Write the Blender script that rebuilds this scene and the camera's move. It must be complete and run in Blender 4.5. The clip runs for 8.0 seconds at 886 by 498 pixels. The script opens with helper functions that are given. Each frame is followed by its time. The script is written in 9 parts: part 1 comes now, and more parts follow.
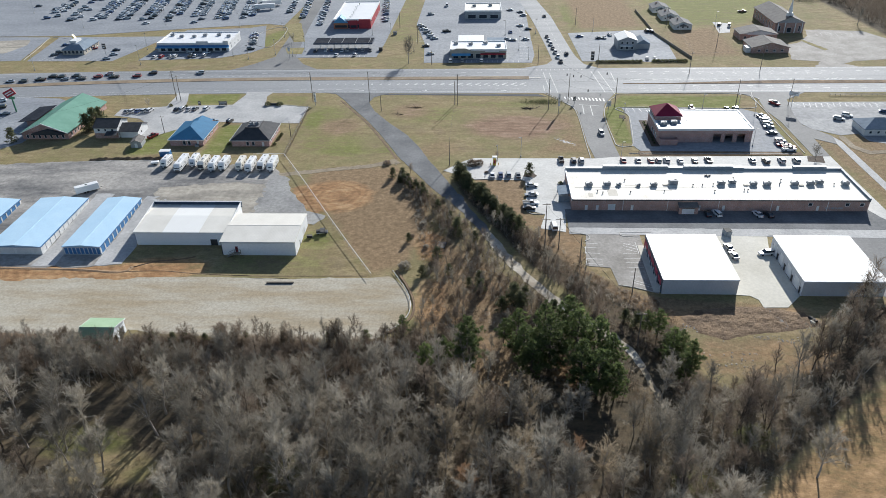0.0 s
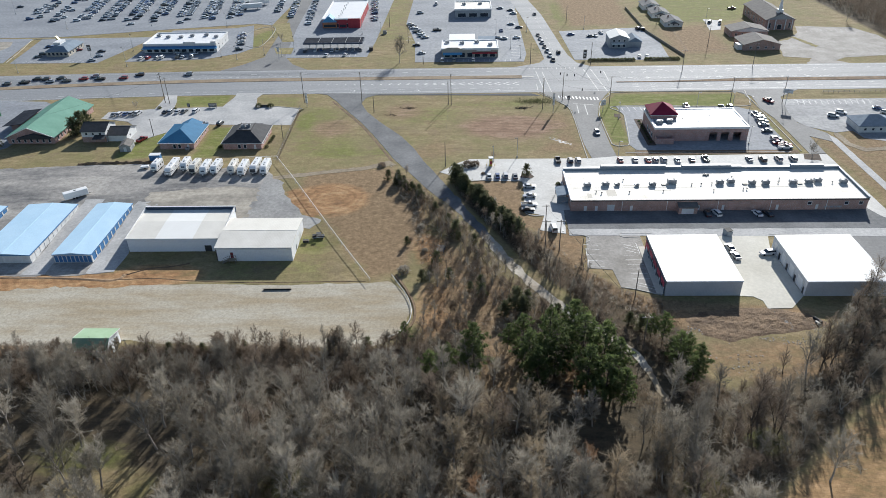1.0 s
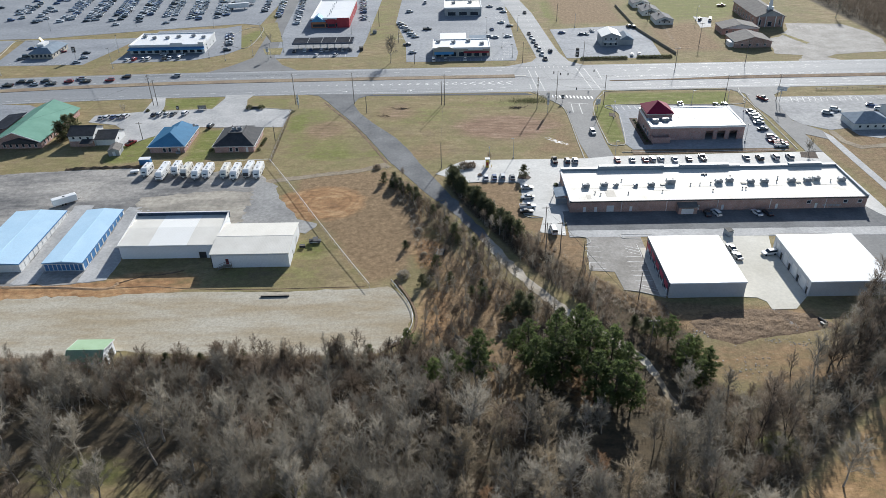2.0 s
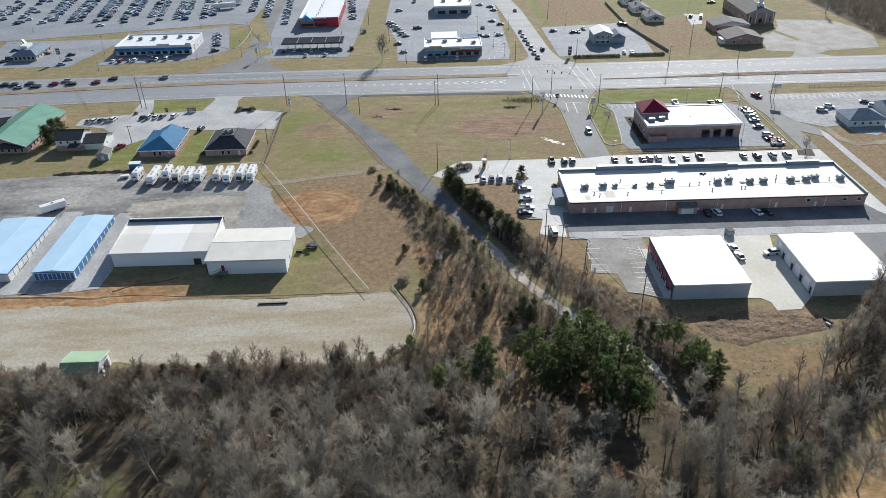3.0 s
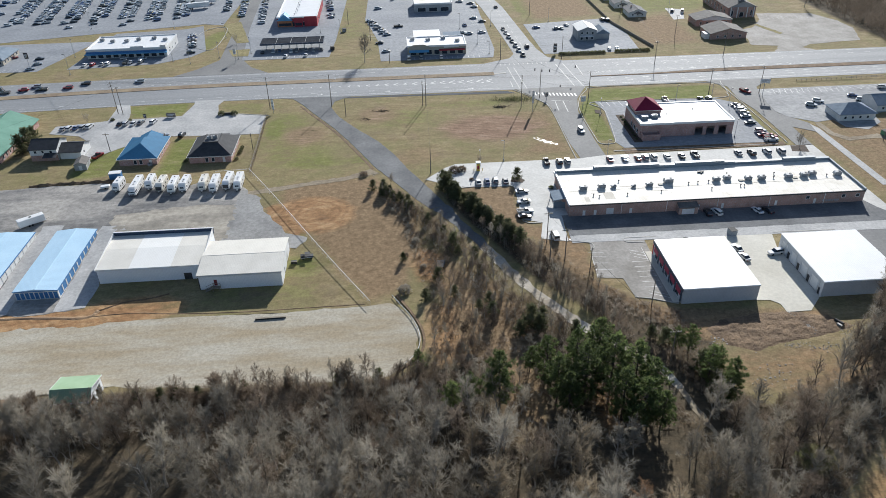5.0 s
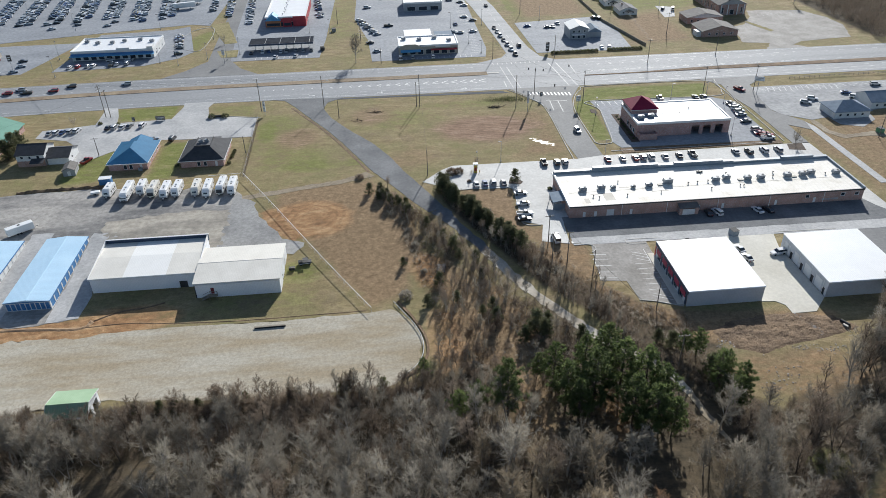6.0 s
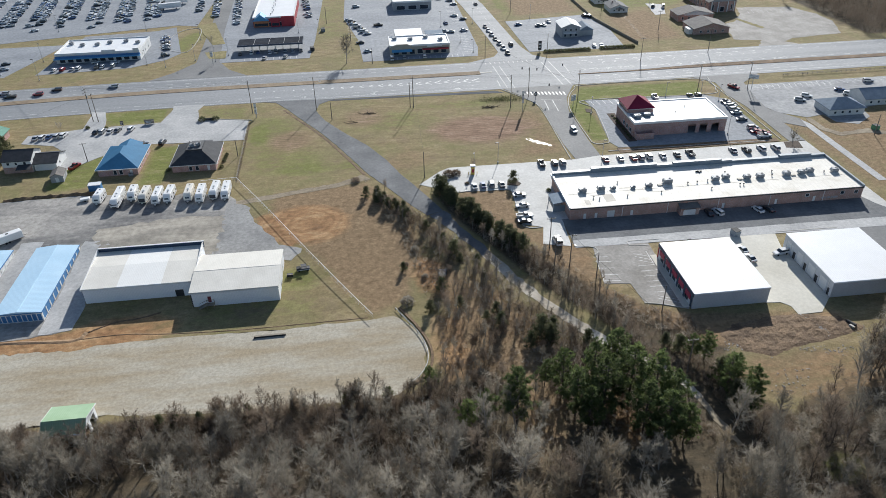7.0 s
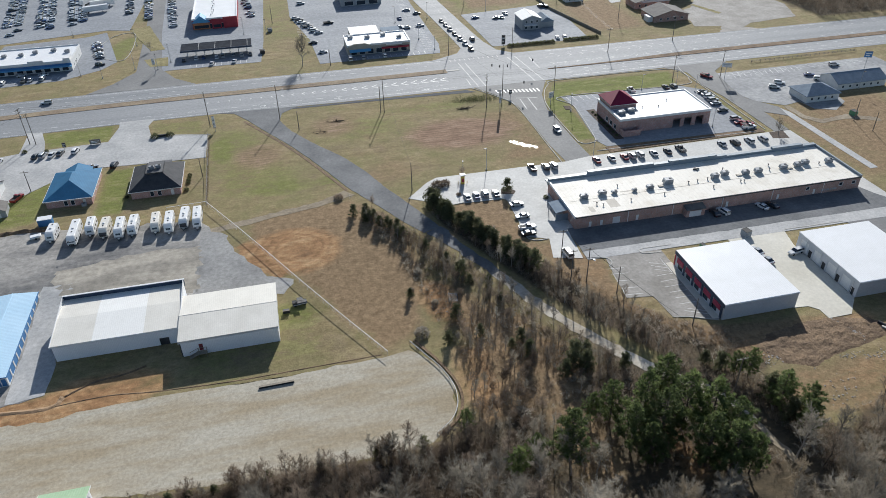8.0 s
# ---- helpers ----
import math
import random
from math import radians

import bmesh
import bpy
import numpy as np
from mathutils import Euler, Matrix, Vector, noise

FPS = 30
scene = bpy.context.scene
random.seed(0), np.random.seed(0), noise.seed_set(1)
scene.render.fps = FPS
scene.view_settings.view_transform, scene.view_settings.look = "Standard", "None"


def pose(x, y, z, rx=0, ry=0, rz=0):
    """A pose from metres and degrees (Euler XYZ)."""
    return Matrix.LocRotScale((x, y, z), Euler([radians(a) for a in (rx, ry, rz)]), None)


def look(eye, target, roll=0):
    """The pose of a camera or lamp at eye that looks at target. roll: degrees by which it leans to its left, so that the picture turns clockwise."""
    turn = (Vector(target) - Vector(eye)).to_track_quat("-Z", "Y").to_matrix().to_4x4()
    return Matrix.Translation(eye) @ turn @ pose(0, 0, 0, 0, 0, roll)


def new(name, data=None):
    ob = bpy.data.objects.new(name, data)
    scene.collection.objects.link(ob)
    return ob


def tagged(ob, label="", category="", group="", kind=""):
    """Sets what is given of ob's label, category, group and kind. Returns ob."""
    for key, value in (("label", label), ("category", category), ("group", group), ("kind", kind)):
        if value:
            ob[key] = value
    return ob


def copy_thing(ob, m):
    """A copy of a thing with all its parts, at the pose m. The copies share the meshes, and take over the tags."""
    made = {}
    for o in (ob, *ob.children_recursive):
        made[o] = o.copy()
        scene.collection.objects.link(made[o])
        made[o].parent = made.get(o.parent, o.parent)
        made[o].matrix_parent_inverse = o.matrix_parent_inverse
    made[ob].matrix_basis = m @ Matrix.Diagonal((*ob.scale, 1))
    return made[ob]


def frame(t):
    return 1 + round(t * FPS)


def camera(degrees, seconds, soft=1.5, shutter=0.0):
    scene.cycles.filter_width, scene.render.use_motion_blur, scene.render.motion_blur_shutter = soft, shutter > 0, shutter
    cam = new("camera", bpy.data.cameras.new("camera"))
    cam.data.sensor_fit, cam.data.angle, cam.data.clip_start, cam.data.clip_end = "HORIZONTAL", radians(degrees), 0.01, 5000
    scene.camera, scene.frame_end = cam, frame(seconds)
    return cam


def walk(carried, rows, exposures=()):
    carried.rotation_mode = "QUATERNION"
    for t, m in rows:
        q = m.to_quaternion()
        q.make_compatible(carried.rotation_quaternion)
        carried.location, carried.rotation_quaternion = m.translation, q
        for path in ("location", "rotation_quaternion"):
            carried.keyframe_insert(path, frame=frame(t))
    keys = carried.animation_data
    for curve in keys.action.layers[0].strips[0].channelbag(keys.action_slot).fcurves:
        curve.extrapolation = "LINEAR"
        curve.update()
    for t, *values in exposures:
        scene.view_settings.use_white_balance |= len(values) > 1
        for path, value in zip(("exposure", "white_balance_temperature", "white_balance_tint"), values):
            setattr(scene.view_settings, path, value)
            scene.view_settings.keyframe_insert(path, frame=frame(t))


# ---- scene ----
cam = camera(63.1, 8.0, soft=0.6)
METRES, EYE, TILT, LEAN, TURN = 69.12, 122.5, 0.0, 0.0, 3.1
ROWS = [
    (0.0, 0.0, 0.0, 0.0, -0.66, -31.61, 1.08),
    (0.5, -0.0298, 0.0276, -0.0003, -1.31, -31.71, 1.09),
    (1.0, -0.0591, 0.0554, -0.0004, -1.95, -31.82, 1.1),
    (1.5, -0.0886, 0.0835, -0.0006, -2.6, -31.92, 1.1),
    (3.0, -0.1747, 0.171, -0.0011, -4.53, -32.25, 1.12),
    (3.5, -0.2033, 0.2006, -0.0014, -5.18, -32.36, 1.12),
    (4.0, -0.2318, 0.2303, -0.0014, -5.82, -32.46, 1.12),
    (4.5, -0.26, 0.2605, -0.0015, -6.47, -32.57, 1.13),
    (6.0, -0.3456, 0.3529, -0.0007, -8.44, -32.89, 1.1),
    (6.5, -0.3733, 0.3843, -0.0006, -9.09, -32.99, 1.09),
    (7.0, -0.4023, 0.4187, -0.0004, -9.8, -33.11, 1.09),
    (7.5, -0.5109, 0.5535, -0.0003, -12.51, -33.54, 1.06),
    (8.0, -0.6543, 0.7533, -0.0019, -16.36, -34.22, 1.02),
]
walk(cam, [(t, pose(0, 0, EYE, TILT, LEAN, TURN) @ pose(METRES * x, METRES * y, METRES * z, 90 + pitch, roll, yaw)) for t, x, y, z, yaw, pitch, roll in ROWS], [(0.0, 0.43), (3.0, 0.41), (6.5, 0.36), (7.5, 0.33), (8.0, 0.29)])

# ---- light ----
SUN_AZ, SUN_EL = radians(19.3), radians(24.8)
sun_way = Vector((math.sin(SUN_AZ) * math.cos(SUN_EL), math.cos(SUN_AZ) * math.cos(SUN_EL), math.sin(SUN_EL)))
world = bpy.data.worlds.new("winter_sky")
scene.world = world
world.use_nodes = True
wn = world.node_tree.nodes
sky = wn.new("ShaderNodeTexSky")
sky.sky_type, sky.sun_disc = "NISHITA", False
sky.sun_elevation, sky.sun_rotation = SUN_EL, SUN_AZ
sky.dust_density, sky.ozone_density = 0.8, 2.5
wn["Background"].inputs["Strength"].default_value = 0.085
world.node_tree.links.new(sky.outputs["Color"], wn["Background"].inputs["Color"])
sun_data = bpy.data.lights.new("sun", "SUN")
sun_data.energy, sun_data.angle, sun_data.color = 5.0, radians(0.55), (0.985, 0.985, 0.965)
sun = new("sun", sun_data)
sun.matrix_world = look(sun_way * 600, (0, 0, 0))

# ---- materials ----
MATS = {}


def nodes_of(name):
    m = bpy.data.materials.new(name)
    m.use_nodes = True
    MATS[name] = m
    return m, m.node_tree.nodes, m.node_tree.links, m.node_tree.nodes["Principled BSDF"]


def noise_node(n, l, scale, detail=4.0, rough=0.55, vec=None):
    t = n.new("ShaderNodeTexNoise")
    t.inputs["Scale"].default_value, t.inputs["Detail"].default_value, t.inputs["Roughness"].default_value = scale, detail, rough
    if vec is not None:
        l.new(vec, t.inputs["Vector"])
    return t.outputs["Fac"]


def ramp(n, l, fac, stops):
    r = n.new("ShaderNodeValToRGB")
    e = r.color_ramp.elements
    while len(e) < len(stops):
        e.new(0.5)
    for el, (p, c) in zip(e, stops):
        el.position, el.color = p, (*c, 1) if len(c) == 3 else (c[0], c[0], c[0], 1)
    l.new(fac, r.inputs["Fac"])
    return r.outputs["Color"]


def mix(n, l, fac, a, b, mode="MIX"):
    m = n.new("ShaderNodeMix")
    m.data_type, m.blend_type = "RGBA", mode
    for sock, v in ((m.inputs[0], fac), (m.inputs[6], a), (m.inputs[7], b)):
        if isinstance(v, (int, float)):
            sock.default_value = v
        elif isinstance(v, tuple):
            sock.default_value = (*v, 1)
        else:
            l.new(v, sock)
    return m.outputs[2]


def maths(n, l, op, a, b=0.0, clamp=False):
    m = n.new("ShaderNodeMath")
    m.operation, m.use_clamp = op, clamp
    for sock, v in zip(m.inputs, (a, b)):
        if isinstance(v, (int, float)):
            sock.default_value = v
        else:
            l.new(v, sock)
    return m.outputs[0]


def bump(n, l, b, height, strength, distance):
    k = n.new("ShaderNodeBump")
    k.inputs["Strength"].default_value, k.inputs["Distance"].default_value = strength, distance
    l.new(height, k.inputs["Height"])
    l.new(k.outputs["Normal"], b.inputs["Normal"])


def place(n):
    return n.new("ShaderNodeNewGeometry").outputs["Position"]


def surface(name, a, b, big=0.06, fine=1.2, rough=0.85, relief=0.3, depth=0.05, metal=0.0, lo=0.35, hi=0.65, grain=0.25, per_object=0.0, spec=0.5, thin=0.0, streak=(1, 1, 1)):
    """A plain surface in two shades that drift at two scales, with fine relief."""
    m, n, l, p = nodes_of(name)
    pos = place(n)
    far = pos
    if streak != (1, 1, 1):
        mp = n.new("ShaderNodeMapping")
        mp.inputs["Scale"].default_value = streak
        l.new(pos, mp.inputs["Vector"])
        far = mp.outputs["Vector"]
    f1, f2 = noise_node(n, l, big, 8.0, 0.65, far), noise_node(n, l, fine, 6.0, 0.7, pos)
    col = ramp(n, l, f1, [(lo, a), (hi, b)])
    shade = ramp(n, l, f2, [(0.25, (1 - grain,)), (0.75, (1 + grain * 0.6,))])
    col = mix(n, l, 1.0, col, shade, "MULTIPLY")
    if per_object:
        r = n.new("ShaderNodeObjectInfo").outputs["Random"]
        col = mix(n, l, 1.0, col, ramp(n, l, r, [(0.0, (1 - per_object,)), (1.0, (1.0,))]), "MULTIPLY")
    l.new(col, p.inputs["Base Color"])
    p.inputs["Roughness"].default_value, p.inputs["Metallic"].default_value = rough, metal
    p.inputs["Specular IOR Level"].default_value = spec
    if relief:
        bump(n, l, p, f2, relief, depth)
    if thin:
        t = n.new("ShaderNodeBsdfTranslucent")
        l.new(col, t.inputs["Color"])
        mx = n.new("ShaderNodeMixShader")
        mx.inputs[0].default_value = thin
        l.new(p.outputs[0], mx.inputs[1])
        l.new(t.outputs[0], mx.inputs[2])
        l.new(mx.outputs[0], n["Material Output"].inputs["Surface"])
    return m


def plain(name, c, rough=0.5, metal=0.0, spec=0.5, coat=0.0):
    m, n, l, p = nodes_of(name)
    f = noise_node(n, l, 3.0, 3.0, 0.5, place(n))
    l.new(mix(n, l, 1.0, (*c,), ramp(n, l, f, [(0.2, (0.88,)), (0.8, (1.0,))]), "MULTIPLY"), p.inputs["Base Color"])
    p.inputs["Roughness"].default_value, p.inputs["Metallic"].default_value, p.inputs["Specular IOR Level"].default_value = rough, metal, spec
    p.inputs["Coat Weight"].default_value = coat
    return m


def brickwork(name, a, b, joint):
    m, n, l, p = nodes_of(name)
    t = n.new("ShaderNodeTexBrick")
    t.inputs["Scale"].default_value = 1.0
    t.inputs["Brick Width"].default_value, t.inputs["Row Height"].default_value, t.inputs["Mortar Size"].default_value = 0.22, 0.075, 0.01
    t.inputs["Color1"].default_value, t.inputs["Color2"].default_value, t.inputs["Mortar"].default_value = (*a, 1), (*b, 1), (*joint, 1)
    geo = n.new("ShaderNodeNewGeometry").outputs["Position"]
    sep, comb = n.new("ShaderNodeSeparateXYZ"), n.new("ShaderNodeCombineXYZ")
    l.new(geo, sep.inputs[0])
    l.new(maths(n, l, "ADD", sep.outputs["X"], sep.outputs["Y"]), comb.inputs["X"])
    l.new(sep.outputs["Z"], comb.inputs["Y"])
    l.new(comb.outputs[0], t.inputs["Vector"])
    f = noise_node(n, l, 0.35, 5.0, 0.65, geo)
    l.new(mix(n, l, 1.0, t.outputs["Color"], ramp(n, l, f, [(0.3, (0.72,)), (0.7, (1.1,))]), "MULTIPLY"), p.inputs["Base Color"])
    p.inputs["Roughness"].default_value = 0.9
    return m


def ribbed(name, a, b, rough=0.5, axis="Y", pitch=0.4, metal=0.0, relief=0.4):
    """Ribbed sheet metal, with rib lines along the other axis and streaky wear."""
    m, n, l, p = nodes_of(name)
    pos = place(n)
    w = n.new("ShaderNodeTexWave")
    w.bands_direction = axis
    w.inputs["Scale"].default_value = 0.314 / pitch
    l.new(pos, w.inputs["Vector"])
    f = noise_node(n, l, 0.18, 6.0, 0.65, pos)
    f2 = noise_node(n, l, 2.5, 4.0, 0.6, pos)
    col = mix(n, l, 1.0, ramp(n, l, f, [(0.35, a), (0.68, b)]), ramp(n, l, f2, [(0.25, (0.9,)), (0.7, (1.03,))]), "MULTIPLY")
    col = mix(n, l, 1.0, col, ramp(n, l, w.outputs["Fac"], [(0.0, (0.95,)), (0.35, (1.0,))]), "MULTIPLY")
    l.new(col, p.inputs["Base Color"])
    p.inputs["Roughness"].default_value, p.inputs["Metallic"].default_value, p.inputs["Specular IOR Level"].default_value = rough, metal, 0.25
    bump(n, l, p, w.outputs["Fac"], relief, 0.03)
    return m


def ground_material():
    """Winter ground: dormant grass, greener patches, clay and leaf litter, told apart by the sheet's cover attribute."""
    m, n, l, p = nodes_of("winter_ground")
    pos = place(n)
    at = n.new("ShaderNodeAttribute")
    at.attribute_name = "cover"
    sep = n.new("ShaderNodeSeparateColor")
    l.new(at.outputs["Color"], sep.inputs[0])
    mp = n.new("ShaderNodeMapping")
    mp.inputs["Scale"].default_value = (0.55, 1.3, 1.0)
    l.new(pos, mp.inputs["Vector"])
    big, mid, fine = noise_node(n, l, 0.035, 6.0, 0.62, pos), noise_node(n, l, 0.2, 9.0, 0.74, mp.outputs["Vector"]), noise_node(n, l, 1.4, 8.0, 0.8, pos)

    def cut(mask, amount):
        v = maths(n, l, "ADD", mask, maths(n, l, "MULTIPLY", maths(n, l, "SUBTRACT", mid, 0.5), amount))
        return ramp(n, l, v, [(0.32, (0.0,)), (0.68, (1.0,))])

    wear = n.new("ShaderNodeAttribute")
    wear.attribute_name = "wear"
    worn = n.new("ShaderNodeSeparateColor")
    l.new(wear.outputs["Color"], worn.inputs[0])
    tuft = noise_node(n, l, 0.55, 7.0, 0.78, pos)
    dry = ramp(n, l, mid, [(0.34, (0.21, 0.158, 0.082)), (0.5, (0.295, 0.228, 0.122)), (0.66, (0.385, 0.308, 0.18))])
    patch = noise_node(n, l, 0.085, 6.0, 0.75, pos)
    dry = mix(n, l, ramp(n, l, big, [(0.4, (0.0,)), (0.6, (0.65,))]), dry, (0.23, 0.203, 0.098))
    dry = mix(n, l, ramp(n, l, patch, [(0.5, (0.0,)), (0.66, (0.6,))]), dry, (0.205, 0.20, 0.078))
    dry = mix(n, l, ramp(n, l, patch, [(0.33, (0.55,)), (0.46, (0.0,))]), dry, (0.24, 0.175, 0.118))
    green = ramp(n, l, mid, [(0.36, (0.13, 0.162, 0.036)), (0.52, (0.20, 0.212, 0.062)), (0.64, (0.285, 0.255, 0.115))])
    clay = ramp(n, l, mid, [(0.36, (0.25, 0.135, 0.068)), (0.5, (0.385, 0.22, 0.108)), (0.64, (0.50, 0.325, 0.175))])
    ring_at = n.new("ShaderNodeMapping")
    ring_at.inputs["Location"].default_value = (53.0, -236.8, 0.0)
    l.new(pos, ring_at.inputs["Vector"])
    rings = n.new("ShaderNodeTexWave")
    rings.wave_type, rings.rings_direction = "RINGS", "Z"
    rings.inputs["Scale"].default_value, rings.inputs["Distortion"].default_value, rings.inputs["Detail"].default_value, rings.inputs["Detail Scale"].default_value = 0.11, 11.0, 4.0, 0.6
    l.new(ring_at.outputs["Vector"], rings.inputs["Vector"])
    clay = mix(n, l, 1.0, clay, ramp(n, l, rings.outputs["Fac"], [(0.1, (0.88,)), (0.8, (1.05,))]), "MULTIPLY")
    litter = ramp(n, l, mid, [(0.3, (0.05, 0.042, 0.03)), (0.48, (0.10, 0.08, 0.053)), (0.62, (0.145, 0.11, 0.07)), (0.78, (0.145, 0.135, 0.07))])
    # bare soil with shallow plough lines, trampled brown grass, and mossy floor of the wood
    plough = n.new("ShaderNodeTexWave")
    plough.bands_direction = "Y"
    plough.inputs["Scale"].default_value, plough.inputs["Distortion"].default_value, plough.inputs["Detail"].default_value, plough.inputs["Detail Scale"].default_value = 0.17, 5.0, 4.0, 0.5
    l.new(pos, plough.inputs["Vector"])
    soil = mix(n, l, 1.0, ramp(n, l, mid, [(0.36, (0.215, 0.135, 0.09)), (0.5, (0.30, 0.195, 0.13)), (0.66, (0.38, 0.265, 0.185))]), ramp(n, l, plough.outputs["Fac"], [(0.1, (0.88,)), (0.8, (1.05,))]), "MULTIPLY")
    trodden = ramp(n, l, tuft, [(0.3, (0.205, 0.137, 0.076)), (0.55, (0.29, 0.20, 0.116)), (0.75, (0.355, 0.26, 0.155))])
    moss = ramp(n, l, tuft, [(0.3, (0.055, 0.06, 0.022)), (0.55, (0.125, 0.125, 0.045)), (0.75, (0.20, 0.18, 0.075))])
    col = mix(n, l, cut(sep.outputs["Red"], 1.7), dry, green)
    col = mix(n, l, cut(sep.outputs["Blue"], 0.5), col, litter)
    col = mix(n, l, cut(worn.outputs["Green"], 0.9), col, trodden)
    col = mix(n, l, cut(worn.outputs["Red"], 0.9), col, soil)
    col = mix(n, l, cut(worn.outputs["Blue"], 1.2), col, moss)
    col = mix(n, l, cut(sep.outputs["Green"], 1.0), col, clay)
    col = mix(n, l, 1.0, col, ramp(n, l, tuft, [(0.28, (0.74,)), (0.72, (1.2,))]), "MULTIPLY")
    col = mix(n, l, 1.0, col, ramp(n, l, fine, [(0.25, (0.7,)), (0.75, (1.22,))]), "MULTIPLY")
    l.new(col, p.inputs["Base Color"])
    p.inputs["Roughness"].default_value, p.inputs["Specular IOR Level"].default_value = 0.95, 0.15
    bump(n, l, p, fine, 0.9, 0.18)


def membrane():
    """A white roof coating, gone cream, with sheet seams across it and brown stains."""
    m, n, l, p = nodes_of("roof_membrane")
    pos = place(n)
    w = n.new("ShaderNodeTexWave")
    w.bands_direction, w.wave_profile = "X", "SAW"
    w.inputs["Scale"].default_value, w.inputs["Distortion"].default_value = 0.314 / 1.6, 0.15
    l.new(pos, w.inputs["Vector"])
    big, stain, fine = noise_node(n, l, 0.12, 6.0, 0.65, pos), noise_node(n, l, 0.3, 9.0, 0.78, pos), noise_node(n, l, 1.4, 6.0, 0.7, pos)
    col = ramp(n, l, big, [(0.3, (0.64, 0.585, 0.49)), (0.52, (0.79, 0.745, 0.66))])
    col = mix(n, l, ramp(n, l, stain, [(0.30, (0.75,)), (0.40, (0.0,))]), col, (0.36, 0.27, 0.18))
    col = mix(n, l, 1.0, col, ramp(n, l, w.outputs["Fac"], [(0.0, (0.84,)), (0.12, (1.0,))]), "MULTIPLY")
    col = mix(n, l, 1.0, col, ramp(n, l, fine, [(0.25, (0.88,)), (0.7, (1.04,))]), "MULTIPLY")
    l.new(col, p.inputs["Base Color"])
    p.inputs["Roughness"].default_value, p.inputs["Specular IOR Level"].default_value = 0.65, 0.25
    bump(n, l, p, w.outputs["Fac"], 0.25, 0.02)


ground_material()
surface("asphalt_dark", (0.06, 0.066, 0.076), (0.09, 0.097, 0.108), 0.05, 1.5, 0.9, 0.2, 0.02, spec=0.25)
surface("asphalt_old", (0.155, 0.155, 0.155), (0.23, 0.228, 0.222), 0.05, 1.0, 0.8, 0.2, 0.02, spec=0.28)
surface("asphalt_pale", (0.25, 0.232, 0.205), (0.385, 0.36, 0.33), 0.1, 1.0, 0.85, 0.06, 0.02, grain=0.32, spec=0.25)
surface("asphalt_road", (0.215, 0.225, 0.235), (0.305, 0.31, 0.314), 0.05, 0.8, 0.76, 0.12, 0.02, spec=0.3, streak=(0.15, 1.6, 1))
surface("asphalt_lot", (0.225, 0.24, 0.262), (0.315, 0.33, 0.35), 0.05, 0.6, 0.82, 0.15, 0.02, grain=0.34, spec=0.25, streak=(0.5, 1, 1))
surface("yard_asphalt", (0.15, 0.147, 0.145), (0.41, 0.385, 0.35), 0.055, 0.6, 0.85, 0.3, 0.03, lo=0.38, hi=0.6, grain=0.42, spec=0.25, streak=(0.45, 1.4, 1))
surface("yard_dirt", (0.27, 0.245, 0.205), (0.45, 0.405, 0.335), 0.09, 0.5, 0.95, 0.4, 0.05, lo=0.4, hi=0.6, grain=0.4, streak=(0.4, 1.5, 1))
surface("gravel_pale", (0.37, 0.305, 0.21), (0.47, 0.43, 0.35), 0.09, 1.6, 0.95, 0.6, 0.06, lo=0.36, hi=0.62, grain=0.36, spec=0.2, streak=(0.35, 1.6, 1))
surface("gravel_grey", (0.27, 0.265, 0.255), (0.40, 0.39, 0.37), 0.08, 0.9, 0.95, 0.5, 0.05, grain=0.35, spec=0.2)
surface("track_dirt", (0.25, 0.20, 0.14), (0.38, 0.32, 0.235), 0.09, 0.9, 0.95, 0.5, 0.05, grain=0.4, spec=0.2)
# leafy track dirt, darkened in the colour to stand for shade under the trees
surface("leaf_dirt", (0.07, 0.06, 0.05), (0.15, 0.13, 0.105), 0.3, 1.2, 0.95, 0.5, 0.05, grain=0.4, spec=0.2)
surface("lane_gravel", (0.34, 0.285, 0.215), (0.60, 0.55, 0.465), 0.09, 1.0, 0.95, 0.5, 0.05, grain=0.3, spec=0.2)
surface("concrete", (0.45, 0.44, 0.415), (0.58, 0.57, 0.54), 0.09, 1.1, 0.74, 0.06, 0.02, grain=0.2, spec=0.32)
surface("concrete_new", (0.58, 0.545, 0.46), (0.69, 0.655, 0.57), 0.06, 1.0, 0.88, 0.1, 0.02, grain=0.14, spec=0.25)
surface("lot_worn", (0.235, 0.24, 0.25), (0.40, 0.40, 0.395), 0.045, 0.5, 0.82, 0.1, 0.02, grain=0.36, spec=0.25)
surface("concrete_lot", (0.37, 0.37, 0.365), (0.52, 0.51, 0.495), 0.08, 1.0, 0.82, 0.06, 0.02, grain=0.3, spec=0.25)
surface("kerb", (0.40, 0.38, 0.34), (0.52, 0.50, 0.46), 0.3, 3.0, 0.8, 0.2, 0.02)
surface("marking", (0.62, 0.62, 0.60), (0.78, 0.78, 0.76), 0.4, 4.0, 0.6, 0.0, grain=0.3)
surface("marking_worn", (0.30, 0.30, 0.29), (0.55, 0.55, 0.53), 0.4, 3.0, 0.7, 0.0, grain=0.4)
surface("median_soil", (0.21, 0.15, 0.10), (0.31, 0.24, 0.15), 0.1, 1.0, 0.95, 0.6, 0.1, grain=0.35)
surface("island_grass", (0.22, 0.19, 0.085), (0.34, 0.29, 0.15), 0.12, 0.7, 0.95, 0.7, 0.1, grain=0.4, spec=0.15)
surface("mulch", (0.055, 0.038, 0.028), (0.10, 0.07, 0.05), 0.4, 3.0, 0.95, 0.8, 0.1)
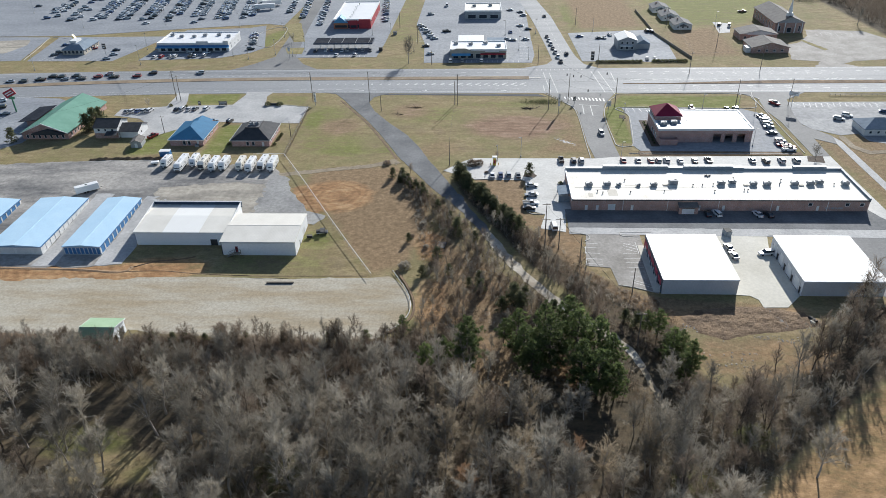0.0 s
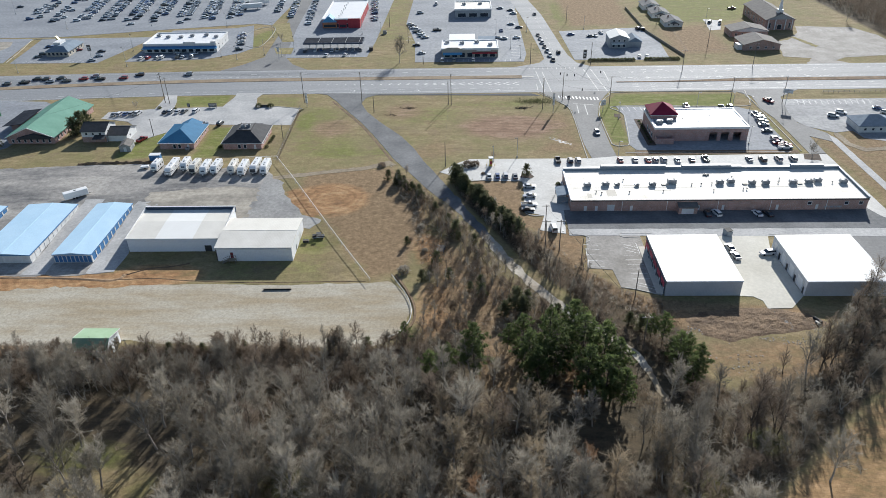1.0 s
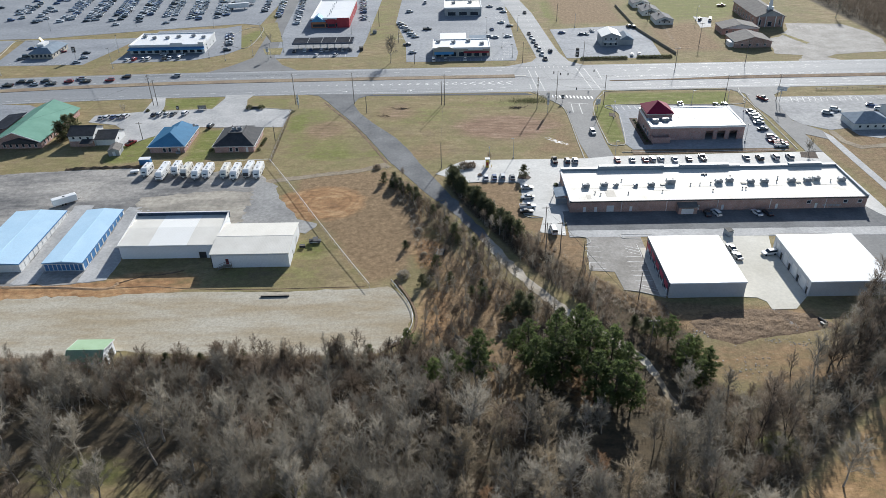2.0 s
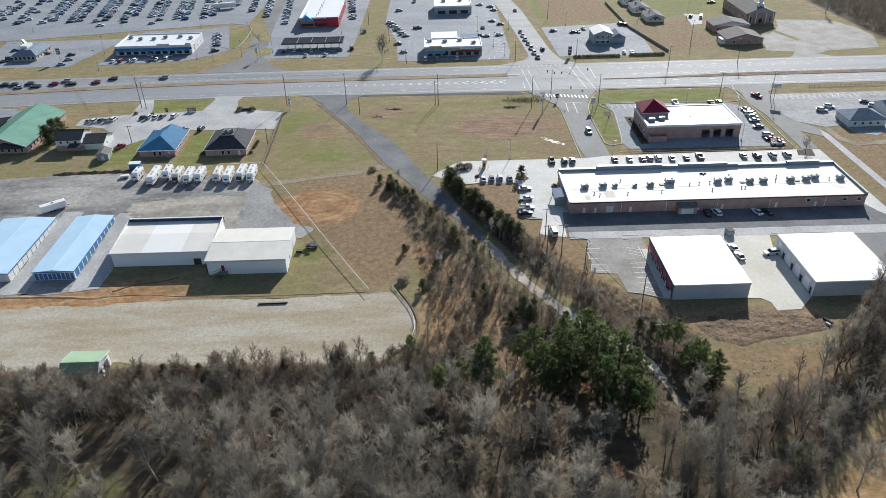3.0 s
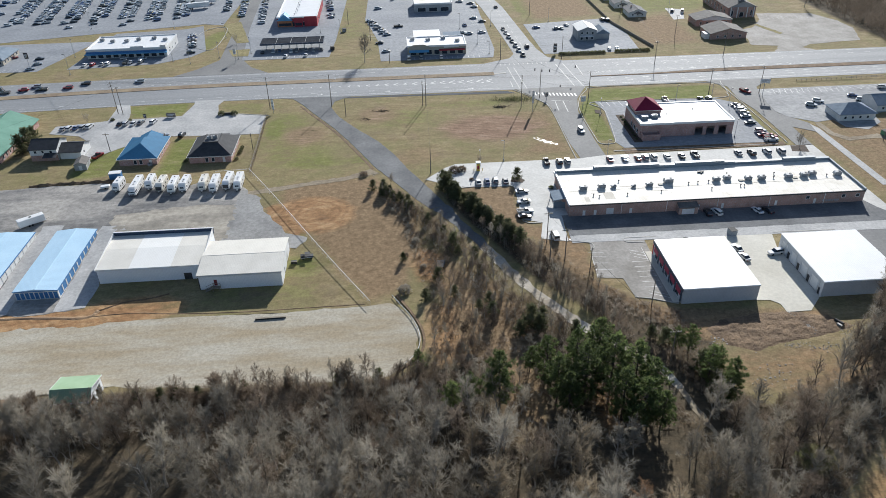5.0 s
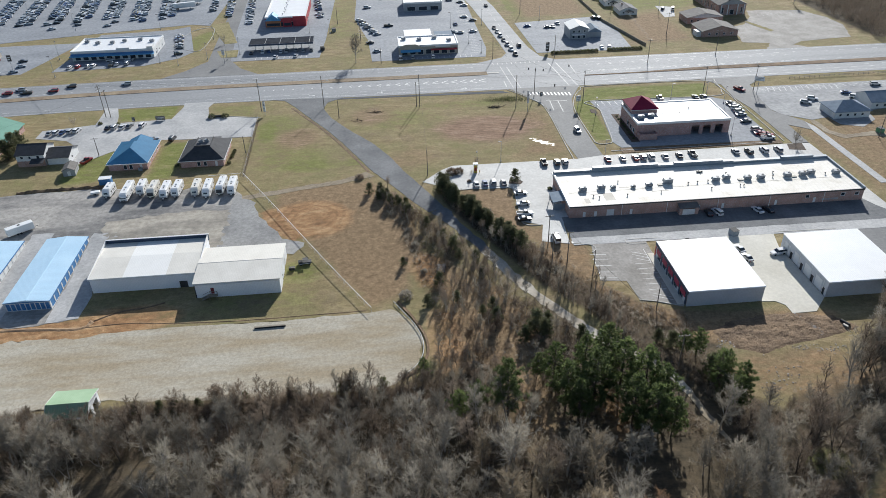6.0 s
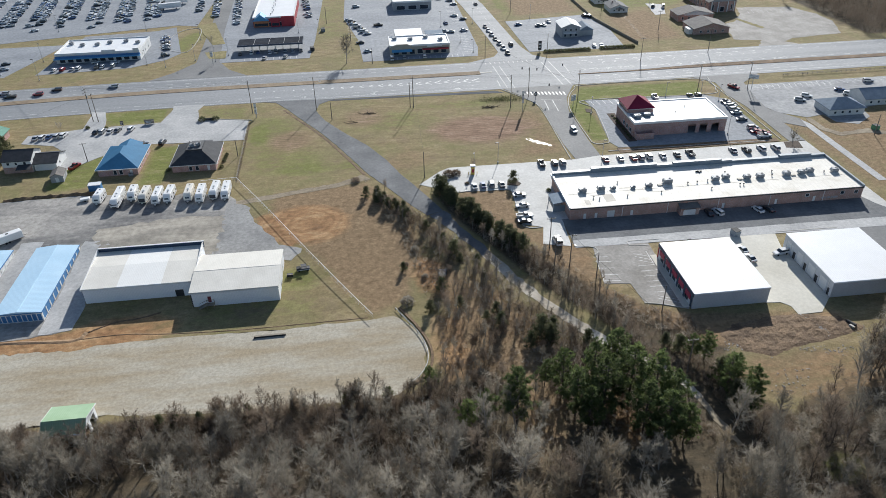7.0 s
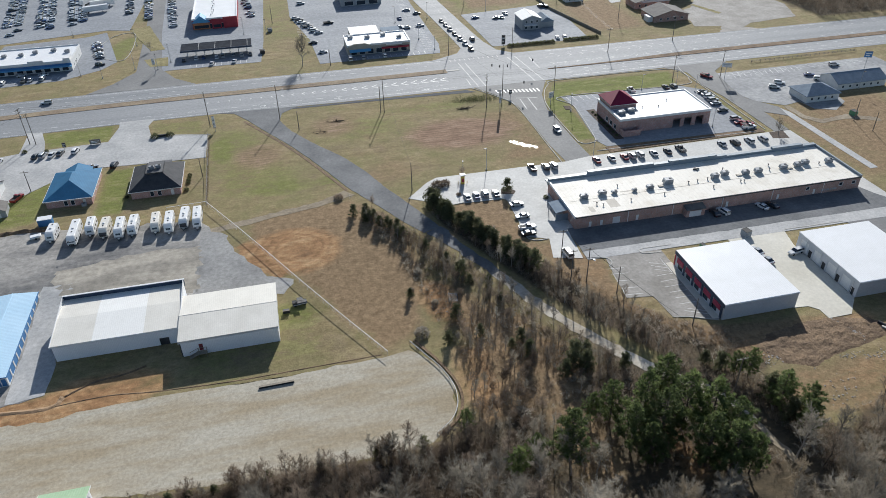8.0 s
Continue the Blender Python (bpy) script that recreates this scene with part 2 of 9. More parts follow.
surface("rubble", (0.34, 0.31, 0.27), (0.62, 0.58, 0.53), 0.7, 3.0, 0.9, 0.4, 0.05)
surface("clay_earth", (0.27, 0.17, 0.10), (0.42, 0.28, 0.16), 0.2, 1.5, 0.95, 0.9, 0.15, grain=0.3)
surface("topsoil", (0.125, 0.08, 0.047), (0.26, 0.172, 0.10), 0.2, 1.4, 0.95, 1.0, 0.25, grain=0.5)
surface("asphalt_lane", (0.12, 0.125, 0.13), (0.20, 0.203, 0.206), 0.09, 1.0, 0.85, 0.2, 0.02, grain=0.3, spec=0.25)
ribbed("roof_white", (0.78, 0.78, 0.77), (0.83, 0.83, 0.83), 0.45, "X", 0.6)
membrane()
ribbed("roof_blue_pale", (0.45, 0.645, 0.79), (0.51, 0.70, 0.84), 0.5, "Y", 0.6)
ribbed("roof_grey_sheet", (0.70, 0.665, 0.59), (0.79, 0.755, 0.68), 0.5, "X", 0.5, 0.0, 0.1)
ribbed("roof_white_sheet", (0.83, 0.815, 0.77), (0.86, 0.85, 0.81), 0.5, "X", 0.5, 0.0, 0.15)
ribbed("wall_white_sheet", (0.84, 0.86, 0.88), (0.90, 0.91, 0.92), 0.5, "X", 0.4, 0.0, 0.2)
ribbed("wall_grey_sheet", (0.56, 0.575, 0.60), (0.64, 0.655, 0.68), 0.5, "X", 0.4, 0.0, 0.2)
ribbed("roof_green", (0.10, 0.25, 0.185), (0.14, 0.31, 0.235), 0.6, "Y", 0.5, 0.0, 0.2)
ribbed("roof_green_pale", (0.27, 0.39, 0.24), (0.34, 0.47, 0.31), 0.6, "X", 0.5)
ribbed("roof_blue", (0.02, 0.135, 0.26), (0.03, 0.175, 0.33), 0.75, "X", 0.45, 0.0, 0.2)
ribbed("roof_burgundy", (0.19, 0.008, 0.035), (0.25, 0.015, 0.05), 0.65, "X", 0.4, 0.0, 0.2)
surface("shingle_dark", (0.035, 0.037, 0.042), (0.062, 0.064, 0.07), 0.4, 4.0, 0.9, 0.6, 0.03)
surface("shingle_grey", (0.10, 0.105, 0.11), (0.15, 0.15, 0.155), 0.4, 4.0, 0.9, 0.6, 0.03)
surface("shingle_brown", (0.12, 0.11, 0.102), (0.178, 0.164, 0.15), 0.4, 4.0, 0.9, 0.6, 0.03)
surface("shingle_blue", (0.185, 0.235, 0.29), (0.25, 0.305, 0.36), 0.4, 4.0, 0.9, 0.5, 0.03, spec=0.2)
brickwork("brick_red", (0.41, 0.215, 0.185), (0.50, 0.27, 0.235), (0.48, 0.42, 0.39))
brickwork("brick_brown", (0.39, 0.215, 0.172), (0.48, 0.268, 0.215), (0.46, 0.40, 0.37))
surface("siding_white", (0.62, 0.62, 0.61), (0.74, 0.74, 0.73), 0.3, 3.0, 0.7, 0.1, 0.02, grain=0.1)
surface("siding_grey", (0.30, 0.31, 0.32), (0.38, 0.39, 0.40), 0.3, 3.0, 0.7, 0.1, 0.02, grain=0.12)
surface("siding_tan", (0.38, 0.34, 0.28), (0.46, 0.42, 0.35), 0.3, 3.0, 0.7, 0.1, 0.02, grain=0.12)
surface("metal_slate", (0.20, 0.245, 0.28), (0.26, 0.30, 0.335), 0.3, 3.0, 0.5, 0.05, 0.02, grain=0.12)
surface("deck_dark", (0.018, 0.022, 0.032), (0.035, 0.042, 0.055), 0.3, 3.0, 0.95, 0.05, 0.02, spec=0.05)
surface("metal_navy", (0.03, 0.05, 0.09), (0.05, 0.08, 0.13), 0.3, 3.0, 0.5, 0.05, 0.02)
surface("trim_white", (0.70, 0.70, 0.69), (0.80, 0.80, 0.79), 0.5, 4.0, 0.5, 0.0, grain=0.1)
surface("trim_dark", (0.035, 0.035, 0.038), (0.06, 0.06, 0.062), 0.5, 4.0, 0.6, 0.0, grain=0.2)
surface("paint_red", (0.34, 0.025, 0.04), (0.44, 0.04, 0.055), 0.4, 3.0, 0.6, 0.0, grain=0.15)
surface("crimson", (0.36, 0.03, 0.075), (0.45, 0.05, 0.10), 0.4, 3.0, 0.6, 0.0, grain=0.15)
surface("awning_blue", (0.07, 0.27, 0.48), (0.10, 0.33, 0.55), 0.4, 3.0, 0.7, 0.0, grain=0.15)
surface("door_red", (0.16, 0.025, 0.03), (0.22, 0.04, 0.045), 0.4, 3.0, 0.7, 0.0, grain=0.2)
surface("paint_orange", (0.42, 0.16, 0.07), (0.52, 0.22, 0.10), 0.4, 3.0, 0.7, 0.0, grain=0.15)
surface("paint_blue", (0.04, 0.16, 0.36), (0.06, 0.21, 0.44), 0.4, 3.0, 0.45, 0.0, grain=0.15)
surface("paint_green", (0.08, 0.25, 0.14), (0.12, 0.31, 0.18), 0.4, 3.0, 0.5, 0.0, grain=0.15)
surface("paint_yellow", (0.60, 0.42, 0.06), (0.68, 0.50, 0.09), 0.4, 3.0, 0.5, 0.0, grain=0.15)
surface("hvac_metal", (0.20, 0.215, 0.235), (0.34, 0.355, 0.375), 0.6, 4.0, 0.6, 0.1, 0.02, metal=0.1)
surface("galvanised", (0.42, 0.43, 0.44), (0.54, 0.55, 0.56), 0.6, 4.0, 0.5, 0.1, 0.02, metal=0.4)
surface("pole_wood", (0.14, 0.12, 0.10), (0.24, 0.21, 0.18), 0.5, 4.0, 0.9, 0.3, 0.02)
surface("weathered_wood", (0.22, 0.19, 0.15), (0.33, 0.29, 0.23), 0.6, 4.0, 0.9, 0.3, 0.02)
surface("bark_grey", (0.29, 0.26, 0.23), (0.47, 0.435, 0.395), 0.15, 2.0, 0.9, 0.4, 0.03, grain=0.3)
surface("bark_dark", (0.07, 0.055, 0.045), (0.12, 0.10, 0.08), 0.3, 3.0, 0.95, 0.5, 0.03, grain=0.3)
surface("twig_grey", (0.38, 0.335, 0.265), (0.60, 0.545, 0.455), 0.05, 0.4, 0.85, 0.0, grain=0.35, per_object=0.6, spec=0.2, thin=0.42)
surface("twig_tan", (0.40, 0.32, 0.22), (0.62, 0.52, 0.38), 0.05, 0.4, 0.85, 0.0, grain=0.35, per_object=0.4, spec=0.2, thin=0.45)
surface("twig_rust", (0.30, 0.175, 0.10), (0.48, 0.31, 0.19), 0.05, 0.4, 0.85, 0.0, grain=0.4, per_object=0.35, spec=0.2, thin=0.5)
surface("twig_brown", (0.25, 0.19, 0.14), (0.43, 0.35, 0.275), 0.05, 0.4, 0.85, 0.0, grain=0.35, per_object=0.45, spec=0.2, thin=0.42)
surface("pine_needles", (0.095, 0.14, 0.05), (0.29, 0.35, 0.135), 0.5, 2.2, 0.7, 0.0, grain=0.5, per_object=0.35, spec=0.3, thin=0.6)
surface("cedar_leaf", (0.12, 0.138, 0.068), (0.285, 0.285, 0.155), 0.3, 1.6, 0.8, 0.0, grain=0.45, per_object=0.35, spec=0.25, thin=0.45)
surface("shrub_leaf", (0.06, 0.085, 0.022), (0.13, 0.16, 0.05), 0.25, 1.6, 0.8, 0.0, grain=0.35, per_object=0.3, thin=0.3)
surface("dry_stalk", (0.16, 0.112, 0.07), (0.35, 0.25, 0.16), 0.12, 0.8, 0.95, 0.0, grain=0.3, thin=0.35)
plain("tyre", (0.02, 0.02, 0.02), 0.85)
plain("rim_metal", (0.45, 0.45, 0.46), 0.35, 0.7)
plain("chrome", (0.6, 0.6, 0.62), 0.2, 0.9)
plain("lamp_red", (0.35, 0.02, 0.02), 0.3)
plain("lamp_clear", (0.75, 0.75, 0.75), 0.2)
plain("glass_dark", (0.035, 0.045, 0.058), 0.1, 0.0, 0.8)
plain("wire_black", (0.05, 0.05, 0.05), 0.6)
plain("caravan_white", (0.82, 0.815, 0.80), 0.4)
plain("caravan_cream", (0.78, 0.74, 0.66), 0.4)
plain("rubber_black", (0.03, 0.03, 0.03), 0.8)
plain("ceramic_white", (0.74, 0.74, 0.72), 0.4)
PAINTS = {"white": (0.74, 0.74, 0.74), "silver": (0.42, 0.44, 0.46), "grey": (0.13, 0.14, 0.15), "black": (0.018, 0.019, 0.021), "red": (0.30, 0.02, 0.025), "blue": (0.05, 0.10, 0.24), "tan": (0.36, 0.32, 0.25)}
for colour, rgb in PAINTS.items():
    plain("car_" + colour, rgb, 0.3, 0.25 if colour in ("silver", "grey") else 0.0, 0.5, 0.6)

plain("standing_water", (0.10, 0.095, 0.085), 0.3, 0.0, 0.8)

# ---- helpers for meshes ----
from mathutils.geometry import tessellate_polygon


def M(name):
    return MATS[name]


def soft(x):
    x = min(1.0, max(0.0, x))
    return x * x * (3 - 2 * x)


def gz(x, y):
    """Height of the ground: level, with a shallow fall towards the storage yard."""
    return -2.2 * soft((258 - y) / 65) * soft((10 - x) / 40)


def part(name, bm, material, parent=None, label=""):
    me = bpy.data.meshes.new(name)
    bm.to_mesh(me)
    bm.free()
    me.materials.append(M(material))
    ob = new(name, me)
    ob.parent = parent
    if label:
        ob["label"] = label
    return ob


def raw(name, verts, faces, material, parent=None, label=""):
    me = bpy.data.meshes.new(name)
    me.from_pydata(verts, [], faces)
    me.materials.append(M(material))
    ob = new(name, me)
    ob.parent = parent
    if label:
        ob["label"] = label
    return ob


def twin(ob, parent, m):
    """Another object on the same mesh, under parent."""
    o = bpy.data.objects.new(ob.name, ob.data)
    scene.collection.objects.link(o)
    o.parent = parent
    o.matrix_basis = m
    return o


def root(name, x, y, z=None, turn=0.0, label="", category="", group="", kind=""):
    e = new(name)
    e.empty_display_size = 0.3
    e.matrix_basis = pose(x, y, gz(x, y) if z is None else z, 0, 0, turn)
    return tagged(e, label, category, group, kind)


def box(bm, x0, x1, y0, y1, z0, z1, bevel=0.0):
    r = bmesh.ops.create_cube(bm, size=1, matrix=Matrix.Translation(((x0 + x1) / 2, (y0 + y1) / 2, (z0 + z1) / 2)) @ Matrix.Diagonal((x1 - x0, y1 - y0, z1 - z0, 1)))
    if bevel:
        es = list({e for v in r["verts"] for e in v.link_edges})
        bmesh.ops.bevel(bm, geom=es, offset=bevel, segments=1, affect="EDGES")
    return bm


def boxes(*rows, bevel=0.0):
    bm = bmesh.new()
    for r in rows:
        box(bm, *r, bevel=bevel)
    return bm


def rod(bm, a, b, r0, r1=None, sides=6):
    a, b = Vector(a), Vector(b)
    d = b - a
    m = Matrix.Translation((a + b) / 2) @ d.to_track_quat("Z", "Y").to_matrix().to_4x4()
    bmesh.ops.create_cone(bm, cap_ends=True, segments=sides, radius1=r0, radius2=r0 if r1 is None else r1, depth=d.length, matrix=m)
    return bm


def prism(bm, pts, axis, a, b):
    """A solid with the outline pts in the plane across axis, from a to b along it."""
    def at(p, s):
        return (s, p[0], p[1]) if axis == "x" else (p[0], s, p[1]) if axis == "y" else (p[0], p[1], s)
    va, vb = [bm.verts.new(at(p, a)) for p in pts], [bm.verts.new(at(p, b)) for p in pts]
    bm.faces.new(va)
    bm.faces.new(vb[::-1])
    for i in range(len(pts)):
        j = (i + 1) % len(pts)
        bm.faces.new((va[j], va[i], vb[i], vb[j]))
    bmesh.ops.recalc_face_normals(bm, faces=bm.faces)
    return bm


PAVED = []


def paving(name, pts, material, lift=0.05, label="", rim=0.25, parent=None, step=5.0, rag=0.0):
    """A flat slab in the outline pts that follows the ground, lift above it, with a skirt round it."""
    if sum(p[0] * q[1] - q[0] * p[1] for p, q in zip(pts, pts[1:] + pts[:1])) < 0:
        pts = pts[::-1]
    PAVED.append((pts, lift))
    bm = bmesh.new()
    top = [bm.verts.new((x, y, 0)) for x, y in pts]
    for tri in tessellate_polygon([[Vector((x, y, 0)) for x, y in pts]]):
        f = bm.faces.new([top[i] for i in tri])
        f.normal_update()
        if f.normal.z < 0:
            f.normal_flip()
    for _ in range(7):
        long = [e for e in bm.edges if e.calc_length() > step]
        if not long or len(bm.faces) > 9000:
            break
        bmesh.ops.subdivide_edges(bm, edges=long, cuts=1)
        bmesh.ops.triangulate(bm, faces=[q for q in bm.faces if len(q.verts) > 3])
    rim_edges = [e for e in bm.edges if e.is_boundary]
    if rag:
        for v in {v for e in rim_edges for v in e.verts}:
            k = Vector((v.co.x * 0.45, v.co.y * 0.45, 2.0))
            v.co.x += rag * noise.noise(k)
            v.co.y += rag * noise.noise(k + Vector((9, 3, 5)))
    for v in bm.verts:
        v.co.z = gz(v.co.x, v.co.y) + lift
    r = bmesh.ops.extrude_edge_only(bm, edges=rim_edges)
    for v in r["geom"]:
        if isinstance(v, bmesh.types.BMVert):
            v.co.z -= lift + rim
    ob = part(name, bm, material, parent)
    return tagged(ob, label, "", "", "structure") if not parent else ob


def ribbon(bm, pts, width, z0, z1):
    """A bar of that width along pts, from z0 to z1 above the ground."""
    n = len(pts)
    rows = []
    for i, (x, y) in enumerate(pts):
        ax, ay = pts[max(0, i - 1)]
        cx, cy = pts[min(n - 1, i + 1)]
        d = Vector((cx - ax, cy - ay)).normalized()
        o = Vector((-d.y, d.x)) * width / 2
        g = gz(x, y)
        rows.append([bm.verts.new((x + o.x, y + o.y, g + z0)), bm.verts.new((x + o.x, y + o.y, g + z1)), bm.verts.new((x - o.x, y - o.y, g + z1)), bm.verts.new((x - o.x, y - o.y, g + z0))])
    for a, b in zip(rows, rows[1:]):
        for i in range(4):
            j = (i + 1) % 4
            bm.faces.new((a[i], a[j], b[j], b[i]))
    bm.faces.new(rows[0])
    bm.faces.new(rows[-1][::-1])
    bmesh.ops.recalc_face_normals(bm, faces=bm.faces)
    return bm


def smooth_line(pts, n=8):
    """Points of a curve that runs softly through pts."""
    out = []
    p = [Vector(q) for q in pts]
    for i in range(len(p) - 1):
        a, b, c, d = p[max(0, i - 1)], p[i], p[i + 1], p[min(len(p) - 1, i + 2)]
        for k in range(n):
            t = k / n
            out.append(0.5 * ((2 * b) + (c - a) * t + (2 * a - 5 * b + 4 * c - d) * t * t + (3 * b - a - 3 * c + d) * t ** 3))
    out.append(p[-1])
    return [tuple(q) for q in out]


# ---- ground ----
def inside(X, Y, pts, edge):
    """1 inside the outline pts, 0 outside, over a soft edge that wide."""
    hit = np.zeros(X.shape, bool)
    near = np.full(X.shape, 1e9)
    for (x0, y0), (x1, y1) in zip(pts, pts[1:] + pts[:1]):
        if y0 != y1:
            hit ^= ((y0 > Y) != (y1 > Y)) & (X < (x1 - x0) * (Y - y0) / (y1 - y0) + x0)
        d2 = max((x1 - x0) ** 2 + (y1 - y0) ** 2, 1e-6)
        s = np.clip(((X - x0) * (x1 - x0) + (Y - y0) * (y1 - y0)) / d2, 0, 1)
        near = np.minimum(near, np.hypot(X - x0 - s * (x1 - x0), Y - y0 - s * (y1 - y0)))
    return np.clip(0.5 + np.where(hit, near, -near) / edge, 0, 1)


def blob(X, Y, x, y, rx, ry, edge=0.35):
    return np.clip(0.5 + (1 - np.hypot((X - x) / rx, (Y - y) / ry)) / edge, 0, 1)


WOODS = [(-420, -60), (-420, 150), (-140, 152), (-96, 155), (-30, 153), (-18, 158), (-14, 178), (-17, 192), (-20, 214), (-31, 252), (-24, 252), (-9, 228), (4, 203), (20, 176), (30, 162), (33, 166), (16, 192), (-5, 236), (-8, 248), (2, 243), (14, 214), (22, 208), (32, 189), (42, 178), (54, 170), (57, 158), (55, 142), (60, 138), (68, 141), (83, 147), (100, 159), (116, 171), (360, 190), (360, -60)]
FIELD_EAST = [(44, 88), (57.6, 102.4), (68.1, 112.3), (76.9, 119.3), (87.2, 128.6), (101, 139), (130, 160), (360, 176), (360, -60), (40, -60)]


def build_ground():
    xs = [-3500, -1800, -900, -600] + list(np.arange(-450, 341, 2.5)) + [450, 600, 900, 1800, 3500]
    ys = [-3000, -1500, -600, -200] + list(np.arange(-60, 621, 2.5)) + [700, 900, 1800, 3500]
    X, Y = np.meshgrid(np.array(xs, float), np.array(ys, float))
    Z = np.vectorize(gz)(X, Y)
    green = np.maximum.reduce([
        0.62 * inside(X, Y, [(-80, 335), (-78, 272), (-40, 268), (-62, 330)], 14), 0.8 * blob(X, Y, -75, 312, 6, 14, 0.7), 0.75 * blob(X, Y, -56, 277, 14, 7, 0.9), 0.7 * blob(X, Y, -38, 277, 6, 5, 0.9), 0.55 * blob(X, Y, -22, 318, 26, 14, 0.9), 0.6 * blob(X, Y, 10, 331, 26, 5, 0.9), 0.95 * inside(X, Y, [(58, 320), (70, 343), (128, 342), (122, 324), (68, 325), (66, 284), (58, 284)], 3),
        0.5 * inside(X, Y, [(-84, 216), (-84, 187), (-44, 187), (-48, 216)], 8), 0.75 * blob(X, Y, -54, 208, 7, 5, 0.7), 0.95 * inside(X, Y, [(-116, 306), (-106, 306), (-106, 272), (-116, 272)], 4), 0.85 * inside(X, Y, [(-145, 306), (-132, 308), (-133, 272), (-150, 272)], 5),
        0.9 * inside(X, Y, [(-147, 346), (-118, 348), (-118, 332), (-142, 331)], 4), 0.6 * inside(X, Y, [(-104, 347), (-82, 345), (-82, 328), (-103, 334)], 6), 0.75 * inside(X, Y, [(112, 560), (240, 560), (180, 470), (114, 462)], 30), 0.7 * blob(X, Y, 62, 500, 7, 40, 0.7),
        0.8 * inside(X, Y, [(129.5, 316), (132.5, 316), (132.5, 272), (129.5, 272)], 2), 0.75 * inside(X, Y, [(-142, 440), (-128, 470), (-120, 470), (-124, 425)], 6), 0.5 * inside(X, Y, [(-60, 600), (-44, 600), (-34, 440), (-56, 440)], 6)])
    green = green * 0.8
    clay = np.maximum.reduce([
        0.72 * blob(X, Y, -53.0, 236.8, 15.5, 12.8, 0.4), 1.0 * inside(X, Y, [(-70.6, 243.6), (-64.9, 232.3), (-56.2, 222.8), (-54.2, 226.4), (-60.5, 236.5), (-66.3, 245.0)], 2.5), 1.0 * inside(X, Y, [(-260, 193), (-118, 191), (-92, 191), (-96, 184), (-130, 181), (-260, 180)], 4),
        0.66 * blob(X, Y, -15, 203, 6, 13, 0.9), 0.56 * blob(X, Y, -13, 172, 6, 16, 0.8), 0.3 * blob(X, Y, 3, 192, 9, 14, 1.0), 0.52 * blob(X, Y, 23, 138, 4, 11, 0.8), 0.36 * inside(X, Y, [(20, 212), (36, 210), (42, 178), (54, 172), (96, 172), (96, 160), (50, 160), (36, 180)], 6), 0.36 * blob(X, Y, 76, 146, 26, 9, 0.8),
        0.55 * inside(X, Y, FIELD_EAST, 6), 0.75 * blob(X, Y, -110, 152, 12, 3), 0.6 * blob(X, Y, -100, 190, 16, 7)])
    soil = np.maximum.reduce([
        0.15 * inside(X, Y, [(139, 290), (152, 290), (162, 283), (190, 270), (190, 230), (143, 230)], 10), 0.3 * inside(X, Y, [(0, 250), (18, 248.5), (17, 225), (22, 214), (12, 214), (2, 236)], 4),
        0.78 * blob(X, Y, 17, 303, 24, 15, 0.8), 0.55 * blob(X, Y, -32, 322, 12, 12, 0.9), 0.58 * blob(X, Y, -62, 303, 11, 13, 0.9)])
    trodden = np.maximum.reduce([
        0.95 * inside(X, Y, [(-1, 251), (18, 249.5), (17, 225), (22, 214), (12, 214), (1, 236)], 4), 0.6 * inside(X, Y, [(142, 300), (152, 292), (164, 288), (200, 276), (200, 230), (143, 230), (140, 285)], 8),
        0.9 * inside(X, Y, [(-66, 257), (-46, 262), (-32, 262), (-18, 244), (-16, 218), (-22, 192), (-33, 187), (-45, 208), (-54, 226), (-66, 246)], 10), 0.6 * inside(X, Y, [(24, 322), (46, 320), (47, 272), (20, 272), (36, 296)], 10), 0.5 * inside(X, Y, [(-44, 262), (-14, 296), (-2, 276), (-14, 266)], 12), 0.8 * inside(X, Y, [(62, 560), (108, 560), (106, 468), (62, 466)], 16), 0.7 * inside(X, Y, [(114, 458), (150, 470), (152, 404), (114, 404)], 14),
        0.7 * inside(X, Y, [(-21, 214), (-15, 214), (6, 190), (20, 166), (8, 156), (-17, 156), (-14, 186)], 9), 0.6 * blob(X, Y, 72, 147, 22, 10, 0.7), 0.9 * inside(X, Y, [(-2, 158), (9, 158), (10, 142), (7, 126), (0, 128)], 6), 0.9 * inside(X, Y, [(19, 224), (36, 209), (33, 190), (42, 178), (54, 173), (92, 168), (94, 160), (56, 158), (50, 162), (34, 182), (20, 204)], 5), 0.75 * inside(X, Y, [(157, 300), (200, 296), (200, 236), (157, 236)], 14), 0.5 * inside(X, Y, [(140, 300), (150, 285), (152, 240), (142, 240)], 6)])
    moss = np.maximum.reduce([
        0.62 * blob(X, Y, -91, 116, 14, 6, 0.9), 0.66 * blob(X, Y, 46, 106, 7, 6, 0.8), 0.6 * blob(X, Y, 63, 119, 6, 5, 0.8), 0.5 * blob(X, Y, -45, 108, 10, 7), 0.55 * blob(X, Y, -60, 96, 16, 8, 0.9)])
    litter = np.maximum(inside(X, Y, WOODS, 4.0), 0.0) * (1 - inside(X, Y, FIELD_EAST, 5.0))
    litter = np.maximum(litter, 0.9 * inside(X, Y, [(225, 620), (240, 540), (244, 450), (248, 396), (420, 396), (420, 620)], 8))
    litter = litter * (1 - 0.6 * inside(X, Y, [(-22, 160), (-20, 214), (-30, 250), (-14, 236), (6, 200), (22, 172), (16, 160)], 8))
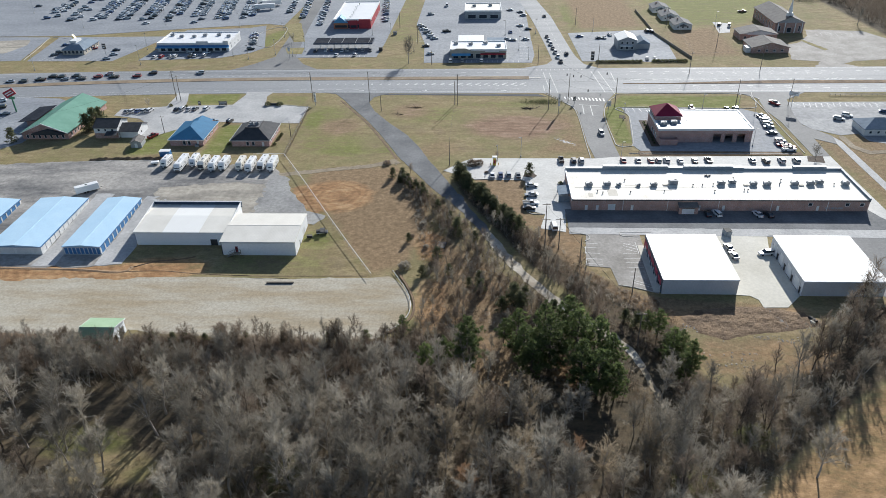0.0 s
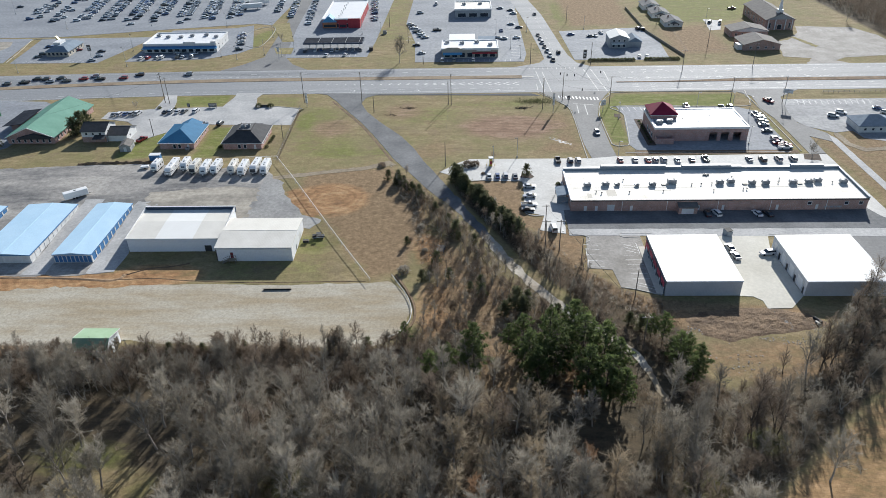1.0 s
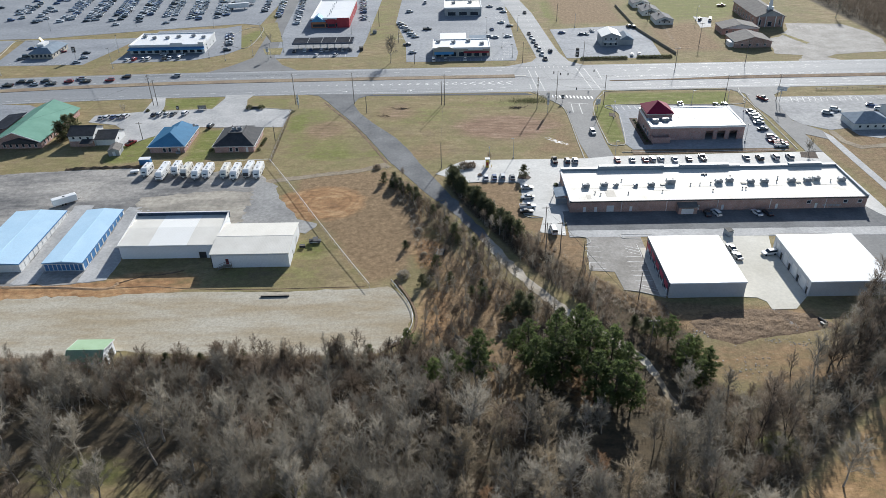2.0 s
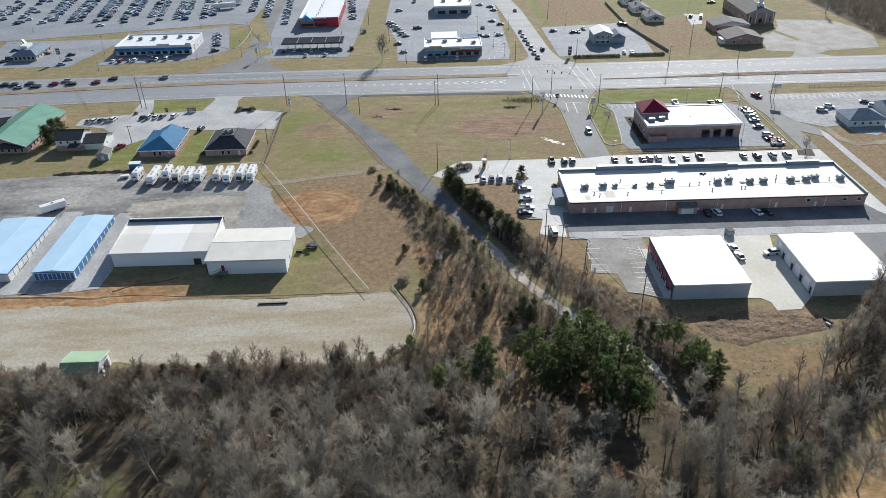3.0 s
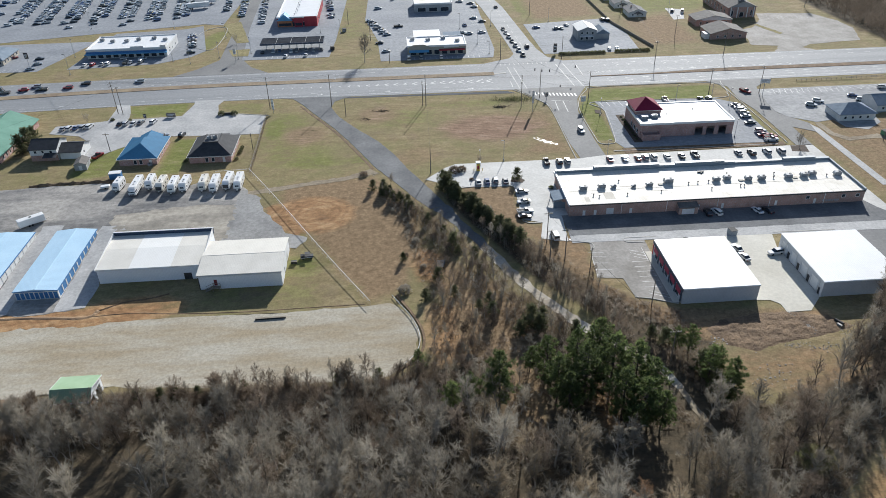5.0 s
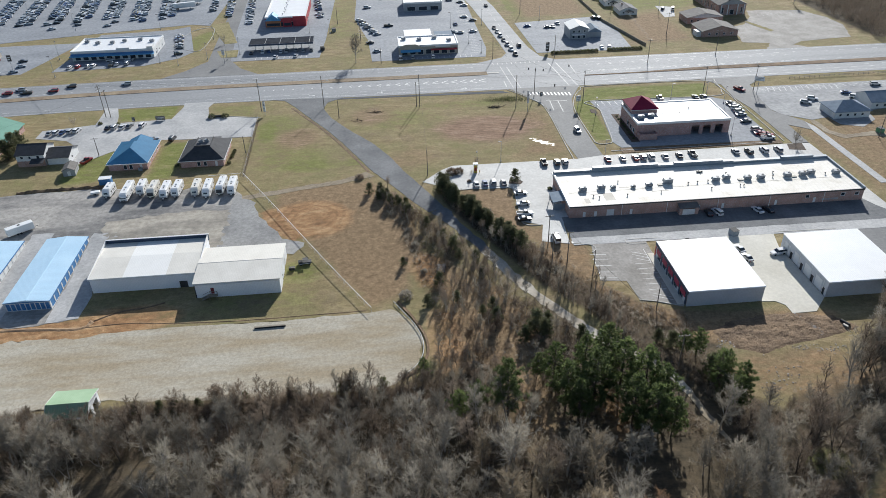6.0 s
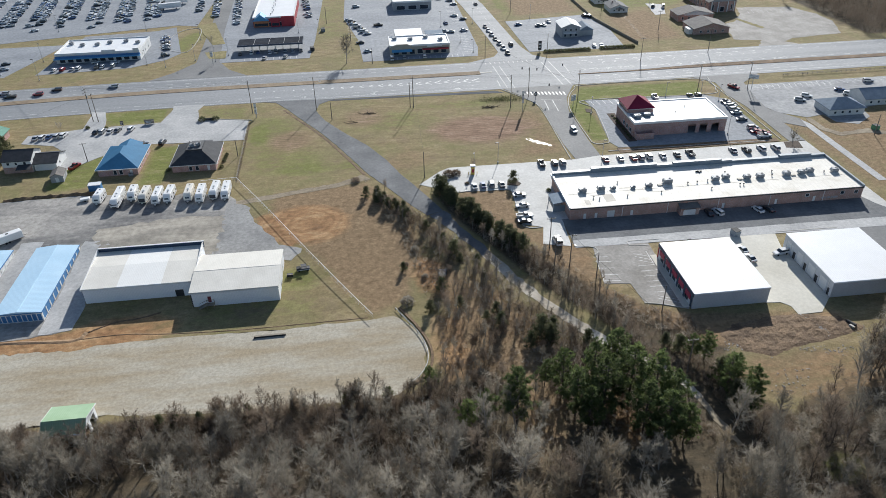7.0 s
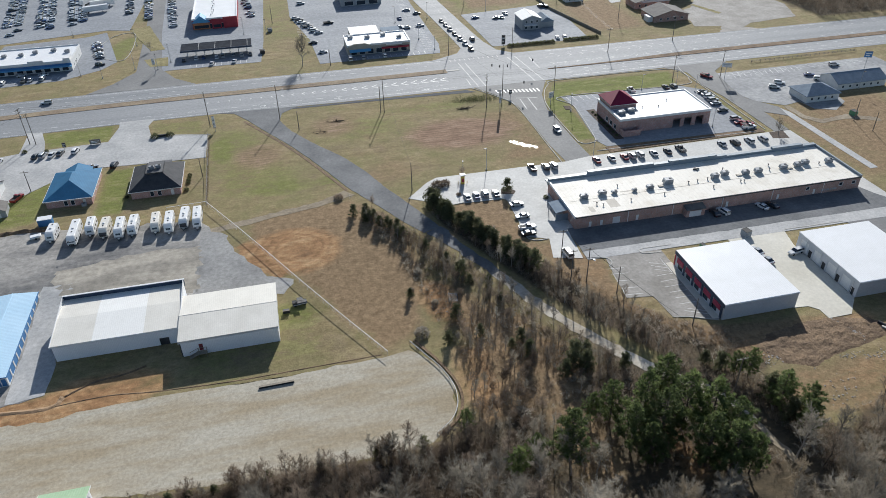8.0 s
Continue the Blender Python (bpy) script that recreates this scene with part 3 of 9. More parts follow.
    litter = litter * (1 - 0.75 * blob(X, Y, -83, 108, 13, 6)) * (1 - 0.7 * inside(X, Y, [(-2, 158), (9, 158), (10, 142), (7, 126), (0, 128)], 5)) * (1 - 0.8 * inside(X, Y, [(51, 156), (57, 145), (58, 135), (63, 134), (69, 140), (78, 143), (90, 155), (76, 158)], 5))
    nx, ny = len(xs), len(ys)
    verts = np.stack([X.ravel(), Y.ravel(), Z.ravel()], 1)
    i = np.arange(nx * ny).reshape(ny, nx)
    faces = np.stack([i[:-1, :-1].ravel(), i[:-1, 1:].ravel(), i[1:, 1:].ravel(), i[1:, :-1].ravel()], 1)
    ob = raw("ground", verts.tolist(), faces.tolist(), "winter_ground")
    at = ob.data.color_attributes.new("cover", "FLOAT_COLOR", "POINT")
    at.data.foreach_set("color", np.stack([green.ravel(), clay.ravel(), litter.ravel(), np.ones(nx * ny)], 1).astype(np.float32).ravel())
    at = ob.data.color_attributes.new("wear", "FLOAT_COLOR", "POINT")
    at.data.foreach_set("color", np.stack([soil.ravel(), trodden.ravel(), moss.ravel(), np.ones(nx * ny)], 1).astype(np.float32).ravel())
    tagged(ob, "dormant winter grass, red clay and leaf litter", "ground", "", "structure")


build_ground()


# ---- roads and lots ----
def south(x):
    return 346.5 + 1.5 * soft((-20 - x) / 60) - 0.00030 * max(0.0, -90 - x) ** 2


def north(x):
    return 386.0 - 0.00016 * max(0.0, -90 - x) ** 2


def bend(x):
    return -0.00038 * max(0.0, -90 - x) ** 2


def strip(name, material, low, high, x0, x1, lift, label, rim=0.2, step=6.0, parent=None):
    bm = bmesh.new()
    n = max(2, int((x1 - x0) / step))
    rows = []
    for i in range(n + 1):
        x = x0 + (x1 - x0) * i / n
        rows.append([bm.verts.new((x, low(x), lift - rim)), bm.verts.new((x, low(x), lift)), bm.verts.new((x, high(x), lift)), bm.verts.new((x, high(x), lift - rim))])
    for a, b in zip(rows, rows[1:]):
        for k in range(3):
            bm.faces.new((a[k], b[k], b[k + 1], a[k + 1]))
    bmesh.ops.recalc_face_normals(bm, faces=bm.faces)
    ob = part(name, bm, material, parent)
    return tagged(ob, label, "", "", "structure") if not parent else ob


highway = strip("road", "asphalt_road", south, north, -600, 600, 0.06, "grey asphalt divided highway with turn lanes")
strip("median_west", "median_soil", lambda x: 367.6 + bend(x), lambda x: 372.3 + bend(x), -600, 27, 0.20, "strip of bare clay and grass between the carriageways", 0.3)
strip("median_nose", "kerb", lambda x: 369.3, lambda x: 370.8, 27, 33, 0.18, "pale concrete nose of the median", 0.3, 2)
strip("median_east", "topsoil", lambda x: 359.6 - 0.0 * x, lambda x: 360.6 + 3.4 * soft((x - 90) / 60), 74, 600, 0.2, "narrow dark strip between the carriageways", 0.3)
paving("side_road", [(22, 385), (32, 390), (38, 393), (41.6, 400), (40.4, 424), (38.4, 455), (35.2, 497), (28, 560), (24, 600), (37, 600), (42, 550), (49.1, 497), (51.8, 455), (53.8, 424), (55.2, 407.6), (58.3, 393), (66, 385)], "asphalt_road", 0.10, "pale asphalt side road with a queue of cars")
paving("lane_asphalt", [(-78, 348.5), (-71, 346.5), (-68, 342), (-65.2, 337.5), (-59.4, 326.6), (-49.8, 309.5), (-42.3, 294), (-36.0, 279.6), (-31.4, 269.0), (-25.5, 258.5), (-17, 243), (-12.5, 236), (-7.0, 238), (-11, 248), (-16.4, 260.5), (-19.2, 266.4), (-23.9, 279.4), (-30.8, 293.8), (-41.2, 309.6), (-48.4, 322.6), (-52.5, 334), (-51, 341.5), (-44, 347)], "asphalt_lane", 0.08, "worn grey asphalt lane", rag=0.25, step=3.0)
lane_edge = smooth_line([(-66.6, 337), (-60.4, 326), (-50.8, 309), (-43.3, 293.5), (-37, 279), (-32.6, 268.4)], 6)
tagged(part("lane_verge", ribbon(bmesh.new(), lane_edge, 1.1, -0.1, 0.05), "topsoil"), "dark bare verge along the lane", "", "", "structure")
paving("field_track", [(-80, 254.5), (-68, 257.5), (-43, 263.2), (-33.5, 268.5), (-30.5, 264.5), (-42, 260.2), (-67, 254.5), (-79, 251.5)], "track_dirt", 0.05, "faint dirt track across the grass", rag=0.7, step=2.5)
paving("drive_west", [(34, 347), (41, 336), (46.5, 322), (46.5, 283), (47.7, 268), (58, 268), (57.2, 284), (57.5, 316), (60.5, 331), (68, 347)], "asphalt_old", 0.08, "grey asphalt drive with a concrete kerb")
strip_lot = paving("strip_lot", [(-13.2, 257.5), (-1, 250), (18.5, 249), (17.8, 225.1), (24, 222.3), (21.6, 212.4), (30, 210), (31, 223), (134, 223), (134.5, 209), (142, 209), (141, 271.5), (57, 270.6), (47, 268.9), (-1, 269.2), (-5, 266.5)], "concrete", 0.10, "bright pale concrete parking lot")
paving("rear_apron", [(31, 208.8), (140, 207.0), (140, 212.4), (31.1, 213.2)], "concrete_lot", 0.12, "pale worn concrete strip along the service lane")
# asphalt lane; its tone below the apron's also carries shade of the shop row
paving("rear_lane", [(31.1, 213.0), (140, 212.2), (140, 216), (135.6, 226.2), (31.2, 226.2)], "asphalt_lane", 0.13, "grey asphalt service lane, toned darker for the shade of the shops", rag=0.4)
paving("bank_lot", [(67.5, 326), (69, 315), (65, 282), (67, 276.5), (129.5, 275.5), (129.5, 318), (122.5, 324)], "asphalt_lot", 0.08, "grey asphalt lot round the brick building")
paving("drive_east", [(126, 347), (134, 338), (132.6, 322), (134.6, 308), (134.6, 271), (141, 271), (141.6, 289), (148.8, 283), (150.3, 291.8), (142.4, 304), (143.2, 316), (147, 336), (160, 347)], "asphalt_old", 0.10, "grey asphalt drive")
paving("path_east", [(148.7, 286), (148.6, 259), (148.8, 236), (151.9, 236), (151.8, 263), (151.7, 286), (150.2, 291)], "concrete_lot", 0.07, "pale worn concrete path")
paving("east_lot", [(144.5, 333), (230, 333), (230, 306), (188, 300), (182, 298.5), (180, 289.5), (171, 283), (163.2, 286.5), (162, 294.5), (154, 292.6), (145, 299.5), (142.2, 306), (142.6, 316)], "lot_worn", 0.08, "worn grey parking lot with pale patches")
paving("dirt_spur", [(152.6, 292), (152.4, 280.6), (157, 273.2), (170, 274.6), (181, 269), (182, 272.4), (171.6, 278.4), (159.4, 276.4), (155.4, 281.6), (155.2, 292)], "track_dirt", 0.06, "pale dirt spur beside the office", rag=0.8, step=3.0)
paving("unit_lot", [(36.5, 209.8), (34, 189.3), (41.4, 188.3), (42.3, 179.2), (46.4, 178.1), (53.4, 175), (53.9, 209.8)], "asphalt_pale", 0.09, "asphalt parking lot with faded stalls")
paving("unit_pad", [(75, 174.4), (79, 174), (81, 172), (81.1, 168.3), (87.9, 168.4), (93.3, 174.2), (93.3, 200.5), (95.5, 209), (85, 209.8), (76, 209.4)], "concrete_new", 0.10, "new cream concrete pad between the units")
paving("unit_lot_east", [(117, 174), (150, 174), (150, 208.4), (117, 208.4)], "asphalt_old", 0.09, "asphalt lot beside the units")
paving("unit_walk", [(51.9, 175.6), (53.9, 175.4), (53.9, 201.5), (51.9, 201.5)], "concrete_new", 0.2, "pale concrete walkway along the shopfront")
paving("storage_yard", [(-210, 262), (-163, 266), (-134, 267.5), (-80.5, 261), (-78, 252), (-80, 222), (-116, 222), (-115, 192), (-125, 189.5), (-210, 190)], "yard_asphalt", 0.05, "worn dirty asphalt storage yard", rag=1.6, step=4.0)
paving("yard_gravel", [(-80.3, 258), (-73, 250), (-69.5, 240), (-61, 226.5), (-53.5, 222.5), (-57, 217), (-82, 217)], "gravel_grey", 0.08, "grey gravel beside the warehouse", rag=1.6, step=3.0)
paving("yard_dirt_strip", [(-122, 243), (-100, 246.5), (-80, 246), (-80, 224), (-114, 224.5), (-121, 236)], "yard_dirt", 0.08, "dusty bare ground behind the warehouse", rag=3.0, step=3.0)
paving("storage_apron", [(-123.6, 236), (-123.6, 190.6), (-114.6, 192.0), (-114.6, 236)], "concrete_lot", 0.08, "pale worn concrete between the storage blocks", rag=0.8, step=3.0)
paving("storage_apron", [(-143.6, 238), (-143.6, 190.4), (-136.6, 190.4), (-136.6, 238)], "concrete_lot", 0.08, "pale worn concrete between the storage blocks", rag=0.8, step=3.0)
GRAVEL = [(-260, 184), (-165, 183.2), (-148, 181.4), (-130, 183.6), (-113, 183.0), (-98, 184.6), (-87, 184.6), (-57, 184.2), (-34, 184.6), (-27, 185.6), (-23.3, 182.5), (-20.6, 177), (-19.4, 170.5), (-20.2, 164), (-22.4, 158.4), (-27, 155.0), (-34, 154.0), (-60, 153.6), (-96, 157.4), (-118, 155), (-134, 153.6), (-260, 150)]
paving("gravel_yard", GRAVEL, "gravel_pale", 0.03, "pale compacted gravel yard with tyre tracks", rag=1.3, step=4.0)
paving("house_lot", [(-172, 325.5), (-160, 327.5), (-151, 329.5), (-151.5, 345), (-153, 349), (-146.5, 348), (-143.5, 338), (-142, 330), (-119, 331.5), (-116.5, 345), (-117, 350), (-103, 350), (-105, 343), (-103, 333), (-81, 327.4), (-81, 307.3), (-113, 308.5), (-126, 310), (-146, 289), (-150, 291), (-151, 306), (-158, 313.5), (-172, 317.5)], "concrete_lot", 0.08, "pale concrete lot before the offices")
paving("restaurant_lot_west", [(-260, 345), (-210, 341), (-196, 331), (-199, 285), (-215, 268), (-300, 268), (-300, 345)], "asphalt_lot", 0.07, "dark asphalt lot beside the green-roofed building")
paving("diner_lot", [(-262, 404), (-211, 403.5), (-206, 420), (-196, 455), (-268, 455)], "asphalt_lot", 0.07, "bluish asphalt lot round the diner")
paving("west_lot", [(-330, 402), (-266.5, 405), (-274.5, 455), (-330, 457)], "asphalt_lot", 0.07, "bluish asphalt lot beside the diner")
paving("west_dirt", [(-320, 446), (-284, 449), (-280, 438), (-284, 420), (-320, 416)], "yard_dirt", 0.09, "bare tan dirt in the lot", rag=1.2)
paving("entrance_island", [(-128, 481), (-118, 486), (-106, 441), (-113, 440)], "island_grass", 0.16, "dry grass island beside the entrance road", rag=0.4)
paving("entrance_island", [(-115, 427), (-103.6, 428), (-102.6, 415), (-111, 415.5)], "island_grass", 0.16, "dry grass island beside the entrance road", rag=0.4)
paving("shop_lot", [(-196, 404.5), (-150, 408), (-134, 418), (-128, 428), (-140, 480), (-150, 474), (-190, 470), (-193, 430)], "asphalt_lot", 0.07, "bluish asphalt lot before the shops")
paving("great_lot", [(-520, 456), (-260, 458), (-190, 474), (-140, 484), (-128, 480), (-122, 640), (-520, 640)], "asphalt_lot", 0.09, "huge bluish asphalt parking lot")
paving("entrance_road", [(-136, 386), (-126, 396), (-117, 410), (-119, 470), (-124, 600), (-116, 600), (-110, 470), (-105, 410), (-98, 396), (-88, 386)], "asphalt_old", 0.10, "asphalt entrance road")
paving("cafe_lot", [(-106, 408), (-58, 408), (-56, 440), (-52, 600), (-117, 600), (-110, 450)], "asphalt_lot", 0.08, "bluish asphalt lot round the canopy")
paving("pharmacy_lot", [(-30, 397), (30, 396), (32.4, 410), (33, 600), (-38, 600), (-40, 480), (-32, 436)], "asphalt_lot", 0.08, "bluish asphalt lot round the shops")
paving("grey_house_lot", [(58, 398), (110, 396), (112, 430), (106, 462), (56, 456)], "asphalt_lot", 0.08, "asphalt lot round the grey house")
paving("church_lot", [(202, 460), (234, 456), (242, 438), (243, 422), (234, 400), (204, 396), (197, 391), (203, 385.5), (179, 385.5), (186.3, 395.3), (172.2, 399), (175, 409), (176.2, 428), (186.1, 430), (198, 446)], "asphalt_pale", 0.05, "pale worn church parking lot", rag=1.2)
paving("hall_pad", [(151.3, 480), (161, 476), (155, 455), (148, 453.4)], "concrete_lot", 0.06, "pale concrete pad beside the hall", rag=0.6)
paving("lot_strip", [(190, 436), (192.5, 438), (199, 418), (196.5, 415)], "island_grass", 0.09, "strip of grass across the church lot", rag=0.8, step=2.0)


# ---- plants ----
def limb(V, F, pts, radii, sides):
    """A tapered tube along pts."""
    base = len(V)
    for i, (p, r) in enumerate(zip(pts, radii)):
        d = (pts[min(i + 1, len(pts) - 1)] - pts[max(i - 1, 0)]).normalized()
        u = d.orthogonal().normalized()
        w = d.cross(u)
        for k in range(sides):
            a = 2 * math.pi * k / sides
            V.append(p + (u * math.cos(a) + w * math.sin(a)) * r)
    for i in range(len(pts) - 1):
        for k in range(sides):
            j = (k + 1) % sides
            F.append((base + i * sides + k, base + i * sides + j, base + (i + 1) * sides + j, base + (i + 1) * sides + k))


def blade(V, F, p, d, length, width, rnd):
    side = d.cross(Vector((rnd.uniform(-0.8, 0.8), rnd.uniform(-0.8, 0.8), 1)))
    side = side.normalized() * width / 2 if side.length > 1e-4 else Vector((width / 2, 0, 0))
    b = len(V)
    V.extend((p - side, p + side, p + d * length))
    F.append((b, b + 1, b + 2))


def sway(d, rnd, amount, lift=0.0):
    return (d + Vector((rnd.uniform(-1, 1), rnd.uniform(-1, 1), rnd.uniform(-1, 1) + lift)) * amount).normalized()


def bare_tree(seed, h, spread, limbs=10, subs=6, twigs=20, stems=1, bark="bark_grey", twig="twig_grey", label=""):
    """A leafless tree: trunk and limbs, and a crown of fine branches and twigs."""
    rnd = random.Random(seed)
    e = new("bare_tree")
    tagged(e, label or "leafless grey deciduous tree with a fine twiggy crown", "tree", "bare trees of the wood")
    TV, TF, CV, CF = [], [], [], []
    for s in range(stems):
        lean = Vector((rnd.uniform(-0.1, 0.1), rnd.uniform(-0.1, 0.1), 1)) if stems == 1 else Vector((rnd.uniform(-0.35, 0.35), rnd.uniform(-0.35, 0.35), 1))
        pts = [Vector((0, 0, -0.3))]
        for k in range(5):
            pts.append(pts[-1] + sway(lean.normalized(), rnd, 0.12) * h * 0.16)
        r = h * 0.013 / math.sqrt(stems)
        limb(TV, TF, pts, [r * q for q in (1.25, 1, 0.85, 0.65, 0.45, 0.25)], 6)
        for i in range(limbs):
            u = 0.28 + 0.72 * (i + rnd.random()) / limbs
            f = u * 5
            k = min(4, int(f))
            p = pts[k].lerp(pts[k + 1], f - k)
            a = i * 2.4 + rnd.uniform(-0.5, 0.5)
            up = 0.75 + 1.0 * u + rnd.uniform(-0.2, 0.4)
            d = Vector((math.cos(a), math.sin(a), up)).normalized()
            L = h * spread * (1.15 - 0.55 * u) * rnd.uniform(0.75, 1.15)
            q = [p]
            for step in range(3):
                d = sway(d, rnd, 0.16, 0.25)
                q.append(q[-1] + d * L / 3)
            rr = r * (0.6 - 0.3 * u)
            bough = (TV, TF) if h > 10 else (CV, CF)
            rr *= 1.0 if h > 10 else 0.6
            limb(*bough, q, [rr, rr * 0.75, rr * 0.5, rr * 0.2], 4)
            for j in range(subs):
                g = 0.45 + 2.55 * (j + rnd.random()) / subs
                kk = min(2, int(g))
                p2 = q[kk].lerp(q[kk + 1], g - kk)
                d2 = sway(d, rnd, 0.95, 0.1)
                L2 = L * rnd.uniform(0.3, 0.62)
                q2 = [p2, p2 + d2 * L2 * 0.5, p2 + sway(d2, rnd, 0.25, 0.3) * L2]
                limb(CV, CF, q2, [h * 0.0026, h * 0.0017, 0.01], 3)
                for t in range(twigs):
                    v = rnd.random()
                    p3 = q2[0].lerp(q2[1], v * 2) if v < 0.5 else q2[1].lerp(q2[2], v * 2 - 1)
                    d3 = sway(d2, rnd, 1.15, 0.08)
                    blade(CV, CF, p3, d3, L2 * rnd.uniform(0.28, 0.62), rnd.uniform(0.024, 0.042), rnd)
    raw("trunk", [tuple(v) for v in TV], TF, bark, e)
    raw("crown", [tuple(v) for v in CV], CF, twig, e)
    return e


def evergreen(seed, h, radius, n, size, foot, shape, leaf, name, label, category="tree", group=""):
    """An evergreen: tapered trunk with boughs, and a crown of many small sprays with gaps between."""
    rnd = random.Random(seed)
    e = tagged(new(name), label, category, group)
    TV, TF, CV, CF = [], [], [], []
    top = Vector((rnd.uniform(-0.3, 0.3), rnd.uniform(-0.3, 0.3), h))
    limb(TV, TF, [Vector((0, 0, -0.3)), top * 0.5, top * 0.97], [h * 0.016, h * 0.011, 0.03], 6)
    boughs = max(8, int(n / 22))
    for i in range(boughs):
        u = foot + (1 - foot) * (i + rnd.random()) / boughs
        a = i * 2.4 + rnd.uniform(-0.6, 0.6)
        R = radius * shape(u) * rnd.uniform(0.65, 1.2)
        p = top * u
        tip = p + Vector((math.cos(a) * R, math.sin(a) * R, R * rnd.uniform(-0.05, 0.45)))
        limb(TV, TF, [p, tip], [0.05, 0.015], 3)
        for j in range(22):
            v = rnd.random() ** 0.6
            c = p.lerp(tip, v) + Vector((rnd.gauss(0, 0.22), rnd.gauss(0, 0.22), rnd.gauss(0, 0.2))) * radius * 0.5
            for k in range(4):
                d = Vector((rnd.uniform(-1, 1), rnd.uniform(-1, 1), rnd.uniform(-0.4, 1))).normalized()
                blade(CV, CF, c, d, size * rnd.uniform(0.7, 1.3), size * 0.55, rnd)
    raw("trunk", [tuple(v) for v in TV], TF, "bark_dark", e)
    raw("crown", [tuple(v) for v in CV], CF, leaf, e)
    return e


def pine(seed, h, radius, foot=0.24):
    """A pine: bare lower trunk, limbs in loose whorls, and needle tufts bunched on the outer half of each limb."""
    rnd = random.Random(seed)
    e = tagged(new("pine_tree"), "tall dark green pine with an open shaggy crown", "tree", "pines beside the track")
    TV, TF, CV, CF = [], [], [], []
    top = Vector((rnd.uniform(-0.4, 0.4), rnd.uniform(-0.4, 0.4), h))
    limb(TV, TF, [Vector((0, 0, -0.3)), top * 0.35 + Vector((rnd.uniform(-0.2, 0.2), 0.1, 0)), top * 0.7, top * 0.98], [h * 0.016, h * 0.013, h * 0.008, 0.03], 7)
    whorls = 13
    for w in range(whorls):
        u = foot + (0.97 - foot) * (w + rnd.uniform(-0.25, 0.25)) / (whorls - 1)
        v = (u - foot) / (1 - foot)
        reach = radius * (0.55 + 0.45 * min(1.0, v / 0.3)) * max(0.08, 1 - max(0.0, v - 0.3) / 0.72) ** 0.75
        for k in range(5 if v < 0.75 else 4):
            a = w * 1.1 + k * 2 * math.pi / (5 if v < 0.75 else 4) + rnd.uniform(-0.35, 0.35)
            R = reach * rnd.uniform(0.62, 1.18)
            p = top * min(0.98, max(0.1, u + rnd.uniform(-0.02, 0.02)))
            rise = R * (rnd.uniform(-0.12, 0.25) + 0.35 * v)
            mid = p + Vector((math.cos(a) * R * 0.55, math.sin(a) * R * 0.55, rise * 0.35))
            tip = p + Vector((math.cos(a) * R, math.sin(a) * R, rise))
            limb(TV, TF, [p, mid, tip], [0.075, 0.045, 0.015], 4)
            for j in range(max(3, int(R * 2.2))):
                f = rnd.uniform(0.35, 1.05)
                c = (p.lerp(mid, f * 2) if f < 0.5 else mid.lerp(tip, f * 2 - 1)) + Vector((rnd.gauss(0, 0.34), rnd.gauss(0, 0.34), rnd.gauss(0.1, 0.2)))
                size = rnd.uniform(0.5, 0.8)
                for q in range(24):
                    d = Vector((rnd.gauss(0, 1), rnd.gauss(0, 1), rnd.gauss(0.35, 0.7))).normalized()
                    blade(CV, CF, c + d * size * 0.12, d, size * rnd.uniform(0.7, 1.15), 0.17, rnd)
    raw("trunk", [tuple(v) for v in TV], TF, "bark_dark", e)
    raw("crown", [tuple(v) for v in CV], CF, "pine_needles", e)
    return e


def shrub_thing(seed, r, leaf, label, n=260, name="shrub"):
    rnd = random.Random(seed)
    e = tagged(new(name), label, "shrub")
    CV, CF, SV, SF = [], [], [], []
    for i in range(7):
        a = i * 0.9
        limb(SV, SF, [Vector((0, 0, -0.1)), Vector((math.cos(a) * r * 0.5, math.sin(a) * r * 0.5, r * 0.9))], [0.04, 0.015], 3)
    for i in range(n):
        d = Vector((rnd.gauss(0, 1), rnd.gauss(0, 1), abs(rnd.gauss(0, 1)))).normalized()
        c = d * r * rnd.uniform(0.55, 1.05)
        blade(CV, CF, Vector((c.x, c.y, c.z * 0.95 + 0.1)), sway(d, rnd, 0.9), r * 0.38, r * 0.22, rnd)
    raw("framework", [tuple(v) for v in SV], SF, "bark_dark", e)
    raw("foliage", [tuple(v) for v in CV], CF, leaf, e)
    return e


SHRUBS = {}


def put_thing(template, used, x, y, scale=1.0, turn=0.0, z=None, lean=0.0):
    """The template itself at its first place, a copy of it at every other."""
    m = pose(x, y, gz(x, y) if z is None else z, lean, 0, turn) @ Matrix.Diagonal((scale, scale, scale, 1))
    if not used.get(template.name):
        used[template.name] = True
        template.matrix_basis = m
        return template
    return copy_thing(template, m @ Matrix.Diagonal((1 / template.scale.x, 1 / template.scale.y, 1 / template.scale.z, 1)))


USED = {}


def shrub(x, y, r, leaf="shrub_leaf", label="rounded green shrub", z=None):
    key = (leaf, label)
    if key not in SHRUBS:
        SHRUBS[key] = shrub_thing(len(SHRUBS) + 40, 1.0, leaf, label)
    return put_thing(SHRUBS[key], USED, x, y, r, (x * 37 + y * 11) % 360, z)


def in_poly(x, y, pts):
    hit = False
    for (x0, y0), (x1, y1) in zip(pts, pts[1:] + pts[:1]):
        if (y0 > y) != (y1 > y) and x < (x1 - x0) * (y - y0) / (y1 - y0) + x0:
            hit = not hit
    return hit


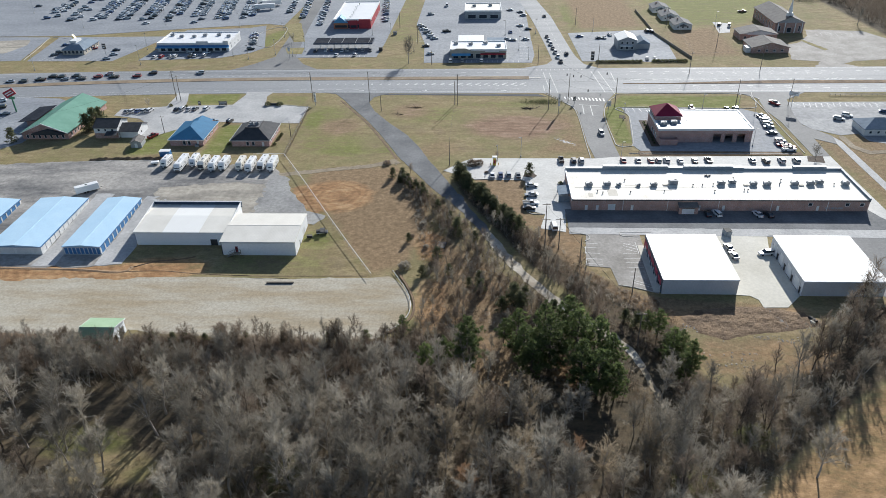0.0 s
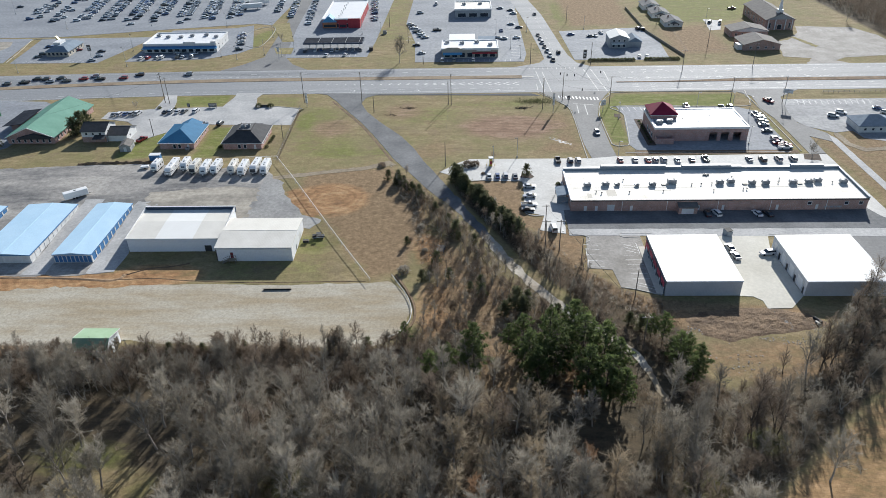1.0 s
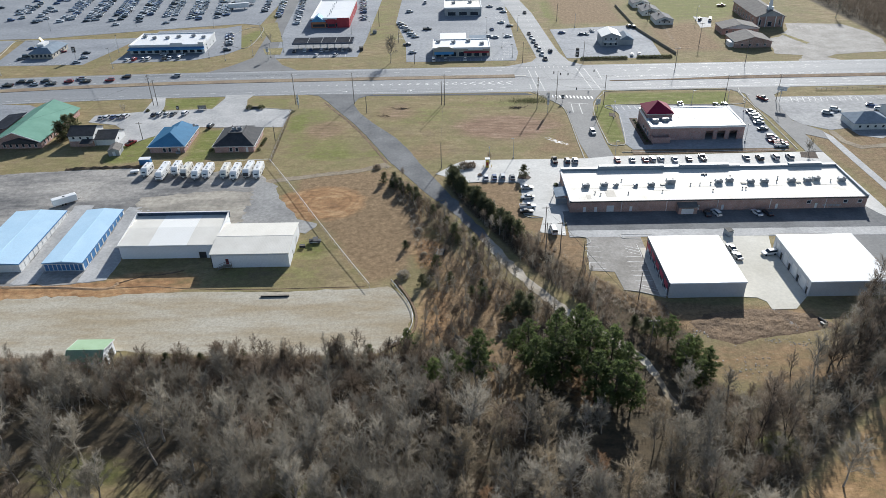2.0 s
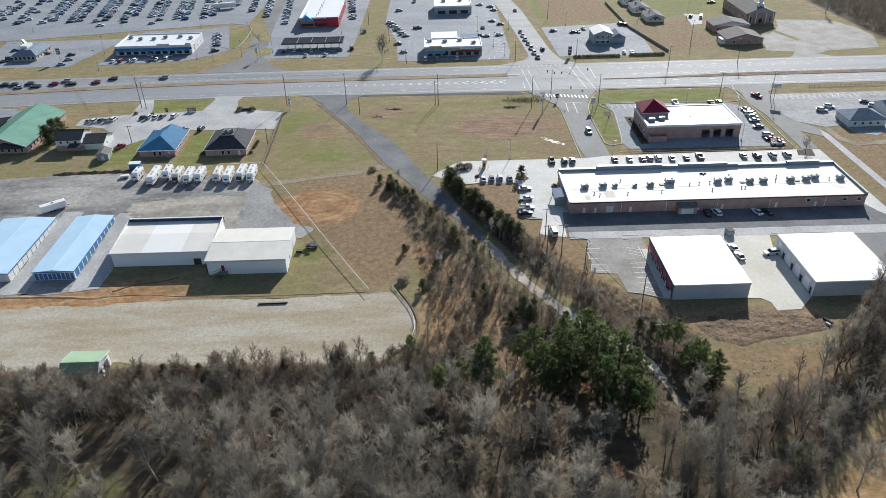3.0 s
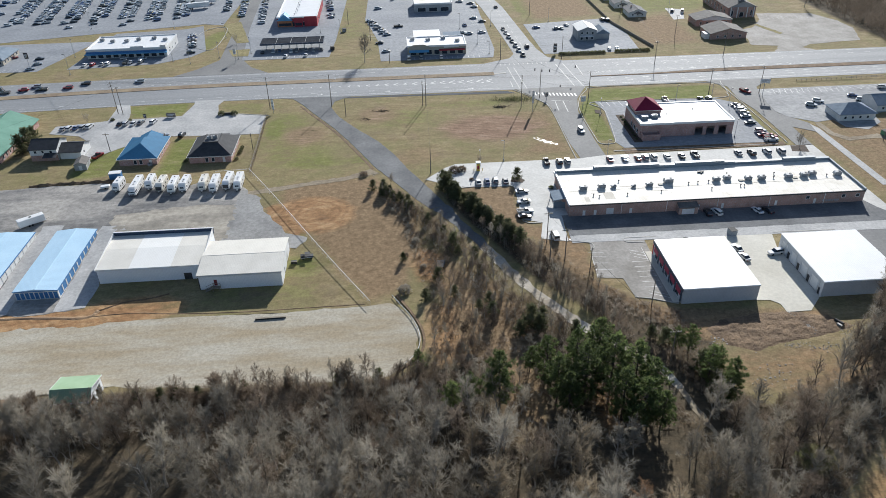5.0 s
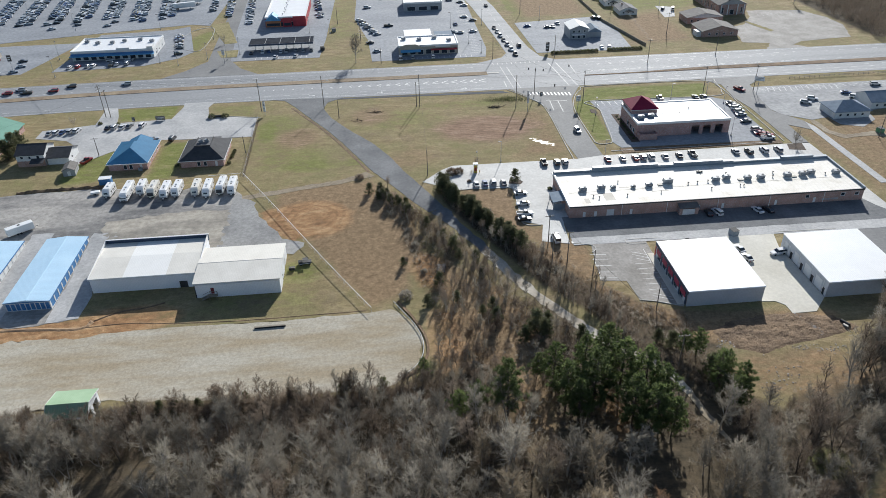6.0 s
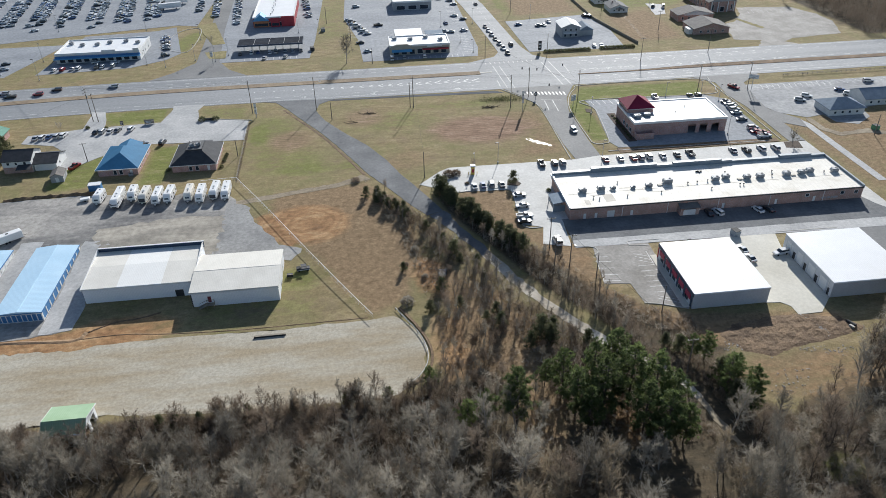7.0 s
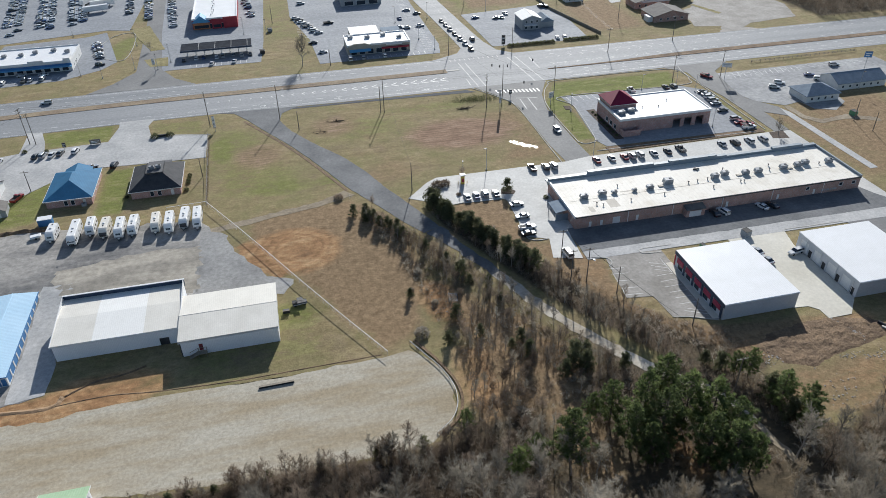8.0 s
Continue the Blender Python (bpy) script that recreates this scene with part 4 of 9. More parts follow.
LANE = [(-60, 330), (-50, 300), (-32, 272), (-16, 250), (-9, 237), (1.5, 214), (9.5, 194), (17, 180), (26.5, 165), (37.6, 152.4), (41.8, 144.4), (44.2, 132), (47, 120), (51.5, 111), (58.1, 101), (66, 80)]


def lane_gap(x, y):
    best = 1e9
    for (x0, y0), (x1, y1) in zip(LANE, LANE[1:]):
        d2 = (x1 - x0) ** 2 + (y1 - y0) ** 2
        s = min(1, max(0, ((x - x0) * (x1 - x0) + (y - y0) * (y1 - y0)) / d2))
        best = min(best, math.hypot(x - x0 - s * (x1 - x0), y - y0 - s * (y1 - y0)))
    return best


def lane_track():
    """The dirt part of the lane: a worn strip with ragged edges, browner and narrower under the trees, where tree shade
    is put into its colour.
    """
    mid = smooth_line(LANE[4:], 10)
    for name, y0, y1, material, label in (("lane_lower", 208, 300, "asphalt_lane", "worn asphalt lane between the cedars"), ("lane_dirt", 141, 210, "lane_gravel", "pale gravel track beside the rough ground"), ("wood_track", 126, 142.5, "track_dirt", "narrow dirt track through the wood"), ("leaf_track", 60, 127, "leaf_dirt", "leaf-strewn track with the shade of the trees put into its colour")):
        line = [p for p in mid if y0 <= p[1] <= y1]
        left, right = [], []
        for i, (x, y) in enumerate(line):
            ax, ay = line[max(0, i - 1)]
            cx, cy = line[min(len(line) - 1, i + 1)]
            d = Vector((cx - ax, cy - ay)).normalized()
            w = 0.7 + 1.0 * soft((y - 130) / 34) + 1.2 * soft((y - 222) / 16)
            for side, row in ((-1, left), (1, right)):
                k = w + 0.8 * noise.noise(Vector((x * 0.4, y * 0.4, side * 5)))
                row.append((x - d.y * k * side, y + d.x * k * side))
        paving(name, left + right[::-1], material, 0.09 if y0 > 200 else 0.07 if y0 > 130 else 0.06 if y0 > 100 else 0.05, label, step=4.0)


SHADE = [(13, 135), (40, 135), (41, 114), (34, 106), (18, 107), (13, 120)]
GLADE = [(-4, 158), (9, 158), (9, 144), (14, 134), (38, 133), (38, 123), (14, 122), (2, 126), (-6, 134)]
HOLLOW = [(-124, 136), (-110, 139), (-76, 137), (-66, 131), (-62, 116), (-70, 104), (-92, 101), (-108, 108), (-118, 120)]


def plant_woods():
    rnd = random.Random(11)
    kinds = [bare_tree(1, 17, 0.33, 16, 9, 40), bare_tree(2, 19, 0.28, 17, 9, 38), bare_tree(3, 15.0, 0.36, 15, 9, 42), bare_tree(4, 13.0, 0.32, 10, 8, 34, 2), bare_tree(5, 16.0, 0.27, 14, 8, 38, 1, "bark_dark", "twig_brown", "leafless brown deciduous tree with a narrow crown"),
             bare_tree(6, 11.0, 0.34, 9, 8, 32, 2, "bark_dark", "twig_brown", "young leafless brown tree with two stems"), bare_tree(7, 19.0, 0.31, 15, 9, 40), bare_tree(8, 16.0, 0.27, 15, 9, 40, 1, "bark_grey", "twig_tan", "slender leafless tree with tan twigs"), bare_tree(9, 13.0, 0.29, 13, 9, 44, 1, "bark_dark", "twig_rust", "tree with clinging rust-brown winter leaves")]
    kinds[5].name = "young_tree"
    spots = []
    core = [(-140, 76), (-140, 144), (-112, 144), (-95, 145), (-60, 146), (-28, 146), (-15, 146), (-4, 142), (6, 136), (20, 124), (40, 126), (46, 112), (54, 90), (50, 76)]
    east = [(52, 104), (54, 112), (51, 128), (56, 133), (68, 138.5), (83, 145), (100, 157), (116, 169), (132, 173), (120, 157), (101, 142), (87, 131), (76, 121.5), (66, 114)]
    for poly, gap, tries, cap in ((core, 4.5, 14000, 300), (east, 4.6, 4000, 50)):
        n = 0
        xs, ys = [p[0] for p in poly], [p[1] for p in poly]
        for _ in range(tries):
            x, y = rnd.uniform(min(xs), max(xs)), rnd.uniform(min(ys), max(ys))
            if n >= cap or not in_poly(x, y, poly) or lane_gap(x, y) < (1.6 if y < 122 else 3.4 if y < 132 else 4.5) or (-111 < x < -96 and y > 147) or any((x - a) ** 2 + (y - b) ** 2 < gap * gap for a, b in spots):
                continue
            if (x + 84) ** 2 / 220 + (y - 110) ** 2 / 60 < 1 and rnd.random() < 0.8 or (x + 89) ** 2 / 400 + (y - 127) ** 2 / 60 < 1 and rnd.random() < 0.85 or in_poly(x, y, HOLLOW) and rnd.random() < 0.88 or in_poly(x, y, SHADE) or in_poly(x, y, GLADE) and rnd.random() < 0.92 or x < -12 and noise.noise(Vector((x * 0.05, y * 0.05, 3))) < -0.33 or (7 < x < 37 and y > 127):
                continue
            spots.append((x, y))
            n += 1
            edge = soft((y - 118) / 26) if x < 20 else soft((x - 60) / 60) * 0.6
            k = kinds[rnd.choice((3, 4, 5, 5, 3)) if rnd.random() < edge * 0.8 else rnd.choice((0, 0, 1, 2, 2, 3, 4, 6, 6))]
            if -10 < x < 40 and 98 < y < 130 and rnd.random() < 0.7:
                k = kinds[rnd.choice((7, 7, 0, 2, 6, 8, 7))]
            if poly is east and rnd.random() < 0.6:
                k = kinds[rnd.choice((4, 5, 4, 3))]
            put_thing(k, USED, x, y, rnd.uniform(0.75, 1.1) * (1 - 0.25 * edge) * (0.6 if 50 < x < 76 and y > 112 else 0.8 if poly is east else 1.0), rnd.uniform(0, 360))
    for x, y, k, s in ((-106.5, 144.2, 2, 0.7), (-101.2, 145.0, 3, 0.72), (-111.5, 146.4, 5, 0.8), (-98.4, 146.4, 5, 0.75), (-104.2, 146.6, 5, 0.6), (44.5, 130.4, 0, 0.85), (49.5, 121.5, 2, 0.8), (47.6, 126.6, 4, 0.75), (55.2, 117.0, 4, 0.7), (61.5, 124.5, 4, 0.95), (64.2, 127.2, 4, 0.85), (59.6, 121.0, 4, 0.9), (66.5, 123.0, 5, 1.1), (2.4, 117.2, 4, 1.0), (5.2, 119.6, 4, 0.9), (-93.8, 113.4, 2, 0.9), (-82.6, 107.4, 6, 0.85), (-99.6, 132.4, 2, 0.85)):
        put_thing(kinds[k], USED, x, y, s, x * 29 % 360)
    for i in range(17):
        put_thing(kinds[(0, 2, 6, 2, 4)[i % 5]], USED, -113 + i * 2.9 + rnd.uniform(-1, 1), 140 + rnd.uniform(-2.5, 3.5), rnd.uniform(0.6, 0.78), rnd.uniform(0, 360))
    for i in range(19):
        x = 84 + 29 * (i + rnd.random()) / 19
        put_thing(kinds[(4, 5, 3, 4, 2)[i % 5]], USED, x, 140.5 + (x - 84) * 1.0 + rnd.uniform(-1.0, 7.0), rnd.uniform(0.62, 0.85), rnd.uniform(0, 360))
    for x, y, k, s in ((38.2, 112.4, 7, 0.85), (41.0, 117.2, 0, 0.8), (36.2, 107.6, 2, 0.8), (39.4, 123.4, 7, 0.72), (41.6, 107.8, 6, 0.7), (35.8, 118.4, 2, 0.7), (15.4, 124.2, 2, 0.72), (20.6, 121.6, 0, 0.68), (25.2, 123.4, 2, 0.7), (11.2, 121.0, 6, 0.66)):
        put_thing(kinds[k], USED, x, y, s, x * 29 % 360)
    # lone trees
    for x, y, k, s in ((72.2, 107.7, 2, 0.95), (-38.5, 396.2, 2, 1.05), (134.4, 268.4, 3, 0.55), (-26, 255, 5, 0.4), (238, 470, 0, 0.7), (-113, 440, 3, 0.45), (-160, 330, 3, 0.35), (8.5, 267.5, 5, 0.4)):
        t = put_thing(kinds[k], USED, x, y, s, x * 13 % 360)
        t["group"] = "lone bare trees"
    # saplings between the gravel yard and the lane
    slims = [bare_tree(21, 6.4, 0.3, 12, 6, 28, 1, "bark_grey", "twig_brown", "slim leafless sapling in the rough ground"), bare_tree(22, 7.2, 0.24, 13, 6, 28, 1, "bark_grey", "twig_grey", "tall slim grey sapling in the rough ground"), bare_tree(23, 5.4, 0.36, 10, 6, 28, 2, "bark_dark", "twig_brown", "bushy leafless sapling with two stems")]
    for slim in slims:
        slim.name = "sapling"
        slim["category"] = "sapling"
        slim["group"] = "saplings in the rough ground"
    near = []

    def sapling(x, y, s):
        near.append((x, y))
        put_thing(slims[rnd.choice((0, 0, 1, 1, 2))], USED, x, y, s, rnd.uniform(0, 360))

    for _ in range(1500):
        x, y = rnd.uniform(-24, 34), rnd.uniform(138, 226)
        clump = noise.noise(Vector((x * 0.09, y * 0.09, 7)))
        if len(near) > 185 or not in_poly(x, y, WOODS) or x < -15 + 0.1 * (y - 180) or (5 < x and y < 153) or lane_gap(x, y) < 3.4 or clump < -0.16 or any((x - a) ** 2 + (y - b) ** 2 < 3.2 for a, b in near):
            continue
        sapling(x, y, rnd.uniform(0.55, 1.05) * (1.15 if lane_gap(x, y) < 9 else 1.0))
    for i in range(44):
        t = rnd.random()
        sapling(-31 + 31 * t + rnd.uniform(-1.5, 1.5), 252 - 57 * t + rnd.uniform(-1.5, 1.5), rnd.uniform(0.45, 0.8))
    # brush on the bank east of the lane
    for i in range(70):
        y = 150 + 60 * rnd.random()
        x = 34 - (y - 152) * 0.47 + rnd.uniform(-1, 1) + rnd.random() * 9
        if lane_gap(x, y) > 4.2:
            sapling(x, y, rnd.uniform(0.5, 0.95))
    # slender trees along the foot of the gravel yard
    for i in range(46):
        sapling(-72 + 52 * rnd.random() ** 0.8, 152.6 + rnd.uniform(-3.2, 2.0), rnd.uniform(0.6, 1.5))
    for i in range(40):
        x = -136 + 62 * rnd.random()
        sapling(x, 150.5 + rnd.uniform(-4.0, 1.4) - (3.5 if -111 < x < -96 else 0), rnd.uniform(0.7, 1.25))


def plant_evergreens():
    rnd = random.Random(5)
    pines = [pine(1, 15.5, 4.7), pine(2, 14.8, 4.4, 0.26), pine(3, 16.2, 4.8, 0.16), pine(4, 15.0, 5.0, 0.22)]
    for i, (x, y, s) in enumerate(((-1.6, 140.2, 1.08), (24.2, 150.4, 1.05), (17.3, 146.8, 1.0), (11.1, 149.2, 0.8), (11.9, 140.5, 0.9), (13.7, 135.9, 0.85), (18.4, 140.6, 1.05), (25.3, 143.4, 1.1), (30.1, 141.0, 1.05), (32.3, 136.0, 1.0), (25.4, 133.6, 0.95), (28.9, 130.4, 1.0), (33.0, 129.6, 0.75), (7.4, 151.2, 0.55), (-19.8, 155.7, 0.45), (-12.7, 141.2, 0.6), (-8.2, 143.0, 0.6), (48.4, 154.4, 0.62), (49.5, 143.8, 0.7), (45.7, 155.9, 0.5), (52.5, 146.5, 0.55), (53.4, 139.6, 0.72), (51.0, 136.4, 0.6))):
        put_thing(pines[i % 4], USED, x, y, s, i * 77)
    cedars = [evergreen(i, 5.0, 2.1, 640, 0.36, 0.03, lambda u: (1 - u) ** 0.55 * 1.0 + 0.1, "cedar_leaf", "cedar_tree", "dense dark green cedar beside the lane", "tree", "cedars along the lane") for i in (11, 12, 13)]
    n = 0
    for a, b, count, off, size in (((-7.6, 251), (13.6, 208), 28, 1.0, 1.18), ((-31.5, 253), (-18.5, 235), 13, 1.8, 0.75), ((-15, 228), (2, 195), 6, 1.8, 0.65)):
        for i in range(count):
            t = (i + 0.5) / count
            x, y = a[0] + (b[0] - a[0]) * t + rnd.uniform(-off, off), a[1] + (b[1] - a[1]) * t + rnd.uniform(-off, off)
            put_thing(cedars[n % 3], USED, x, y, size * rnd.uniform(0.8, 1.2), n * 61)
            n += 1
    thicket_cedars = ((49.4, 147.4, 1.3), (49.8, 140.0, 1.3), (52, 150, 0.9), (43.5, 158.7, 1.0), (41, 161, 0.8), (-16.8, 185.5, 0.75), (-8.2, 185.7, 0.7), (1.0, 180.7, 0.75), (1.3, 174.9, 0.9), (10.6, 169.3, 1.35), (12.4, 165.8, 1.2), (7.3, 166.0, 0.9), (14.2, 170.2, 1.0), (-12.5, 194.5, 0.9), (-22.6, 206.7, 0.6), (21.7, 164.6, 0.9), (-2.1, 178.4, 0.6), (-6.5, 211.8, 1.0), (14, 212, 0.9), (20.2, 253.6, 1.0))
    other_cedars = ((-174.5, 297, 1.7), (-173.5, 301.5, 1.9), (-172.8, 306, 1.6), (-203.5, 286, 1.3), (-63, 153.6, 0.6), (-52, 153.4, 0.7), (-40, 153.8, 0.65), (-83, 152.2, 0.7), (-74, 152.4, 0.6), (-30, 153.8, 0.75), (-88, 151.4, 0.8), (-79, 151.6, 0.75))
    for x, y, s in thicket_cedars + other_cedars:
        put_thing(cedars[n % 3], USED, x, y, s, n * 61)
        n += 1
    # single bushes
    for x, y, r in ((-22.6, 190.6, 1.9), (-6.8, 156.4, 1.9), (-18.4, 216.6, 1.3), (-16.5, 202, 1.0)):
        shrub(x, y, r, "twig_grey", "leafless grey bramble bush")
    for x, y, r in ((-21.8, 209.3, 0.9), (-36, 263.6, 1.5), (3.8, 255.5, 0.8), (-2.0, 262.5, 2.1), (0.8, 263.4, 1.8)):
        shrub(x, y, r, "twig_brown", "dark brown leafless bush")
    for x, y, r in ((-101.3, 330.6, 1.6), (-95.6, 330.6, 1.6), (-106.4, 283, 0.9), (-86.6, 283, 0.9), (-86.3, 288, 0.8), (-86.2, 290, 0.8), (-86.1, 292, 0.8), (-86, 294, 0.8), (-149, 329.8, 1.0), (-141, 328.5, 0.9), (31.5, 246, 0.9), (33, 257, 0.0)):
        if r:
            shrub(x, y, r, "cedar_leaf", "dark clipped evergreen shrub")
    for i in range(21):
        x = 66.4 + i * 2.1 + (5.5 if i > 11 else 0)
        shrub(x, 395.6 + (0.8 if i > 11 else 0), 1.3, "cedar_leaf", "dark clipped hedge shrub")


def plant_thicket():
    """Brush, brambles and dry stalks that nobody could count."""
    rnd = random.Random(3)
    # brush under the trees and along the lane, bush by bush
    for name, tone, seed, count, label in (("thicket", "twig_brown", 3, 6600, "tangled leafless brown brush under the trees"), ("bramble", "twig_grey", 8, 2600, "pale grey bramble and brush under the trees")):
        rnd = random.Random(seed)
        V, F = [], []
        n = 0
        while n < count:
            x, y = rnd.uniform(-140, 125), rnd.uniform(86, 252)
            if not in_poly(x, y, WOODS) or in_poly(x, y, FIELD_EAST) or lane_gap(x, y) < 3.0 or (-110 < x < -97 and y > 147.5) or (in_poly(x, y, HOLLOW) or in_poly(x, y, GLADE) or in_poly(x, y, SHADE)) and rnd.random() < 0.88:
                continue
            if (y > 158 and -17 < x < 4 and y < 214 and rnd.random() < 0.55) or (52 < x < 100 and y > 136 and rnd.random() < 0.9):
                continue
            if noise.noise(Vector((x * 0.08, y * 0.08, seed))) < rnd.uniform(-0.45, 0.3) or (x + 89) ** 2 / 400 + (y - 127) ** 2 / 60 < rnd.random():
                continue
            n += 1
            h = rnd.uniform(0.7, 2.2) * (1.5 if lane_gap(x, y) < 13 and y < 225 else 1.7 if 128 < y < 153 and x < 4 else 1.0)
            p = Vector((x, y, gz(x, y) - 0.05))
            for k in range(9):
                d = Vector((rnd.uniform(-0.9, 0.9), rnd.uniform(-0.9, 0.9), 1)).normalized()
                L = h * rnd.uniform(0.6, 1.1)
                blade(V, F, p + Vector((rnd.uniform(-0.4, 0.4), rnd.uniform(-0.4, 0.4), 0)), d, L, 0.06, rnd)
                for q in range(4):
                    blade(V, F, p + d * L * rnd.uniform(0.3, 0.9), sway(d, rnd, 1.0, 0.1), L * rnd.uniform(0.25, 0.5), 0.045, rnd)
        tagged(raw(name, [tuple(v) for v in V], F, tone), label, "brush", "", "stuff")
    # dense fringe below the gravel yard
    rnd = random.Random(14)
    V, F = [], []
    for n in range(2300):
        x = rnd.uniform(-138, -17)
        y = 153.5 - 14 * rnd.random() ** 1.4 + 1.5 * noise.noise(Vector((x * 0.1, 0, 0)))
        if -110.5 < x < -97 and y > 147.5:
            continue
        h = rnd.uniform(1.2, 3.4)
        p = Vector((x, y, gz(x, y) - 0.05))
        for k in range(8):
            d = Vector((rnd.uniform(-0.7, 0.7), rnd.uniform(-0.7, 0.7), 1)).normalized()
            L = h * rnd.uniform(0.6, 1.1)
            blade(V, F, p + Vector((rnd.uniform(-0.4, 0.4), rnd.uniform(-0.4, 0.4), 0)), d, L, 0.06, rnd)
            for q in range(5):
                blade(V, F, p + d * L * rnd.uniform(0.3, 0.95), sway(d, rnd, 0.9, 0.1), L * rnd.uniform(0.25, 0.5), 0.05, rnd)
    tagged(raw("thicket", [tuple(v) for v in V], F, "twig_brown"), "dense leafless brown brush below the gravel yard", "brush", "", "stuff")
    rnd = random.Random(4)
    V, F = [], []
    n = 0
    while n < 9000:
        x, y = rnd.uniform(-24, 60), rnd.uniform(130, 236)
        if not in_poly(x, y, WOODS) or lane_gap(x, y) < 2.6 or noise.noise(Vector((x * 0.11, y * 0.11, 1.5))) < rnd.uniform(-0.3, 0.25):
            continue
        n += 1
        p = Vector((x, y, gz(x, y) - 0.03))
        for k in range(3):
            blade(V, F, p + Vector((rnd.uniform(-0.2, 0.2), rnd.uniform(-0.2, 0.2), 0)), sway(Vector((0, 0, 1)), rnd, 0.7), rnd.uniform(0.25, 0.6), 0.1, rnd)
    tagged(raw("dry_grass", [tuple(v) for v in V], F, "dry_stalk"), "dry rust-brown grass and stalks", "grass", "", "stuff")
    # far wood behind the church
    V, F = [], []
    n = 0
    while n < 5000:
        x, y = rnd.uniform(225, 360), rnd.uniform(393, 600)
        if x < 247 + 5 * noise.noise(Vector((x * 0.05, y * 0.08, 0))) + max(0, 400 - y) and y < 540:
            continue
        n += 1
        p = Vector((x, y, -0.1))
        h = rnd.uniform(5, 9)
        blade(V, F, p, sway(Vector((0, 0, 1)), rnd, 0.15), h, 0.2, rnd)
        for k in range(24):
            blade(V, F, p + Vector((rnd.gauss(0, 0.8), rnd.gauss(0, 0.8), h * rnd.uniform(0.25, 0.85))), sway(Vector((0, 0, 1)), rnd, 1.4), h * rnd.uniform(0.15, 0.3), 0.15, rnd)
    tagged(raw("far_wood", [tuple(v) for v in V], F, "twig_brown"), "leafless brown wood behind the church", "wood", "", "stuff")

# ---- buildings ----
def wall_mesh(bm, s0, s1, z0, z1, holes, at):
    """One wall with the holes cut through it; at(s, z, side) places a corner on its outer (0) or inner (1) face."""
    ss = sorted({s0, s1, *[v for h in holes for v in h[:2]]})
    zs = sorted({z0, z1, *[v for h in holes for v in h[2:4]]})
    solid = [[not any(h[0] < (a + b) / 2 < h[1] and h[2] < (c + d) / 2 < h[3] for h in holes) for c, d in zip(zs, zs[1:])] for a, b in zip(ss, ss[1:])]
    seen = {}

    def v(i, j, k):
        if (i, j, k) not in seen:
            seen[(i, j, k)] = bm.verts.new(at(ss[i], zs[j], k))
        return seen[(i, j, k)]

    def full(i, j):
        return 0 <= i < len(ss) - 1 and 0 <= j < len(zs) - 1 and solid[i][j]
    for i in range(len(ss) - 1):
        for j in range(len(zs) - 1):
            if not full(i, j):
                continue
            for k in (0, 1):
                bm.faces.new((v(i, j, k), v(i + 1, j, k), v(i + 1, j + 1, k), v(i, j + 1, k)))
            for (di, dj), (a, b) in (((-1, 0), ((i, j), (i, j + 1))), ((1, 0), ((i + 1, j), (i + 1, j + 1))), ((0, -1), ((i, j), (i + 1, j))), ((0, 1), ((i, j + 1), (i + 1, j + 1)))):
                if not full(i + di, j + dj):
                    bm.faces.new((v(*a, 0), v(*b, 0), v(*b, 1), v(*a, 1)))
    bmesh.ops.recalc_face_normals(bm, faces=bm.faces)


FILL = {"door": ("door", "trim_dark"), "white_door": ("door", "trim_white"), "red_door": ("door", "door_red"), "window": ("window", "glass_dark"), "roll": ("roll_door", "siding_white"), "big_roll": ("roll_door", "trim_white"), "blue_roll": ("roll_door", "paint_blue"), "pale_roll": ("roll_door", "siding_white"), "bay": ("bay", ""), "shop": ("shop_window", "glass_dark")}


